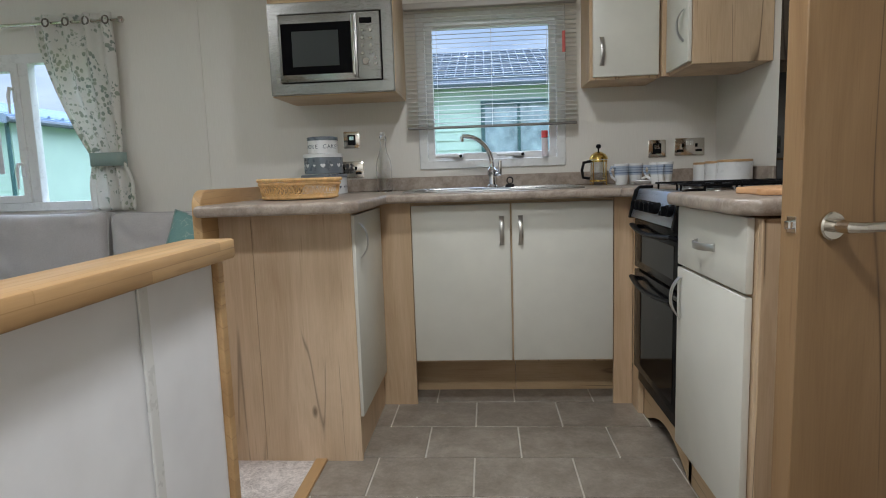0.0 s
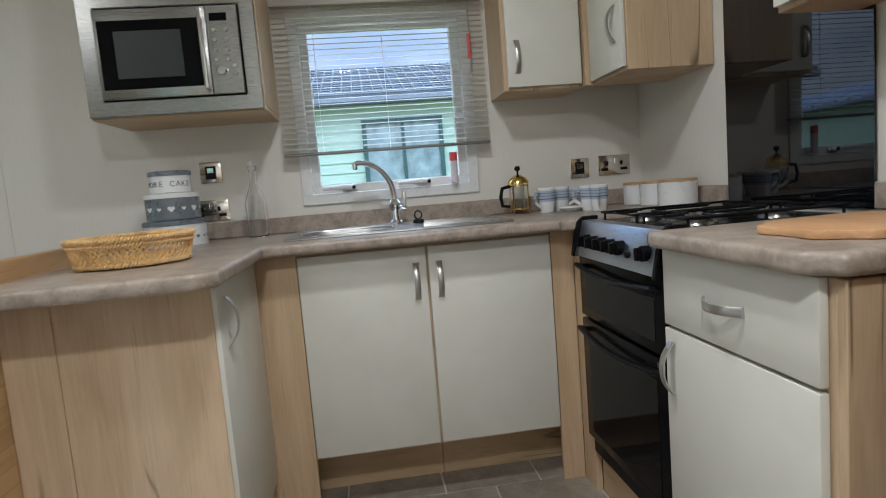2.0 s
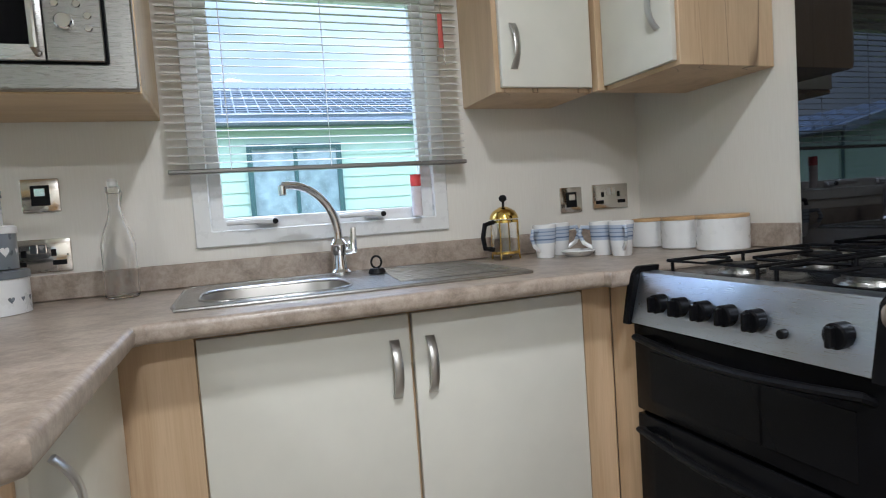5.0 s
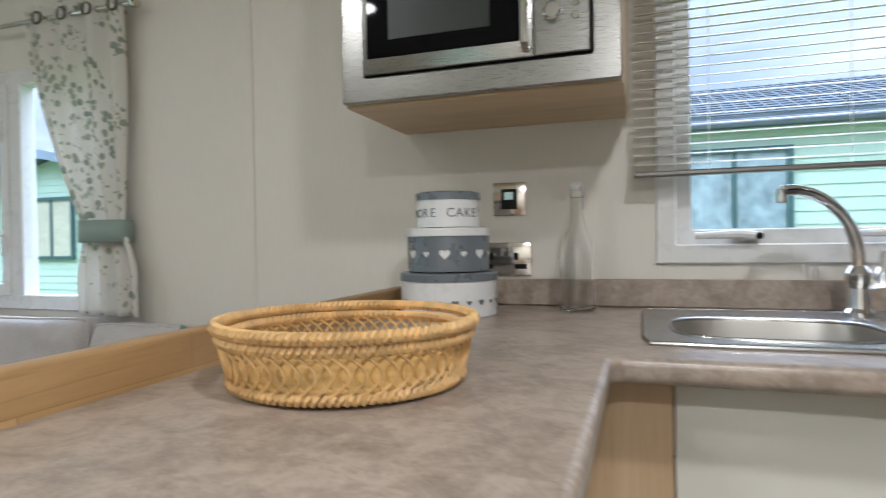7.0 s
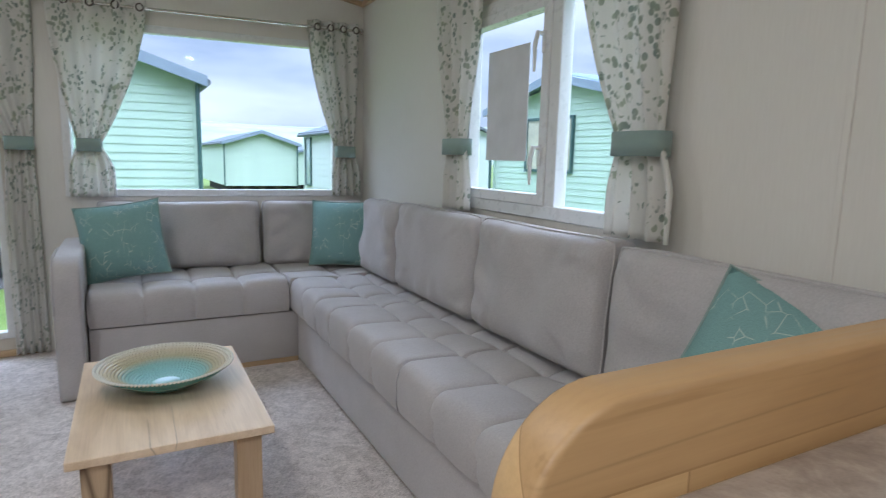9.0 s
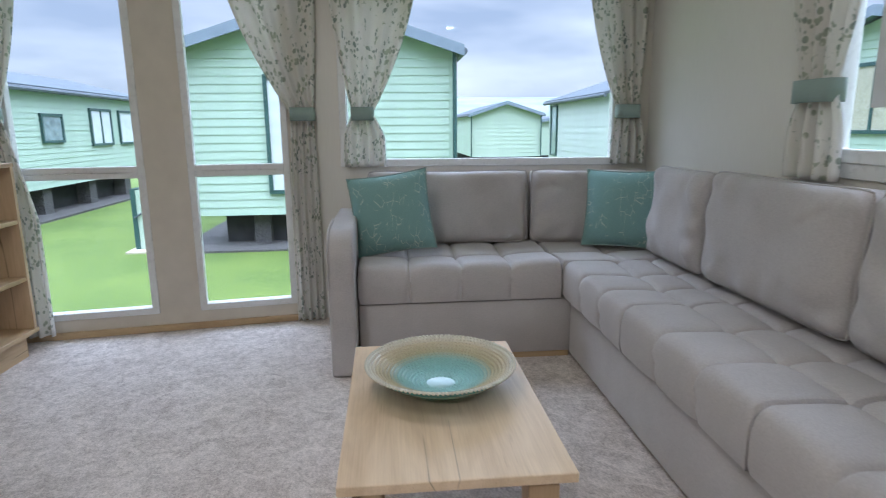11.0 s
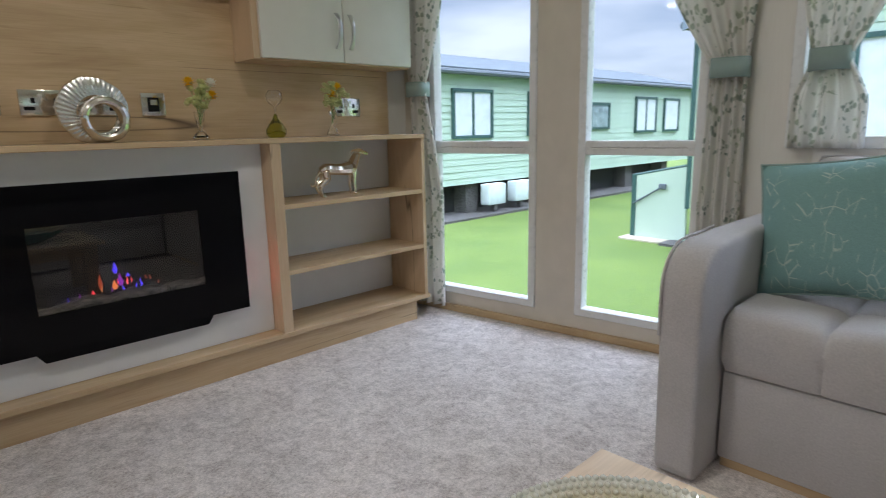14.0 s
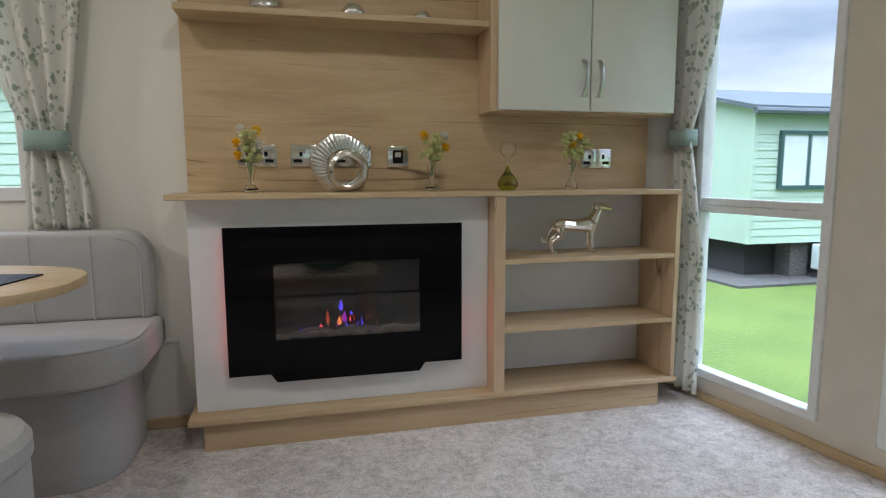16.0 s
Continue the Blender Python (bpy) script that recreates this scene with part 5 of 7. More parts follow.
pts = [(-1.56 + 0.60 * math.copysign(abs(math.cos(a)) ** 0.8, math.cos(a)), 0.66 + 0.33 * math.copysign(abs(math.sin(a)) ** 0.8, math.sin(a))) for a in [2 * math.pi * i / 48 for i in range(48)]]
part("tabletop", prism(pts, 0.705, 0.73, "z", 0.004, 2), oak_x, tb)
part("column", cyl(-1.56, 0.66, 0.02, 0.035, 0.685), steel_v, tb)
part("foot", lathe([(0, 0), (0.2, 0), (0.2, 0.008), (0.05, 0.022), (0, 0.022)], -1.56, 0.66, -0.001), steel_v, tb)
solo("placemat", prism([(-2.05, 0.58), (-1.75, 0.52), (-1.7, 0.74), (-2.0, 0.8)], 0.731, 0.734, "z"), matt_black, "dark placemat lying on the dinette table", "placemat")
st = thing("stool", (-1.93, 0.93, 0.0), "round grey upholstered stool", "stool")
part("drum", lathe([(0, -0.002), (0.185, -0.002), (0.19, 0.02), (0.19, 0.36), (0.185, 0.37), (0, 0.37)], -1.93, 0.95, 0, 36), dinette_mat, st)
part("cushion", lathe([(0, 0.371), (0.185, 0.371), (0.198, 0.385), (0.198, 0.42), (0.185, 0.44), (0.15, 0.449), (0, 0.452)], -1.93, 0.95, 0, 36), dinette_mat, st)


# ---- curtains ----
eyelet_mat = plain("dull_bronze", (0.16, 0.14, 0.12), 0.38, 1.0, vary=0.1)


def curtain(p, q, z_top, z_tie, z_bot, top, tie, bot, label, off=0.055, folds=4, band=True, seed=0):
    """A drawn-back eyelet curtain before the wall p-q; top, tie and bot are its (from, to) along it."""
    p, q = Vector((*p, 0)), Vector((*q, 0))
    d = (q - p).normalized()
    inn = Vector((-d.y, d.x, 0))
    c = thing("curtain", p + d * (sum(bot) / 2) + Vector((0, 0, z_bot)), label, "curtain", "leaf-print curtains")
    nu, nv = folds * 10, 44
    def row(z):
        if z > z_tie:
            t = (z_top - z) / (z_top - z_tie)
            k = t ** 1.7
            lo, hi = top[0] + (tie[0] - top[0]) * k, top[1] + (tie[1] - top[1]) * k
            amp = 0.022 * (1 - 0.35 * t)
        else:
            t = (z_tie - z) / max(0.01, z_tie - z_bot)
            k = min(1.0, t * 2.2) ** 0.8
            lo, hi = tie[0] + (bot[0] - tie[0]) * k, tie[1] + (bot[1] - tie[1]) * k
            amp = 0.014 + 0.006 * k
        return lo, hi, amp
    b = bmesh.new()
    rows = []
    for j in range(nv + 1):
        z = z_top + (z_bot - z_top) * j / nv
        lo, hi, amp = row(z)
        line = []
        for i in range(nu + 1):
            u = i / nu
            wob = 0.5 * noise.noise(Vector((u * 4 + seed, z * 1.6, seed)))
            s = lo + (hi - lo) * u
            nrm = off + amp * math.sin(2 * math.pi * folds * u + wob * 2.2) + 0.012 * wob
            line.append(b.verts.new(p + d * s + inn * nrm + Vector((0, 0, z + (0.006 * wob if j == nv else 0)))))
        rows.append(line)
    for r, t in zip(rows, rows[1:]):
        for i in range(nu):
            b.faces.new((r[i], r[i + 1], t[i + 1], t[i]))
    cl = part("cloth", b, curtain_mat, c, smooth=80)
    so = cl.modifiers.new("thickness", "SOLIDIFY")
    so.thickness = 0.002
    zr = z_top - 0.04
    lo, hi, amp = row(zr)
    for k in range(folds):
        cc = p + d * (lo + (hi - lo) * (k + 0.25) / folds) + inn * (off + 0.018) + Vector((0, 0, zr))
        part("eyelet", tube([cc + (d * math.cos(a) * 0.017 + Vector((0, 0, 1)) * math.sin(a) * 0.019) for a in [2 * math.pi * e / 16 for e in range(16)]], 0.0045, 6, closed=True), eyelet_mat, c, "dull bronze eyelet ring")
    if band:
        lo, hi = tie
        w2 = (hi - lo) / 2 + 0.008
        cc = p + d * ((lo + hi) / 2) + inn * off
        pts = []
        for k in range(24):
            a = 2 * math.pi * k / 24
            pts.append((cc + d * (w2 * math.copysign(abs(math.cos(a)) ** 0.6, math.cos(a))) + inn * (0.045 * math.copysign(abs(math.sin(a)) ** 0.6, math.sin(a)))))
        bb = bmesh.new()
        a = [bb.verts.new(v + Vector((0, 0, z_tie - 0.035))) for v in pts]
        e = [bb.verts.new(v + Vector((0, 0, z_tie + 0.035))) for v in pts]
        for k in range(24):
            bb.faces.new((a[k], a[(k + 1) % 24], e[(k + 1) % 24], e[k]))
        bmesh.ops.recalc_face_normals(bb, faces=bb.faces)
        tbk = part("tieback", bb, tieback_mat, c, "sage green cloth tieback")
        so = tbk.modifiers.new("thickness", "SOLIDIFY")
        so.thickness = 0.003
    return c


def pole(p, q, z, s0, s1, off=0.055):
    p, q = Vector((*p, 0)), Vector((*q, 0))
    d = (q - p).normalized()
    inn = Vector((-d.y, d.x, 0))
    a, e = p + d * s0 + inn * off + Vector((0, 0, z)), p + d * s1 + inn * off + Vector((0, 0, z))
    t = thing("curtain_pole", (a + e) / 2, "slim satin steel curtain pole with ball ends", "curtain pole", "curtain poles")
    part("rod", tube([a, e], 0.0085, 10), nickel, t)
    for v in (a, e):
        part("finial", lathe([(0, -0.018), (0.012, -0.014), (0.019, 0), (0.012, 0.014), (0, 0.018)], v.x, v.y, v.z, 16), nickel, t)
    for f in (0.06, 0.94):
        m = a.lerp(e, f)
        part("bracket", tube([m, m - inn * (off - 0.002)], 0.006, 8), nickel, t)


NB = ((XR, YB), (FRONT_B[0], YB))         # north wall, run from the east
def nx(x):
    return XR - x


curtain(*NB, 1.915, 1.165, 0.893, (nx(-1.945), nx(-2.38)), (nx(-1.955), nx(-2.125)), (nx(-1.90), nx(-2.155)), "cream leaf-print curtain tied back at the side window", seed=1)
curtain(*NB, 1.915, 1.165, 0.893, (nx(-2.93), nx(-3.33)), (nx(-3.03), nx(-3.19)), (nx(-2.985), nx(-3.25)), "cream leaf-print curtain tied back at the side window", seed=2)
pole(*NB, 1.875, nx(-1.90), nx(-3.42))
curtain(FRONT_B, APEX, 1.915, 1.14, 0.868, (0.045, 0.36), (0.075, 0.185), (0.03, 0.21), "cream leaf-print curtain tied back in the bay's corner", seed=3)
curtain(FRONT_B, APEX, 1.915, 1.14, 0.862, (lb - 0.60, lb - 0.13), (lb - 0.345, lb - 0.24), (lb - 0.41, lb - 0.19), "cream leaf-print curtain tied back beside the wide window", seed=4)
pole(FRONT_B, APEX, 1.875, 0.03, lb - 0.07)
curtain(APEX, FRONT_A, 1.985, 1.14, 0.012, (-0.06, 0.42), (-0.02, 0.095), (-0.03, 0.12), "long cream leaf-print curtain tied back at the glazed front", seed=5)
curtain(APEX, FRONT_A, 1.985, 1.14, 0.045, (la - 0.36, la - 0.02), (la - 0.20, la - 0.10), (la - 0.30, la - 0.10), "long cream leaf-print curtain beside the shelves", off=0.075, seed=6)
pole(APEX, FRONT_A, 1.945, 0.04, la - 0.03)
SB = (FRONT_A, (1.5, YF))
def sx_(x):
    return x - FRONT_A[0]


curtain(*SB, 1.915, 1.11, 0.80, (sx_(-2.02), sx_(-1.62)), (sx_(-1.925), sx_(-1.80)), (sx_(-1.985), sx_(-1.775)), "cream leaf-print curtain tied back above the dinette", seed=7)
pole(*SB, 1.875, sx_(-2.05), sx_(-0.7))

# ---- ceiling lamps ----
lamp_glow = glow("lamp_diffuser", (1.0, 0.93, 0.82), 9.0)
for x, y, watts in ((0.0, 1.85, 8.5), (-0.2, 0.6, 14), (-1.75, 1.35, 4.5), (-3.05, 1.5, 4.5)):
    z = roofline(y)
    t = thing("ceiling_light", (x, y, z - 0.03), "round white ceiling light, switched on", "ceiling light", "ceiling lights")
    part("rim", lathe([(0.085, 0.0), (0.095, 0.004), (0.095, 0.026), (0.08, 0.03), (0.078, 0.006), (0.085, 0.0)], x, y, z - 0.032, 28), white_mat, t)
    part("diffuser", cyl(x, y, z - 0.026, 0.076, 0.02), lamp_glow, t)
    la_ = bpy.data.lights.new("ceiling_lamp", "AREA")
    la_.shape, la_.size, la_.energy, la_.color = "DISK", 0.16, watts, (1.0, 0.97, 0.93)
    lo = new("ceiling_lamp", la_)
    lo.location = (x, y, z - 0.036)

# ---- outdoors ----
GZ = -0.5
b = bmesh.new()
n = 40
vs = {}
for i in range(n + 1):
    for j in range(n + 1):
        u, v = 2 * i / n - 1, 2 * j / n - 1
        x, y = math.copysign(abs(u) ** 3 * 900, u), math.copysign(abs(v) ** 3 * 900, v)
        vs[i, j] = b.verts.new((x, y, GZ + 0.05 * noise.noise(Vector((x * 0.2, y * 0.2, 0)))))
for i in range(n):
    for j in range(n):
        b.faces.new((vs[i, j], vs[i + 1, j], vs[i + 1, j + 1], vs[i, j + 1]))
solo("ground", b, grass_mat, "bright green mown lawn round the holiday homes", "ground", kind="structure", loc=(0, 0, GZ))
for nm, poly in (("gravel", [(-9.0, -0.9), (-9.0, 3.1), (-17, 3.1), (-17, -0.9)]), ("gravel_pad", [(-8.2, -4.05), (-18, -4.05), (-18, -8), (-8.2, -8)]), ("gravel_strip", [(-6, 6.6), (6, 6.6), (6, 11), (-6, 11)])):
    solo("ground_" + nm, prism(poly, GZ - 0.05, GZ + 0.035, "z"), gravel_mat, "dark gravel pad under a holiday home", "gravel", kind="structure")

board_mesh = {}


def board(parent, length, h, mat, m):
    """One lapped cladding board of that length; alike boards share a mesh."""
    key = (round(length, 3), round(h, 3), mat.name)
    if key not in board_mesh:
        me = bpy.data.meshes.new("board")
        v = [(0, -0.015, 0), (length, -0.015, 0), (0, -0.005, h), (length, -0.005, h), (0, 0, 0), (length, 0, 0), (0, 0, h), (length, 0, h)]
        me.from_pydata(v, [], [(0, 1, 3, 2), (4, 6, 7, 5), (0, 4, 5, 1), (2, 3, 7, 6), (0, 2, 6, 4), (1, 5, 7, 3)])
        me.materials.append(mat)
        board_mesh[key] = me
    ob = new("board", board_mesh[key])
    ob.parent = parent
    ob.matrix_basis = Matrix.Translation(-ORG[parent]) @ m
    return ob


def facade_window(home, m, s0, s1, z0, z1, bars=1, blind=None):
    def put(b):
        bmesh.ops.transform(b, matrix=m, verts=b.verts)
        return b
    b = bmesh.new()
    for q in ((s0 - 0.05, s1 + 0.05, z1, z1 + 0.05), (s0 - 0.05, s1 + 0.05, z0 - 0.05, z0), (s0 - 0.05, s0, z0, z1), (s1, s1 + 0.05, z0, z1)):
        box(q[0], q[1], -0.06, 0.01, q[2], q[3], 0.0, 1, b)
    for k in range(bars):
        s = s0 + (s1 - s0) * (k + 1) / (bars + 1)
        box(s - 0.02, s + 0.02, -0.055, 0.01, z0, z1, 0.0, 1, b)
    w = part("window", put(b), green_trim, home, "dark green window frame", smooth=0)
    part("pane", put(box(s0, s1, -0.035, -0.028, z0, z1, 0.0)), blind or net_mat, w, smooth=0)


net_mat = plain("net_curtain_behind_glass", (0.62, 0.66, 0.68), 0.2, vary=0.08, scale=6.0)
blind_mat = plain("beige_blind_behind_glass", (0.46, 0.43, 0.33), 0.25, vary=0.1)
# opaque pane; the shade of an unlit room is painted into its colour
dim_pane_mat = plain("pane_with_painted_room_shade", (0.24, 0.30, 0.31), 0.08, vary=0.3)
barge_mat = plain("slate_blue_bargeboard", (0.20, 0.245, 0.30), 0.5)
eave_mat = plain("dark_eave", (0.10, 0.12, 0.14), 0.6)


def holiday_home(x, y, yaw, width, length, eave, ridge, floor_z, label, mat=None, h=0.105, long_windows=(), gable_windows=(), boards="gable", tiles=False, tint_roof=None):
    """A clad holiday home. Its gable faces local -y, width along x from 0, its long sides run to +y."""
    mat = mat or clad_mat
    m = Matrix.Translation((x, y, 0)) @ Matrix.Rotation(radians(yaw), 4, "Z")
    home = thing("holiday_home", (x, y, GZ), label, "house", "clad holiday homes")
    def put(b):
        bmesh.ops.transform(b, matrix=m, verts=b.verts)
        return b
    mid = width / 2
    part("wall", put(prism([(0, floor_z), (width, floor_z), (width, eave), (mid, ridge - 0.05), (0, eave)], 0.0, length, "y")), mat, home, smooth=0)
    # solid dark block in place of the shade below the floor
    part("underside", put(box(0.3, width - 0.3, 0.35, length - 0.3, GZ - 0.02, floor_z - 0.002, 0.0)), under_shade_mat, home, "dark block standing in for the shade beneath the chassis", smooth=0)
    for k in range(3):
        part("pier", put(box(0.7 + k * (width - 1.5) / 2, 0.92 + k * (width - 1.5) / 2, 0.22, 0.42, GZ - 0.02, floor_z - 0.003, 0.0)), gravel_mat, home, "concrete block pier", smooth=0)
    rf = tint_roof or roof_mat
    for s in (-1, 1):
        e = -0.14 if s < 0 else width + 0.14
        sl = (ridge - eave) / mid
        ze = eave - 0.14 * sl
        r = part("roof", put(prism([(e, ze), (mid, ridge), (mid, ridge + 0.06), (e, ze + 0.06)], -0.22, length + 0.1, "y")), rf, home, smooth=0)
        part("gutter", put(tube([(e, -0.22, ze - 0.01), (e, length, ze - 0.01)], 0.045, 8)), eave_mat, r)
        part("bargeboard", put(prism([(e, ze - 0.07), (mid, ridge - 0.07), (mid, ridge + 0.065), (e, ze + 0.065)], -0.25, -0.221, "y")), barge_mat, r, smooth=0)
        if tiles:
            for k in range(26):
                yy = 0.3 * k
                if yy < length:
                    part("roll", put(tube([(e, yy, ze + 0.07), ((e + mid) / 2, yy, (ze + ridge) / 2 + 0.07), (mid, yy, ridge + 0.07)], 0.04, 6)), rf, r)
            for k in range(1, 6):
                f = k / 6
                part("course", put(tube([(e + (mid - e) * f, 0, ze + (ridge - ze) * f + 0.065), (e + (mid - e) * f, length, ze + (ridge - ze) * f + 0.065)], 0.03, 6)), eave_mat, r)
    for s in (0.0, width):
        part("corner_trim", put(box(s - 0.03, s + 0.03, -0.03, 0.03, floor_z, eave, 0.0)), mat, home, smooth=0)
        part("downpipe", put(tube([(s + (0.03 if s else -0.03), -0.1, eave - 0.05), (s + (0.03 if s else -0.03), -0.1, floor_z)], 0.028, 8)), green_trim, home)
    k = 0
    z = floor_z
    while z < ridge - 0.2:
        top = min(h, ridge - z)
        if "gable" in boards:
            cut = 0.0 if z + h <= eave else (z + h - eave) / (ridge - eave) * mid
            if width - 2 * cut > 0.3:
                board(home, width - 2 * cut, h, mat, m @ Matrix.Translation((cut, 0, z)))
        if z + h <= eave + 0.02:
            if "left" in boards:
                board(home, length, h, mat, m @ Matrix.Translation((0, length, z)) @ Matrix.Rotation(radians(-90), 4, "Z"))
            if "right" in boards:
                board(home, length, h, mat, m @ Matrix.Translation((width, 0, z)) @ Matrix.Rotation(radians(90), 4, "Z"))
        z += h
    for wdw in gable_windows:
        facade_window(home, m, *wdw)
    ml = m @ Matrix.Translation((0, length, 0)) @ Matrix.Rotation(radians(-90), 4, "Z")
    mr = m @ Matrix.Translation((width, 0, 0)) @ Matrix.Rotation(radians(90), 4, "Z")
    for side, *wdw in long_windows:
        facade_window(home, ml if side == "left" else mr, *wdw)
    return home


# gable straight ahead of the front window
holiday_home(-9.3, -0.64, 90, 3.41, 9.0, 2.07, 2.62, -0.05, "mint green clad holiday home, gable end, on block piers", gable_windows=[(1.04, 1.95, 0.28, 1.70, 1)], h=0.105)
def long_home(x0, x1, y, way, eave, ridge, floor_z, label, windows, mat, h, depth, tiles):
    mat = mat or clad_mat
    ln = x1 - x0
    if way > 0:       # faces -y
        return _long(Matrix.Translation((x0, y, 0)), ln, eave, ridge, floor_z, label, windows, mat, h, depth, tiles)
    return _long(Matrix.Translation((x1, y, 0)) @ Matrix.Rotation(radians(180), 4, "Z"), ln, eave, ridge, floor_z, label, windows, mat, h, depth, tiles)


def _long(m, ln, eave, ridge, floor_z, label, windows, mat, h, depth, tiles):
    """Local frame: the long wall faces -y, its run is x from 0 to ln."""
    home = thing("holiday_home", m.translation + Vector((0, 0, GZ)), label, "house", "clad holiday homes")
    def put(b):
        bmesh.ops.transform(b, matrix=m, verts=b.verts)
        return b
    part("wall", put(prism([(0, floor_z), (depth, floor_z), (depth, eave), (depth / 2, ridge - 0.05), (0, eave)], 0.0, ln, "x")), mat, home, smooth=0)
    # the shade between the piers is a solid dark block
    part("underside", put(box(0.3, ln - 0.3, 0.4, depth - 0.3, GZ - 0.02, floor_z - 0.002, 0.0)), under_shade_mat, home, "dark block standing in for the shade beneath the chassis", smooth=0)
    for k in range(5):
        s = 0.8 + k * (ln - 2.0) / 4
        part("pier", put(box(s, s + 0.3, 0.1, 0.38, GZ - 0.02, floor_z - 0.003, 0.0)), gravel_mat, home, "concrete block pier", smooth=0)
    for s in (0, 1):
        e = -0.16 if not s else depth + 0.16
        sl = (ridge - eave) / (depth / 2)
        ze = eave - 0.16 * sl
        r = part("roof", put(prism([(e, ze), (depth / 2, ridge), (depth / 2, ridge + 0.06), (e, ze + 0.06)], -0.15, ln + 0.15, "x")), roof_mat, home, smooth=0)
        part("gutter", put(tube([(-0.15, e, ze - 0.01), (ln + 0.15, e, ze - 0.01)], 0.045, 8)), eave_mat, r)
        if tiles and not s:
            for k in range(int(ln / 0.12)):
                xx = 0.05 + 0.12 * k
                part("roll", put(tube([(xx, e, ze + 0.065), (xx, depth / 2, ridge + 0.065)], 0.012, 6)), roof_mat, r)
            for k in range(14):
                f = k / 14
                part("course", put(tube([(-0.15, e + (depth / 2 - e) * f, ze + (ridge - ze) * f + 0.075), (ln + 0.15, e + (depth / 2 - e) * f, ze + (ridge - ze) * f + 0.07)], 0.010, 6)), eave_mat, r)
    for s in (0.0, ln):
        part("corner_trim", put(box(s - 0.03, s + 0.03, -0.03, 0.03, floor_z, eave, 0.0)), mat, home, smooth=0)
    z = floor_z
    while z + h <= eave + 0.05:
        board(home, ln, h, mat, m @ Matrix.Translation((0, 0, z)))
        z += h
    for w in windows:
        facade_window(home, m, *w)
    return home


# long home across the lawn; its run is measured from its far end
X0, X1 = -17.6, -8.6
long_home(X0, X1, -4.4, -1, 1.84, 2.28, 0.03, "mint green clad holiday home, long side with five windows",
          [(0.43, 1.28, 0.82, 1.50, 1), (2.34, 3.0, 0.82, 1.50, 0), (4.36, 5.0, 0.90, 1.34, 0, dim_pane_mat), (6.20, 7.08, 0.80, 1.49, 1), (7.56, 8.25, 0.80, 1.48, 0)], clad_mat, 0.105, 3.6, False)
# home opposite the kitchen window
long_home(-3.2, 5.5, 7.7, 1, 2.17, 2.85, -0.05, "green clad holiday home with a grey tiled roof opposite the kitchen", [(3.17, 4.0, 0.95, 1.86, 1, dim_pane_mat)], clad_mat, 0.115, 4.0, True)
# home beyond the side window
holiday_home(-10.75, 8.4, 0, 3.9, 8.0, 2.05, 2.50, -0.05, "mint green clad holiday home, gable end beyond the side window", gable_windows=[(1.1, 2.3, 0.98, 1.82, 2, blind_mat)], tint_roof=plain("blue_grey_roof", (0.20, 0.27, 0.40), 0.5, vary=0.1), tiles=True)
holiday_home(-12.9, 15.5, 0, 3.6, 8.0, 1.35, 1.78, -0.4, "mint green clad holiday home, farther gable beyond the side window", gable_windows=[(1.5, 2.4, 0.4, 1.05, 1)], h=0.18)
# farther homes seen from the front
holiday_home(-25.0, 5.25, 90, 2.75, 8.0, 1.58, 2.02, -0.10, "far green clad holiday home, gable end", mat=clad_mat2, h=0.16)
holiday_home(-30.0, 8.6, 90, 3.4, 8.0, 1.2, 1.55, -0.3, "far pale green holiday home, gable end", mat=clad_mat2, h=0.2)
glazed = long_home(-18.7, -14.0, 6.7, 1, 1.78, 2.35, 0.1, "off-white holiday home with glazed end doors beyond the bay", [(0.25, 0.75, 0.3, 1.6, 0, dim_pane_mat)], plain("off_white_cladding", (0.50, 0.55, 0.50), 0.55, vary=0.05, scale=2.0), 0.16, 3.6, False)
facade_window(glazed, Matrix.Translation((-14.0, 6.7, 0)) @ Matrix.Rotation(radians(90), 4, "Z"), 0.12, 1.35, 0.25, 1.62, 1, dim_pane_mat)
holiday_home(-27.0, -3.0, 90, 3.4, 8.0, 1.7, 2.1, -0.1, "far mint holiday home behind the nearer ones", h=0.2)

long_home(-4.6, 3.5, -4.6, -1, 2.1, 2.6, -0.05, "mint green clad holiday home seen behind the dinette window", [], clad_mat, 0.105, 3.6, False)
sp_ = thing("screen_panel", (-9.3, -1.05, GZ), "pale green panel with a sloping top beside the home", "fence panel")
part("sheet", prism([(-1.40, GZ), (-0.72, GZ), (-0.72, 0.44), (-1.40, 0.30)], -9.33, -9.29, "x"), clad_mat2, sp_, smooth=0)
part("post", box(-9.34, -9.28, -1.43, -1.37, GZ, 0.32, 0.0), green_trim, sp_, smooth=0)
part("top_rail", tube([(-9.31, -1.42, 0.31), (-9.31, -0.71, 0.455)], 0.02, 6), green_trim, sp_)
part("stay", tube([(-9.27, -1.40, -0.05), (-9.25, -1.02, 0.18)], 0.012, 6), eave_mat, sp_)
part("bracket", box(-9.285, -9.25, -1.06, -0.97, 0.15, 0.22, 0.005), eave_mat, sp_)
part("footing", box(-9.5, -9.1, -1.5, -0.65, GZ - 0.02, GZ + 0.03, 0.01), plain("concrete", (0.45, 0.40, 0.30), 0.9, vary=0.2), sp_)
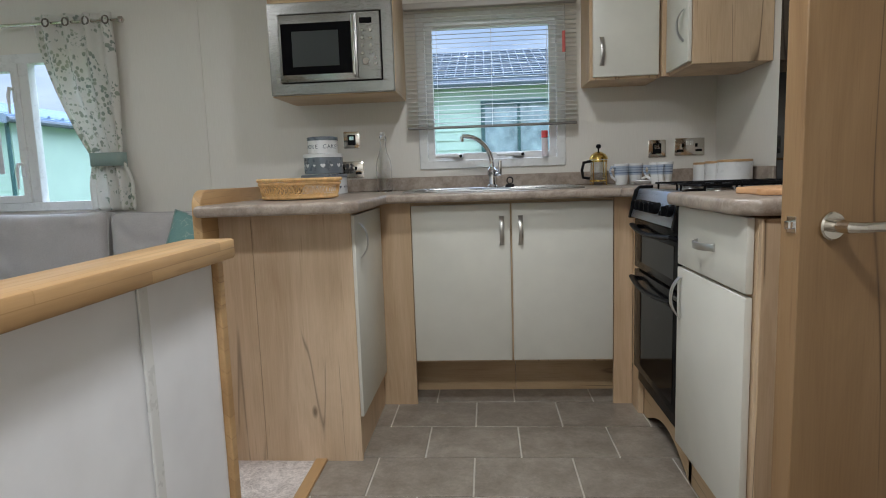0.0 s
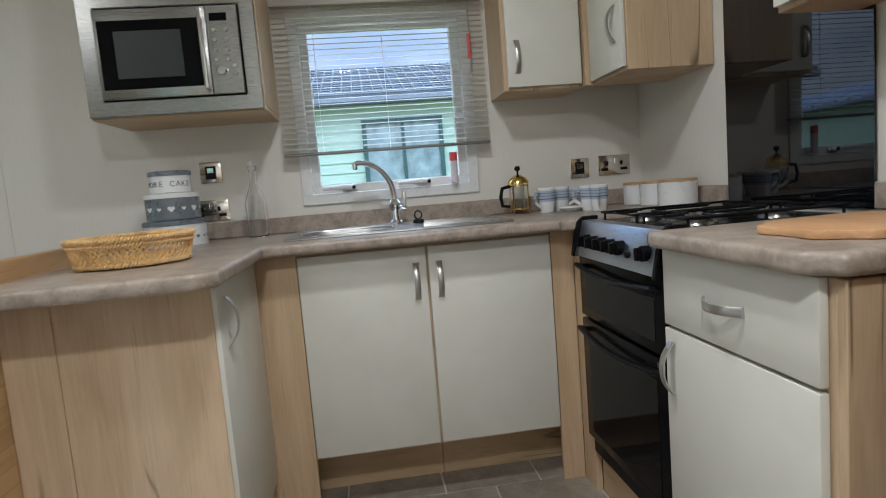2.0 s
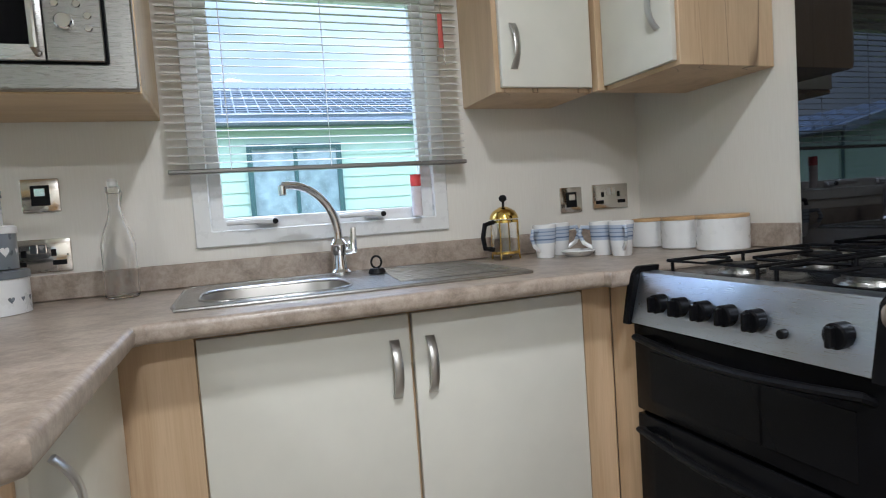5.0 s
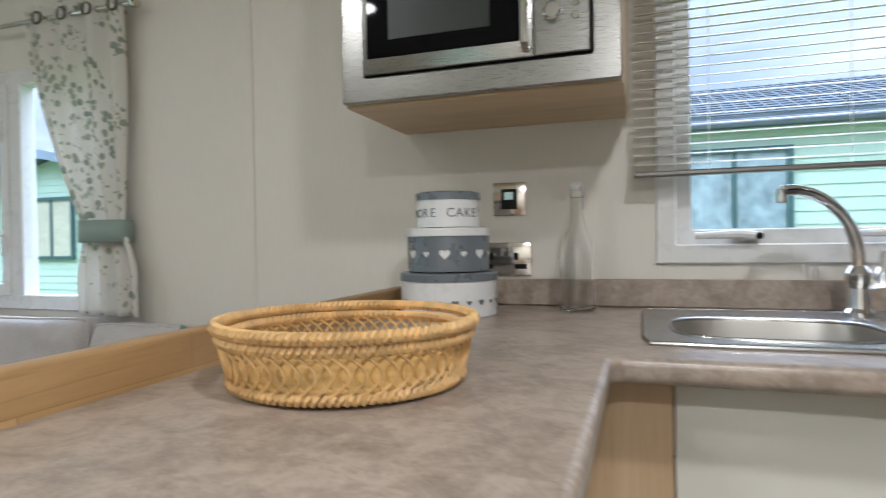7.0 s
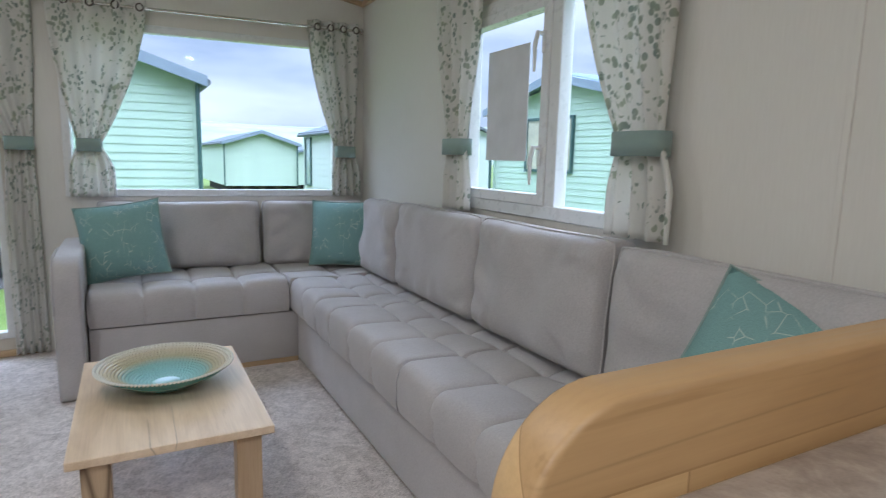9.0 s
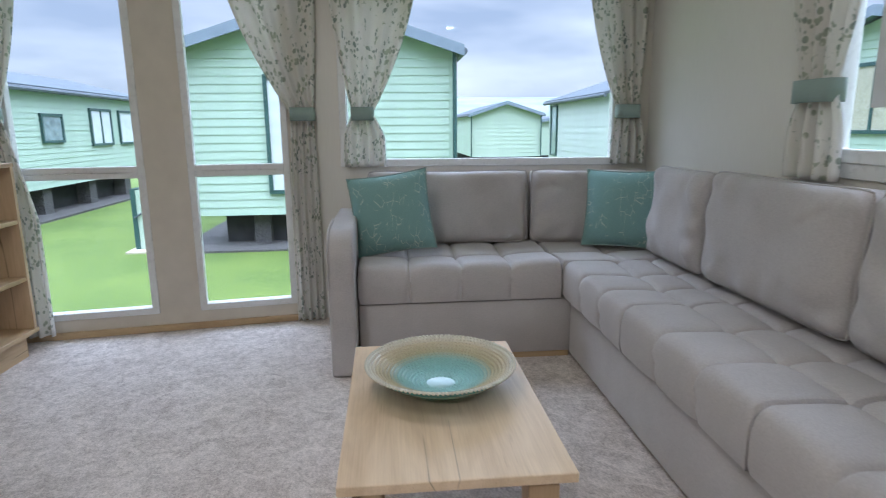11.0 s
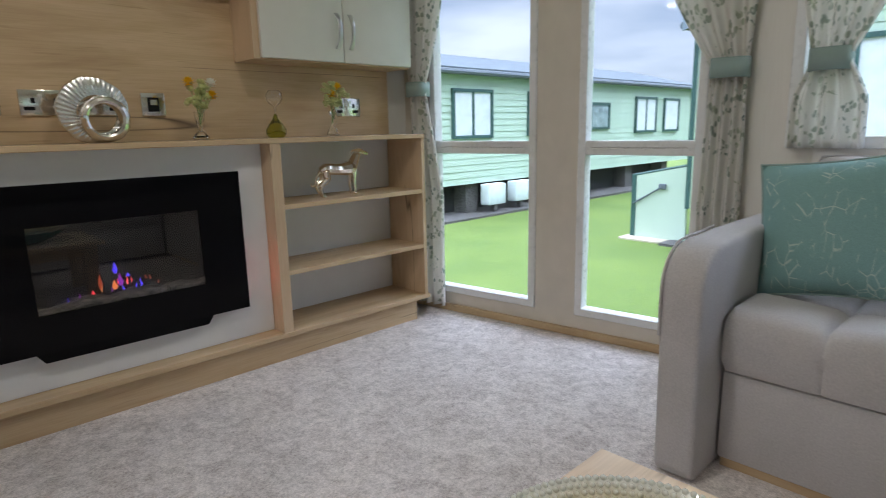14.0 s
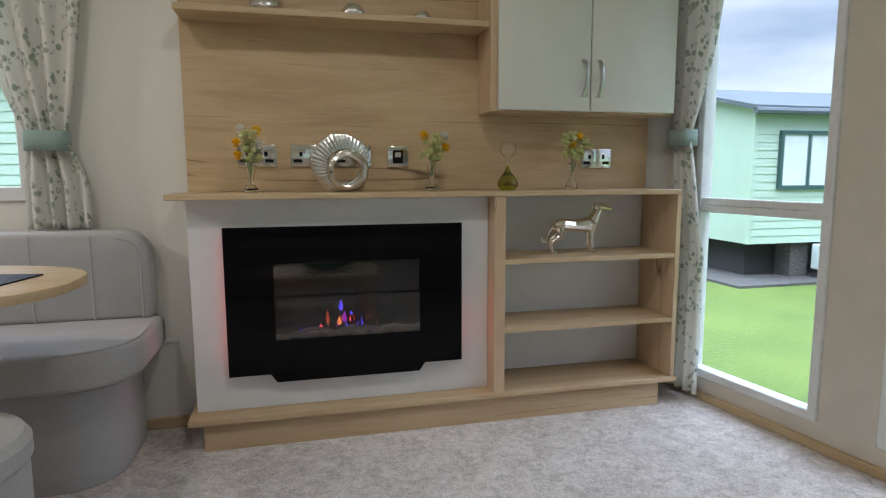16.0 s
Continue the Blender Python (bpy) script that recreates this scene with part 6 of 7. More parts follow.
for x in (-9.85, -10.55):
    ub = thing("utility_box", (x, -4.25, GZ), "pale grey gas and electric hook-up box on a post", "utility box", "hook-up boxes")
    part("case", box(x - 0.22, x + 0.22, -4.38, -4.18, -0.34, 0.01, 0.02, 2), plain("pale_plastic", (0.62, 0.70, 0.70), 0.5), ub)
    part("post", box(x - 0.04, x + 0.04, -4.3, -4.22, GZ - 0.02, -0.335, 0.0), gravel_mat, ub, smooth=0)

b = bmesh.new()
prev = None
for i in range(73):
    a = 2 * math.pi * i / 72
    h = 13 + 6 * noise.noise(Vector((math.cos(a) * 2.2, math.sin(a) * 2.2, 5.0))) + (5 if math.sin(a) > 0.05 and math.cos(a) < 0 else 0)
    row = [b.verts.new((r * math.cos(a), r * math.sin(a), z)) for r, z in ((210, GZ - 1), (260, h * 0.55), (330, h), (420, h * 0.7))]
    if prev:
        for k in range(3):
            b.faces.new((prev[k], row[k], row[k + 1], prev[k + 1]))
    prev = row
solo("backdrop_hills", b, hill_mat, "low hazy hills round the park", "hills", kind="structure", loc=(0, 0, GZ))

# ---- small things: kitchen ----
# venetian blind
vb = thing("venetian_blind", (0.0, YB - 0.06, 1.26), "half-lowered grey venetian blind at the kitchen window", "blind")
part("head_rail", box(-0.43, 0.42, YB - 0.085, YB - 0.045, 1.838, 1.868, 0.004, 2), plain("head_rail_beige", (0.40, 0.375, 0.34), 0.5, 0.1, vary=0.04), vb)
slat_mat = plain("grey_slat", (0.56, 0.535, 0.50), 0.4, 0.2, vary=0.04)
slat_me = bpy.data.meshes.new("slat")
w = 0.0125
slat_me.from_pydata([(-0.425, -w, -0.0035), (0.415, -w, -0.0035), (-0.425, -w * 0.3, 0.0010), (0.415, -w * 0.3, 0.0010), (-0.425, w * 0.4, 0.0022), (0.415, w * 0.4, 0.0022), (-0.425, w, 0.0012), (0.415, w, 0.0012)], [], [(0, 1, 3, 2), (2, 3, 5, 4), (4, 5, 7, 6)])
slat_me.materials.append(slat_mat)
for i in range(26):
    s = new("slat", slat_me)
    s.parent = vb
    s.location = Vector((0, YB - 0.065, 1.822 - i * 0.0215)) - ORG[vb]
part("bottom_rail", box(-0.428, 0.418, YB - 0.08, YB - 0.05, 1.256, 1.268, 0.003), plain("rail_grey", (0.22, 0.21, 0.20), 0.35, 0.6), vb)
for x in (-0.27, 0.0, 0.27):
    part("ladder_cord", tube([(x, YB - 0.079, 1.84), (x, YB - 0.079, 1.262)], 0.0012, 5), white_mat, vb)
part("tilt_wand", tube([(0.355, YB - 0.092, 1.83), (0.36, YB - 0.094, 1.55)], 0.0025, 6), glass_mat, vb)
part("tag", box(0.345, 0.36, YB - 0.0935, YB - 0.0925, 1.60, 1.70, 0.0), plain("red_tag", (0.55, 0.10, 0.08), 0.5), vb, "small red-edged tag")
for x, s in ((-0.185, 1), (0.13, 1)):
    h = part("window_handle", box(x - 0.03, x + 0.03, YB - 0.008, YB + 0.01, 1.108, 1.128, 0.004), white_mat, w1)
    part("lever", tube([(x + 0.02, YB - 0.012, 1.118), (x + 0.02, YB - 0.03, 1.118), (x - 0.02, YB - 0.038, 1.122), (x - 0.11, YB - 0.03, 1.12)], [0.010, 0.010, 0.011, 0.007], 8), white_mat, h)
    part("lock", cyl(x + 0.02, YB - 0.045, 1.118, 0.008, 0.01, "y", 12), matt_black, h)
for z in (1.51, 1.11):
    h = part("window_handle", box(XM - 0.064, XM - 0.046, YB - 0.026, YB - 0.016, z - 0.02, z + 0.06, 0.003), white_mat, w2)
    part("lever", tube([(XM - 0.055, YB - 0.028, z + 0.045), (XM - 0.055, YB - 0.05, z + 0.05), (XM - 0.062, YB - 0.055, z + 0.01), (XM - 0.066, YB - 0.052, z - 0.085)], [0.008, 0.009, 0.009, 0.005], 8), white_mat, h)
solo("paper_notice", box(-2.99, -2.70, YB + 0.0235, YB + 0.0255, 1.11, 1.555, 0.0), plain("grey_paper", (0.62, 0.62, 0.62), 0.7), "plain grey paper notice taped inside the side window", "notice")
bt = thing("fire_alarm_tube", (0.262, YB - 0.008, 1.105), "small pale tube with a red cap on the window frame", "bottle")
part("tube", lathe([(0, 0), (0.016, 0), (0.016, 0.09), (0, 0.09)], 0.262, YB - 0.028, 1.105, 18), plain("pale_plastic_tube", (0.66, 0.60, 0.62), 0.3), bt)
part("cap", lathe([(0, 0), (0.0165, 0), (0.0165, 0.035), (0, 0.035)], 0.262, YB - 0.028, 1.196, 18), plain("red_cap", (0.62, 0.06, 0.06), 0.35), bt, "red cap")


def socket(x, z, y, way, gangs, label):
    """A steel wall plate; gangs 2: double socket, 1: switch. way: the room's side of the wall."""
    w = 0.146 if gangs == 2 else 0.086
    s = thing("wall_socket" if gangs == 2 else "wall_switch", (x, y, z), label, "socket" if gangs == 2 else "switch", "steel wall plates")
    part("plate", box(x - w / 2, x + w / 2, min(y, y + way * 0.008), max(y, y + way * 0.008), z - 0.043, z + 0.043, 0.003, 2), nickel, s)
    f = y + way * 0.008
    def on(x0, x1, z0, z1, d):
        return box(x0, x1, min(f - way * 0.001, f + way * d), max(f - way * 0.001, f + way * d), z0, z1, 0.0008)
    if gangs == 2:
        for c in (-0.045, 0.045):
            for dx, dz, w2, h2 in ((0.012 if c < 0 else -0.012, 0.007, 0.006, 0.009), (0.0, -0.019, 0.016, 0.006)):
                part("slot", on(x + c + dx - w2, x + c + dx + w2, z + dz - h2, z + dz + h2, 0.0012), matt_black, s)
            part("screw", on(x + c * 1.42 - 0.002, x + c * 1.42 + 0.002, z - 0.002, z + 0.002, 0.0012), steel, s)
            part("rocker", on(x + c * 0.22 - 0.0075, x + c * 0.22 + 0.0075, z + 0.006, z + 0.030, 0.005), chrome, s)
    else:
        part("insert", on(x - 0.021, x + 0.021, z - 0.026, z + 0.026, 0.0012), matt_black, s)
        part("rocker", on(x - 0.012, x + 0.012, z - 0.002, z + 0.018, 0.006), nickel, s)


socket(-0.735, 1.222, YB - 0.0005, -1, 1, "steel switch plate above the worktop")
socket(-0.752, 1.068, YB - 0.0005, -1, 2, "steel double socket behind the cake tins")
socket(0.825, 1.122, YB - 0.0005, -1, 1, "steel switch plate beside a double socket")
socket(0.985, 1.126, YB - 0.0005, -1, 2, "steel double socket above the worktop")
PY = YF + 0.0180
socket(-2.56, 1.062, PY, 1, 2, "steel double socket on the oak panel")
socket(-2.757, 1.062, PY, 1, 2, "steel double socket on the oak panel")
socket(-2.925, 1.062, PY, 1, 2, "steel double socket behind the ornament")
socket(-3.106, 1.06, PY, 1, 1, "steel aerial plate on the oak panel")
socket(-3.99, 1.056, PY, 1, 2, "steel double socket near the wall cabinet")

# cake tins
tin_grey = plain("grey_tin", (0.17, 0.19, 0.215), 0.3, 0.2, vary=0.06)
tin_white = plain("white_tin", (0.74, 0.74, 0.735), 0.3, vary=0.03)
TX, TY = -0.835, 3.10


def heart(x, y, z, r, ang, size, mat, parent):
    """A small heart raised on a tin's side."""
    b = bmesh.new()
    pts = []
    for k in range(18):
        t = 2 * math.pi * k / 18
        pts.append((16 * math.sin(t) ** 3 / 17, (13 * math.cos(t) - 5 * math.cos(2 * t) - 2 * math.cos(3 * t) - math.cos(4 * t)) / 17))
    vs = []
    for u, v in pts:
        a = ang + u * size / r
        vs.append(b.verts.new((x + (r + 0.0008) * math.cos(a), y + (r + 0.0008) * math.sin(a), z + v * size)))
    b.faces.new(vs)
    bmesh.ops.recalc_face_normals(b, faces=b.faces)
    part("heart", b, mat, parent, smooth=0)


for r, z0, h, body, lid, name in ((0.110, WT + 0.001, 0.078, tin_white, tin_grey, "large round white cake tin with a slate lid and grey hearts"), (0.094, WT + 0.100, 0.078, tin_grey, tin_white, "round slate grey cake tin with a white lid and hearts"), (0.072, WT + 0.198, 0.061, tin_white, tin_grey, "small round white lettered cake tin with a slate lid")):
    t = thing("cake_tin", (TX, TY, z0), name, "cake tin", "stacked cake tins")
    part("body", lathe([(0, 0), (r, 0), (r, h), (0, h)], TX, TY, z0, 44), body, t)
    part("lid", lathe([(0, 0), (r + 0.0025, 0), (r + 0.003, 0.015), (r - 0.002, 0.018), (0, 0.0185)], TX, TY, z0 + h, 44), lid, t)
    n = 22 if body is tin_white else 14
    if r > 0.08:
        for k in range(n):
            heart(TX, TY, z0 + h * (0.42 if body is tin_white else 0.5), r, 2 * math.pi * k / n, (0.0065 if k % 2 else 0.0085) if body is tin_white else (0.013 if k % 2 else 0.008), tin_grey if body is tin_white else tin_white, t)
    else:
        for k, chx in enumerate("MORE CAKE "):
            for rep in (0, 1):
                if chx == " ":
                    continue
                a = radians(-93 + 16 * (k - 3.4)) + rep * math.pi
                cu = bpy.data.curves.new("letter", "FONT")
                cu.body, cu.size, cu.align_x, cu.extrude = chx, 0.028, "CENTER", 0.0004
                tmp = bpy.data.objects.new("tmp", cu)
                me = bpy.data.meshes.new_from_object(tmp)
                bpy.data.objects.remove(tmp)
                me.materials.append(tin_grey)
                lt = new("letter", me)
                lt.parent = t
                lt.matrix_basis = Matrix.Translation((r * 1.004 * math.cos(a), r * 1.004 * math.sin(a), 0.022)) @ Matrix.Rotation(a + math.pi / 2, 4, "Z") @ Matrix.Rotation(radians(90), 4, "X")

# glass bottle with a swing stopper
gb = thing("glass_bottle", (-0.555, 3.205, WT), "tall clear glass bottle with a swing stopper, empty", "bottle")
part("body", lathe([(0, 0.0), (0.036, 0.0), (0.040, 0.006), (0.040, 0.13), (0.034, 0.16), (0.020, 0.195), (0.0145, 0.22), (0.0145, 0.262), (0.017, 0.265), (0.017, 0.278), (0.012, 0.279), (0.012, 0.22), (0.018, 0.192), (0.0315, 0.158), (0.0375, 0.13), (0.0375, 0.008), (0, 0.006)], -0.555, 3.205, WT + 0.001, 28), glass_mat, gb)
part("stopper", lathe([(0, 0.279), (0.012, 0.279), (0.014, 0.29), (0.008, 0.298), (0, 0.299)], -0.555, 3.205, WT + 0.001, 18), white_mat, gb)
part("wire", tube([(-0.541, 3.205, WT + 0.235), (-0.535, 3.2, WT + 0.262), (-0.545, 3.203, WT + 0.292)], 0.0013, 5), steel, gb)

# rattan basket
cane = plain("pale_cane", (0.66, 0.42, 0.18), 0.5, vary=0.28, scale=30.0)
cane2 = plain("honey_cane", (0.60, 0.36, 0.12), 0.5, vary=0.25, scale=30.0)
BX, BY = -0.755, 2.455
bk = thing("basket", (BX, BY, WT), "round honey-coloured woven rattan basket on the worktop", "basket")
RT, RB, BH = 0.152, 0.134, 0.073


def basket_r(z):
    return RB + (RT - RB) * (z / BH) ** 0.75


part("base", lathe([(0, 0.004), (RB - 0.004, 0.004), (RB - 0.002, 0.009), (0, 0.009)], BX, BY, WT, 44), cane2, bk)
rnd = random.Random(2)
def braid(z, r, strands, rad, turns, name):
    b = bmesh.new()
    for s in range(strands):
        pts = []
        for i in range(turns * 6):
            a = 2 * math.pi * i / (turns * 6)
            ph = 2 * math.pi * (i / 6.0) + 2 * math.pi * s / strands
            pts.append((BX + (r + rad * 0.9 * math.cos(ph)) * math.cos(a), BY + (r + rad * 0.9 * math.cos(ph)) * math.sin(a), WT + z + rad * 1.0 * math.sin(ph)))
        tube(pts, rad * 0.75, 5, b, closed=True)
    part(name, b, cane, bk)


braid(0.010, RB + 0.004, 2, 0.0044, 52, "base_braid")
braid(0.074, RT + 0.002, 2, 0.0046, 60, "rim_braid")
braid(0.060, basket_r(0.060), 2, 0.0044, 60, "rim_braid")
b = bmesh.new()
b2 = bmesh.new()
for k in range(56):
    a0 = 2 * math.pi * k / 56
    for way, tgt in ((1, b), (-1, b2)):
        pts = []
        for i in range(9):
            z = 0.012 + (0.058 - 0.012) * i / 8
            a = a0 + way * 0.15 * math.sin(math.pi * i / 8)
            r = basket_r(z) + 0.0018 * way
            pts.append((BX + r * math.cos(a), BY + r * math.sin(a), WT + z))
        tube(pts, 0.0018, 5, tgt)
part("lattice", b, cane, bk, "looped cane openwork")
part("lattice", b2, cane2, bk, "looped cane openwork")

# cafetiere, mugs, caddies, board
gold = plain("polished_brass", (0.80, 0.56, 0.16), 0.15, 1.0, vary=0.05)
CFX, CFY = 0.515, 3.20
cf = thing("cafetiere", (CFX, CFY, WT), "glass coffee press with a brass frame, lid and black handle", "coffee press")
part("jug", lathe([(0, 0.012), (0.040, 0.012), (0.041, 0.016), (0.041, 0.125), (0.0395, 0.125), (0.0395, 0.018), (0, 0.015)], CFX, CFY, WT, 28), glass_mat, cf)
part("plunger_disc", cyl(CFX, CFY, WT + 0.02, 0.038, 0.006), steel, cf)
for z in (0.022, 0.118):
    part("band", lathe([(0.0415, -0.004), (0.0432, -0.004), (0.0432, 0.004), (0.0415, 0.004), (0.0415, -0.004)], CFX, CFY, WT + z, 28), gold, cf)
for k in range(4):
    a = radians(45 + 90 * k)
    part("leg", tube([(CFX + 0.0435 * math.cos(a), CFY + 0.0435 * math.sin(a), WT + 0.122), (CFX + 0.0435 * math.cos(a), CFY + 0.0435 * math.sin(a), WT + 0.02), (CFX + 0.046 * math.cos(a), CFY + 0.046 * math.sin(a), WT + 0.001)], 0.003, 6), gold, cf)
ld = part("lid", lathe([(0, 0.165), (0.012, 0.163), (0.034, 0.150), (0.043, 0.137), (0.045, 0.126), (0.040, 0.1255), (0, 0.1255)], CFX, CFY, WT, 28), gold, cf, "domed brass lid")
part("knob", lathe([(0, 0.17), (0.004, 0.164), (0.004, 0.178), (0.012, 0.184), (0.0125, 0.192), (0.008, 0.199), (0, 0.20)], CFX, CFY, WT, 18), matt_black, ld)
part("handle", tube([(CFX - 0.042, CFY - 0.01, WT + 0.118), (CFX - 0.075, CFY - 0.02, WT + 0.112), (CFX - 0.084, CFY - 0.022, WT + 0.075), (CFX - 0.078, CFY - 0.02, WT + 0.04), (CFX - 0.046, CFY - 0.012, WT + 0.034)], 0.0075, 8), matt_black, cf)


def make_mug_mat():
    m, n, l, b = shader("striped_glaze", 0.15)
    tc = n.new("ShaderNodeTexCoord")
    sp = n.new("ShaderNodeSeparateXYZ")
    l.new(tc.outputs["Object"], sp.inputs["Vector"])
    mr = n.new("ShaderNodeMapRange")
    mr.inputs["From Min"].default_value, mr.inputs["From Max"].default_value = 0.0, 0.1
    l.new(sp.outputs["Z"], mr.inputs["Value"])
    wh, bl = (0.75, 0.75, 0.74), (0.13, 0.17, 0.27)
    pale = (0.40, 0.46, 0.56)
    st = [(0.0, wh), (0.44, wh), (0.46, pale), (0.53, pale), (0.55, bl), (0.57, bl), (0.59, pale), (0.66, pale), (0.68, bl), (0.70, pale), (0.77, pale), (0.79, bl), (0.81, pale), (0.88, pale), (0.90, wh)]
    l.new(ramp(n, l, mr.outputs["Result"], *st), b.inputs["Base Color"])
    return m


mug_mat = make_mug_mat()
def mug(x, y, ang, r=0.036, label="white tapered mug with blue-grey stripes"):
    g = thing("mug", (x, y, WT + 0.0005), label, "mug", "striped mugs")
    part("cup", lathe([(0, 0.004), (r * 0.72, 0.0), (r * 0.76, 0.004), (r * 0.9, 0.055), (r, 0.098), (r - 0.003, 0.1), (r - 0.005, 0.097), (r * 0.78, 0.03), (r * 0.65, 0.01), (0, 0.009)], x, y, WT + 0.0005, 28), mug_mat, g)
    a = radians(ang)
    d = Vector((math.cos(a), math.sin(a), 0))
    c = Vector((x, y, WT))
    part("handle", tube([c + d * (r * 0.93) + Vector((0, 0, 0.083)), c + d * (r + 0.022) + Vector((0, 0, 0.086)), c + d * (r + 0.030) + Vector((0, 0, 0.065)), c + d * (r + 0.018) + Vector((0, 0, 0.038)), c + d * (r * 0.78) + Vector((0, 0, 0.022))], 0.0048, 8, flat=1.4), mug_mat, g)


mug(0.607, 3.115, 205)
mug(0.685, 3.165, 345)
mug(0.762, 2.950, 245)
mug(0.752, 3.030, 140)
solo("saucer", lathe([(0, 0.004), (0.03, 0.0), (0.045, 0.010), (0.052, 0.016), (0.050, 0.019), (0.03, 0.008), (0, 0.008)], 0.690, 3.065, WT + 0.0005, 28), tin_white, "small white dish between the mugs", "dish")
lidwood = plain("bamboo_lid", (0.50, 0.32, 0.16), 0.5, vary=0.15, scale=40)
for x, y, r, h in ((1.005, 3.125, 0.058, 0.082), (1.012, 2.985, 0.062, 0.085), (1.018, 2.835, 0.07, 0.088)):
    cd = thing("caddy", (x, y, WT), "white ceramic storage pot with a flat bamboo lid", "storage pot", "storage pots")
    part("pot", lathe([(0, 0), (r - 0.004, 0), (r, 0.004), (r, h), (r - 0.004, h + 0.001), (0, h + 0.001)], x, y, WT + 0.0005, 40), tin_white, cd)
    part("lid", lathe([(0, 0), (r - 0.001, 0), (r, 0.003), (r, 0.008), (r - 0.002, 0.010), (0, 0.010)], x, y, WT + h + 0.0017, 40), lidwood, cd)
pts = []
for k in range(72):
    a = 2 * math.pi * k / 72
    r = 1 + 0.035 * math.cos(9 * a)
    pts.append((0.805 + 0.195 * r * math.copysign(abs(math.cos(a)) ** 0.7, math.cos(a)), 1.752 + 0.145 * r * math.copysign(abs(math.sin(a)) ** 0.7, math.sin(a))))
solo("chopping_board", prism(pts, WT + 0.001, WT + 0.017, "z", 0.003, 2), oak("board_wood", "y", (1.15, 0.9, 0.75), 0.0), "scallop-edged pale wooden chopping board on the worktop", "chopping board")

# ---- small things: fire surround ----
MZ = 0.9255
def petal(name, color):
    m, n, l, b = shader(name, 0.6, 0, color)
    l.new(ramp(n, l, noise_tex(n, l, coords(n, l), 60.0, 2), (0.3, tuple(c * 0.85 for c in color)), (0.7, color)), b.inputs["Base Color"])
    t, x = n.new("ShaderNodeBsdfTranslucent"), n.new("ShaderNodeMixShader")
    t.inputs["Color"].default_value, x.inputs["Fac"].default_value = (*color, 1), 0.5
    l.new(b.outputs["BSDF"], x.inputs[1]), l.new(t.outputs["BSDF"], x.inputs[2])
    l.new(x.outputs["Shader"], n["Material Output"].inputs["Surface"])
    return m


petal_y, petal_w, petal_g = petal("yellow_petal", (0.95, 0.62, 0.02)), petal("cream_petal", (0.93, 0.91, 0.84)), petal("pale_green_floret", (0.84, 0.86, 0.52))
stem_mat = plain("green_stem", (0.22, 0.32, 0.10), 0.6)


def bloom(parent, c, r, mat, name, rr):
    b = bmesh.new()
    for ring, (n, tilt, ln) in enumerate(((7, -0.6, 0.85), (8, -0.05, 1.0), (8, 0.45, 1.0), (7, 0.9, 0.95), (4, 1.3, 0.9))):
        for k in range(n):
            a = 2 * math.pi * (k + 0.5 * ring) / n + rr.uniform(-0.2, 0.2)
            d = Vector((math.cos(a) * math.cos(tilt), math.sin(a) * math.cos(tilt), math.sin(tilt)))
            s = Vector((-math.sin(a), math.cos(a), 0))
            p0, p1, p2 = Vector(c), Vector(c) + d * r * ln * 0.6, Vector(c) + d * r * ln + Vector((0, 0, 0.1 * r))
            vs = [b.verts.new(v) for v in (p0, p1 - s * r * 0.34, p2 - s * r * 0.12, p2 + s * r * 0.12, p1 + s * r * 0.34)]
            b.faces.new(vs)
    return part(name, b, mat, parent)


def posy(x, y, seed, vase, label):
    rr = random.Random(seed)
    t = thing("flower_vase", (x, y, MZ), label, "vase", "flower vases")
    if vase < 2:
        prof = [(0, 0.004), (0.024, 0.002), (0.030, 0.006), (0.026, 0.016), (0.012, 0.030), (0.009, 0.045), (0.013, 0.060), (0.017, 0.085), (0.019, 0.105), (0.0175, 0.105), (0.0155, 0.085), (0.0105, 0.058), (0.006, 0.045), (0.006, 0.03), (0.018, 0.014), (0, 0.012)]
        part("glass", lathe(prof, x, y, MZ, 24), glass_mat, t)
    else:
        part("glass", tube([(x + 0.0, y, MZ + 0.003), (x, y, MZ + 0.012), (x - 0.004, y, MZ + 0.04), (x - 0.018, y, MZ + 0.075), (x + 0.002, y, MZ + 0.11)], [0.028, 0.026, 0.013, 0.012, 0.016], 16), glass_mat, t)
    lean = -0.014 if vase else 0.0
    # upright spread of stems: along the shelf, height, flower
    heads = (((0.020, 0.222, "w"), (-0.018, 0.216, "y"), (0.030, 0.172, "y"), (-0.022, 0.168, "w"), (0.028, 0.128, "y"), (0.0, 0.192, "g"), (-0.002, 0.158, "g"), (-0.010, 0.126, "g")),
             ((0.030, 0.205, "y"), (-0.026, 0.204, "w"), (-0.030, 0.160, "y"), (0.012, 0.190, "g"), (0.000, 0.172, "g"), (0.020, 0.140, "g"), (-0.006, 0.136, "g")),
             ((-0.014, 0.208, "y"), (0.012, 0.178, "y"), (0.022, 0.203, "g"), (-0.026, 0.182, "g"), (0.014, 0.150, "g"), (-0.002, 0.142, "g")))[vase]
    for dx, h, kind in heads:
        top = Vector((x + lean + dx * 1.45, y + rr.uniform(-0.014, 0.014), MZ + h))
        part("stem", tube([(x, y, MZ + 0.05), (x + lean * 0.5 + 0.3 * dx, y, MZ + 0.10), top], 0.0012, 5), stem_mat, t)
        if kind == "g":
            for q in range(14):
                o = Vector((rr.uniform(-0.026, 0.026), rr.uniform(-0.018, 0.018), rr.uniform(-0.022, 0.020)))
                bloom(t, top + o, 0.0135, petal_g, "floret", rr)
        else:
            bloom(t, top, 0.0235, petal_w if kind == "w" else petal_y, "blossom", rr)


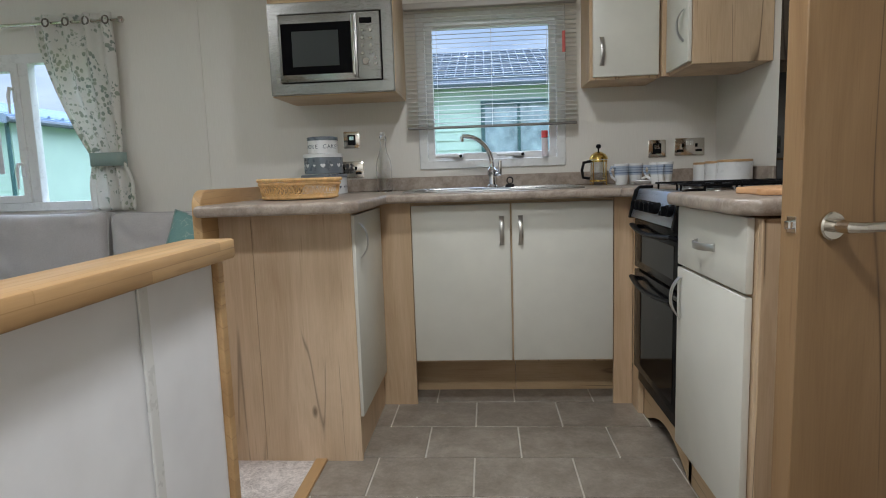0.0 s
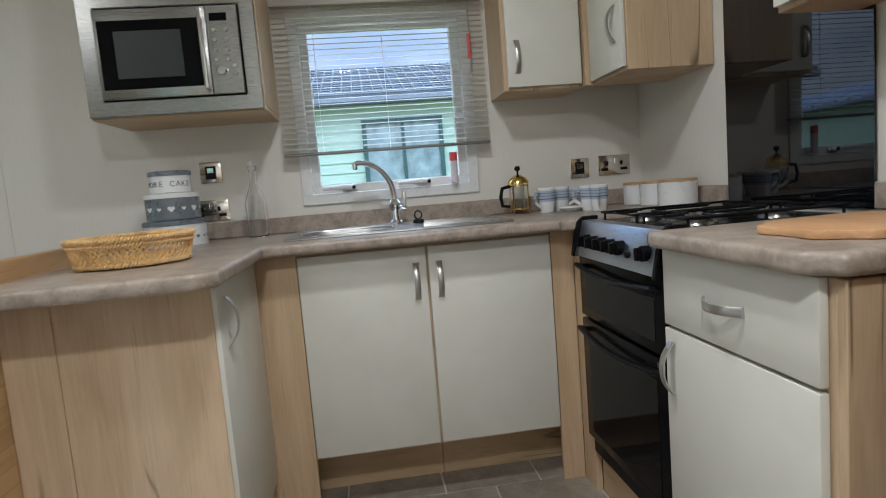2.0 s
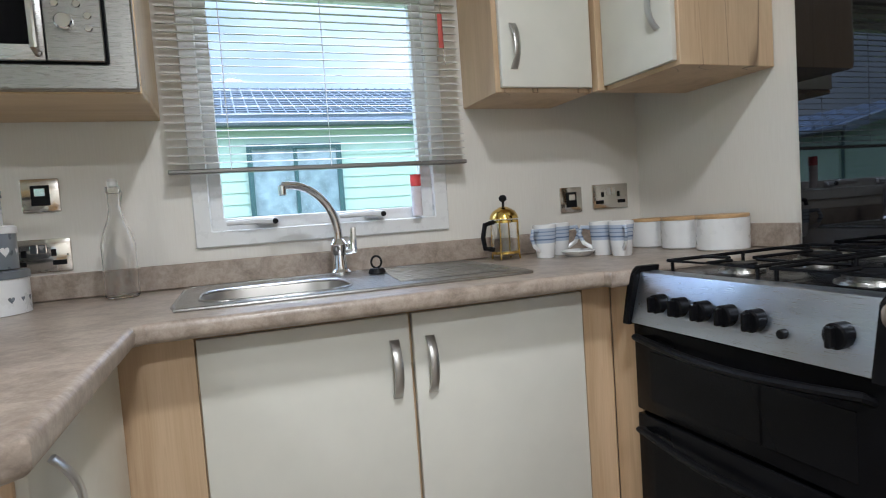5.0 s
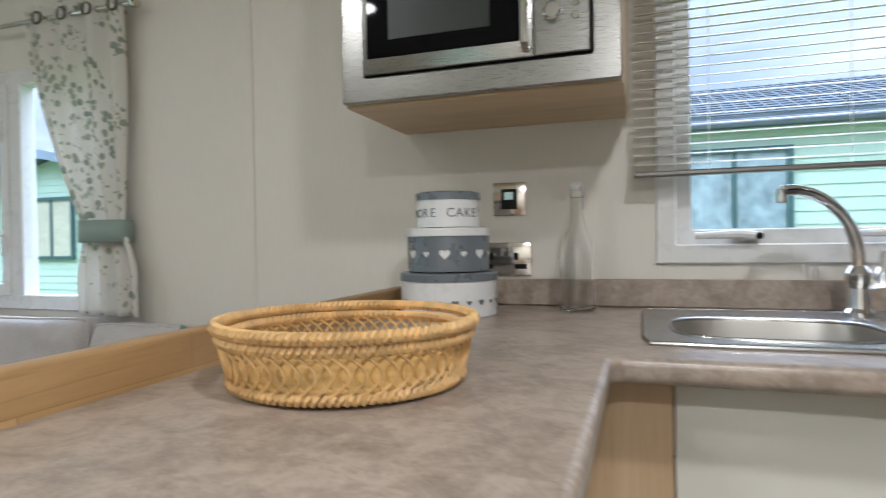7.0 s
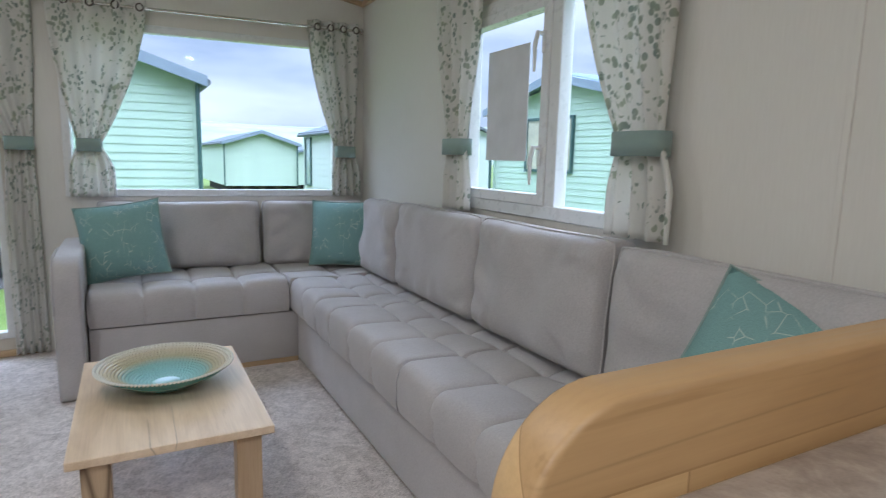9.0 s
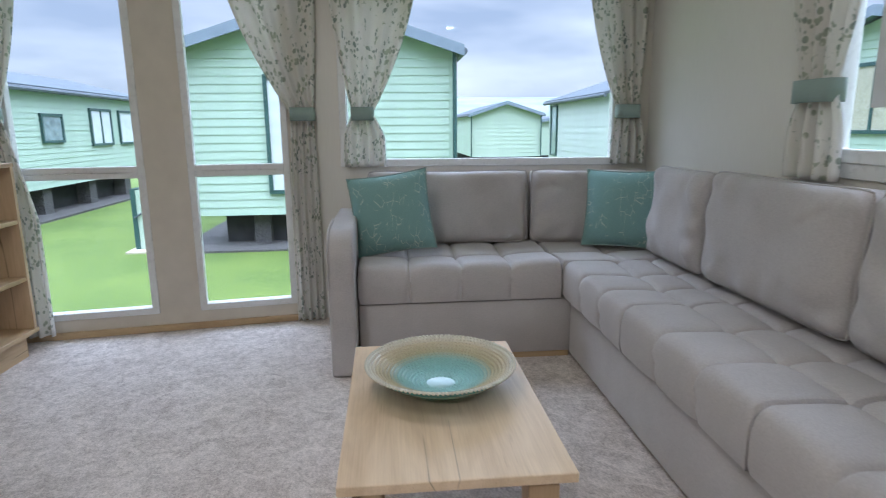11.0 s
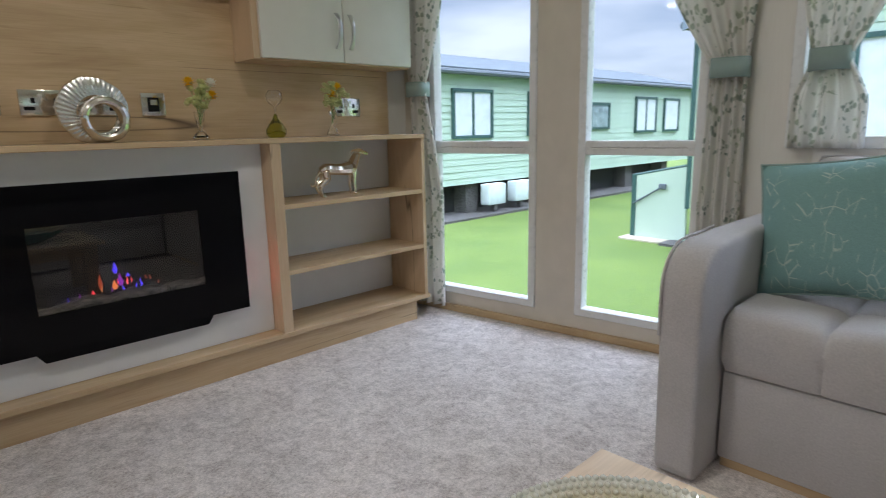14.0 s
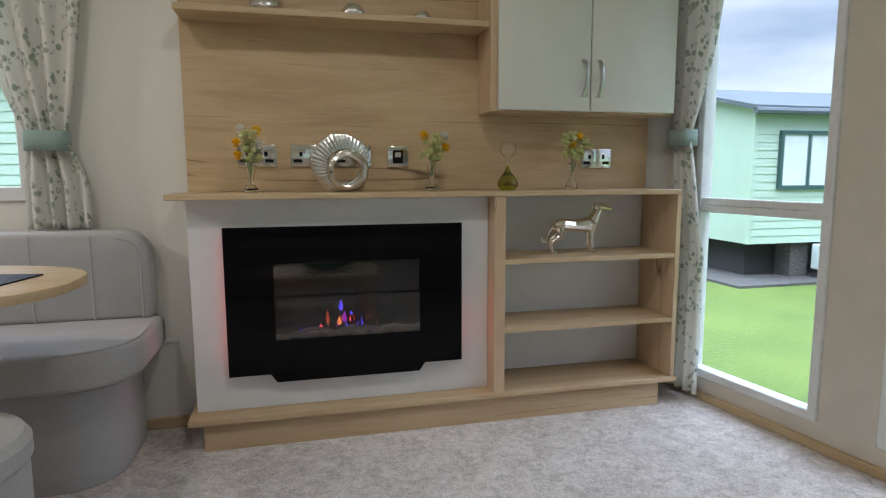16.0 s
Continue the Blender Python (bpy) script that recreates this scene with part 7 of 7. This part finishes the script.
posy(-2.545, 0.085, 1, 0, "yellow and cream artificial flowers in a small glass vase")
posy(-3.21, 0.085, 5, 1, "yellow and cream artificial flowers in a small glass vase")
posy(-3.80, 0.075, 9, 2, "yellow artificial flowers in a bent glass vase")
# open silver ring ornament
hammered, n_, l_, b_ = shader("hammered_silver", 0.26, 1.0, (0.70, 0.69, 0.66))
v_ = n_.new("ShaderNodeTexVoronoi")
v_.inputs["Scale"].default_value = 90.0
l_.new(coords(n_, l_), v_.inputs["Vector"])
bump(n_, l_, b_, v_.outputs["Distance"], 0.15, 0.002)
og = thing("ring_ornament", (-2.875, 0.075, MZ), "hammered silver ring-shaped ornament on the mantel", "ornament")
def ring_shape(cx, cy, cz, R, r, dx, dz, depth, ribs=0, seg=160):
    """An upright ring whose hole sits off centre; ribs run out from the hole."""
    b = bmesh.new()
    rings = []
    for i in range(seg):
        a = 2 * math.pi * i / seg
        wob = 1 + 0.012 * math.sin(5 * a + 1) + 0.008 * math.sin(11 * a)
        o = Vector((cx + R * wob * math.cos(a), cy, cz + R * wob * math.sin(a)))
        q = Vector((cx + dx + r * math.cos(a), cy, cz + dz + r * math.sin(a)))
        rib = (0.0013 * (1 if (i // 2) % 2 else -1) * (0.6 + 0.8 * abs(noise.noise(Vector((i * 0.37, 0, 0)))))) if ribs else 0.0
        prof = ((0.0, depth * 0.45), (0.06, depth * 0.9), (0.35, depth + rib), (0.7, depth * 0.85 + rib), (0.95, depth * 0.4), (1.0, 0.0))
        front = [q.lerp(o, u) + Vector((0, h, 0)) for u, h in prof]
        back = [q.lerp(o, u) - Vector((0, h, 0)) for u, h in prof[-2::-1]]
        rings.append([b.verts.new(v) for v in front + back])
    k = len(rings[0])
    for i in range(seg):
        p, q = rings[i], rings[(i + 1) % seg]
        for e in range(k):
            b.faces.new((p[e], p[(e + 1) % k], q[(e + 1) % k], q[e]))
    bmesh.ops.recalc_face_normals(b, faces=b.faces)
    return b


part("outer_ring", ring_shape(-2.868, 0.058, MZ + 0.108, 0.110, 0.060, -0.010, -0.014, 0.012, 1), hammered, og)
part("inner_ring", ring_shape(-2.892, 0.088, MZ + 0.078, 0.077, 0.050, 0.004, 0.000, 0.030, 0, 72), nickel, og, "polished silver band set within the ribbed ring")
# green glass drop with a bubble top
dp = thing("glass_drop", (-3.52, 0.085, MZ), "olive green glass drop vase with a clear bubble top", "vase")
green_glass = make_glass("olive_glass", (0.45, 0.48, 0.04))
part("drop", lathe([(0, 0.001), (0.03, 0.001), (0.041, 0.016), (0.040, 0.034), (0.028, 0.054), (0.012, 0.074), (0.005, 0.095), (0, 0.098)], -3.52, 0.085, MZ, 28), green_glass, dp)
part("bubble", lathe([(0.004, 0.098), (0.005, 0.122), (0.010, 0.130), (0.023, 0.138), (0.031, 0.152), (0.033, 0.164), (0.030, 0.177), (0.021, 0.188), (0.0195, 0.187), (0.0285, 0.176), (0.0315, 0.164), (0.0295, 0.153), (0.022, 0.140), (0.009, 0.132), (0.0035, 0.122), (0.003, 0.098)], -3.52, 0.085, MZ, 28), glass_mat, dp)


# silver hound
def hound(x, y, z):
    b = bmesh.new()
    def limb(pts, rs):
        p = [Vector(q) for q in pts]
        curve, rads = [], []
        for i in range(len(p) - 1):
            a, c, d, e = p[max(i - 1, 0)], p[i], p[i + 1], p[min(i + 2, len(p) - 1)]
            for k in range(4):
                u = k / 4
                curve.append(0.5 * (2 * c + (d - a) * u + (2 * a - 5 * c + 4 * d - e) * u * u + (3 * c - a - 3 * d + e) * u ** 3))
                rads.append(rs[i] + (rs[i + 1] - rs[i]) * u)
        tube(curve + [p[-1]], rads + [rs[-1]], 10, b)
    limb([(x + 0.085, y, z + 0.112), (x + 0.06, y, z + 0.122), (x + 0.0, y, z + 0.116), (x - 0.05, y, z + 0.118), (x - 0.078, y, z + 0.122)], [0.014, 0.026, 0.025, 0.034, 0.022])
    limb([(x - 0.065, y, z + 0.125), (x - 0.085, y, z + 0.160), (x - 0.098, y, z + 0.186)], [0.026, 0.018, 0.014])
    limb([(x - 0.088, y, z + 0.188), (x - 0.105, y, z + 0.192), (x - 0.128, y, z + 0.187), (x - 0.150, y, z + 0.180)], [0.013, 0.016, 0.010, 0.006])
    for s in (-1, 1):
        limb([(x - 0.095, y + s * 0.008, z + 0.200), (x - 0.082, y + s * 0.012, z + 0.196), (x - 0.076, y + s * 0.013, z + 0.184)], [0.003, 0.005, 0.002])
        limb([(x - 0.068, y + s * 0.012, z + 0.115), (x - 0.064, y + s * 0.014, z + 0.07), (x - 0.066, y + s * 0.014, z + 0.03), (x - 0.066, y + s * 0.014, z + 0.004), (x - 0.080, y + s * 0.014, z + 0.004)], [0.014, 0.009, 0.006, 0.006, 0.005])
        limb([(x + 0.07, y + s * 0.013, z + 0.112), (x + 0.066, y + s * 0.016, z + 0.075), (x + 0.095, y + s * 0.016, z + 0.048), (x + 0.083 + s * 0.008, y + s * 0.016, z + 0.005), (x + 0.070 + s * 0.008, y + s * 0.016, z + 0.004)], [0.018, 0.014, 0.007, 0.006, 0.005])
    limb([(x + 0.086, y, z + 0.112), (x + 0.105, y, z + 0.085), (x + 0.112, y, z + 0.055), (x + 0.126, y, z + 0.05), (x + 0.13, y, z + 0.065)], [0.008, 0.005, 0.004, 0.0035, 0.002])
    return b


dog = hound(-3.83, 0.045, 0.6597)
bmesh.ops.transform(dog, matrix=Matrix.Translation((-3.83, 0, 0)) @ Matrix.Diagonal((1.12, 1.2, 1.0, 1)) @ Matrix.Translation((3.83, 0, 0)), verts=dog.verts)
solo("dog_figurine", dog, plain("polished_silver", (0.86, 0.81, 0.74), 0.14, 1.0), "polished silver figurine of a slim standing hound", "figurine")
for x, r in ((-2.62, 0.062), (-2.93, 0.045), (-3.19, 0.034)):
    solo("silver_dome", lathe([(0, 0), (r * 0.92, 0), (r, 0.01), (r * 0.95, r * 0.5), (r * 0.6, r * 0.95), (0, r * 1.1)], x, 0.02, 1.5705, 28), hammered, "small beaded silver dome on the upper shelf", "ornament", "silver domes")

# ---- kitchen floor tiles ----
TW, TD, G = 0.351, 0.2635, 0.0062
tile_me = bpy.data.meshes.new("tile")
bb = box(0, TW - G, 0, TD - G, -0.006, 0.0, 0.0012)
bb.to_mesh(tile_me)
bb.free()
tile_me.materials.append(tile_mat)
fo = ORG[floor_tiled]


def clipped(x0, x1, y0, y1):
    me = bpy.data.meshes.new("tile")
    q = box(x0, x1, y0, y1, -0.006, 0.0, 0.0012)
    bmesh.ops.translate(q, vec=-fo, verts=q.verts)
    q.to_mesh(me)
    q.free()
    me.materials.append(tile_mat)
    t = new("tile", me)
    t.parent = floor_tiled


for j in range(-9, 5):
    y0 = 2.258 + j * TD
    off = 0.068 if j % 2 == 0 else 0.249
    for i in range(-4, 5):
        x0 = off + i * TW
        lo, hi, a, c = max(x0, SX + 0.004), min(x0 + TW - G, 1.49 if y0 + TD < 1.57 else XR - 0.003), max(y0, YF + 0.003), min(y0 + TD - G, YB - 0.003)
        if hi - lo < 0.02 or c - a < 0.02:
            continue
        if hi - lo > TW - G - 1e-4 and c - a > TD - G - 1e-4:
            t = new("tile", tile_me)
            t.parent = floor_tiled
            t.location = Vector((x0, y0, 0)) - fo
        else:
            clipped(lo, hi, a, c)
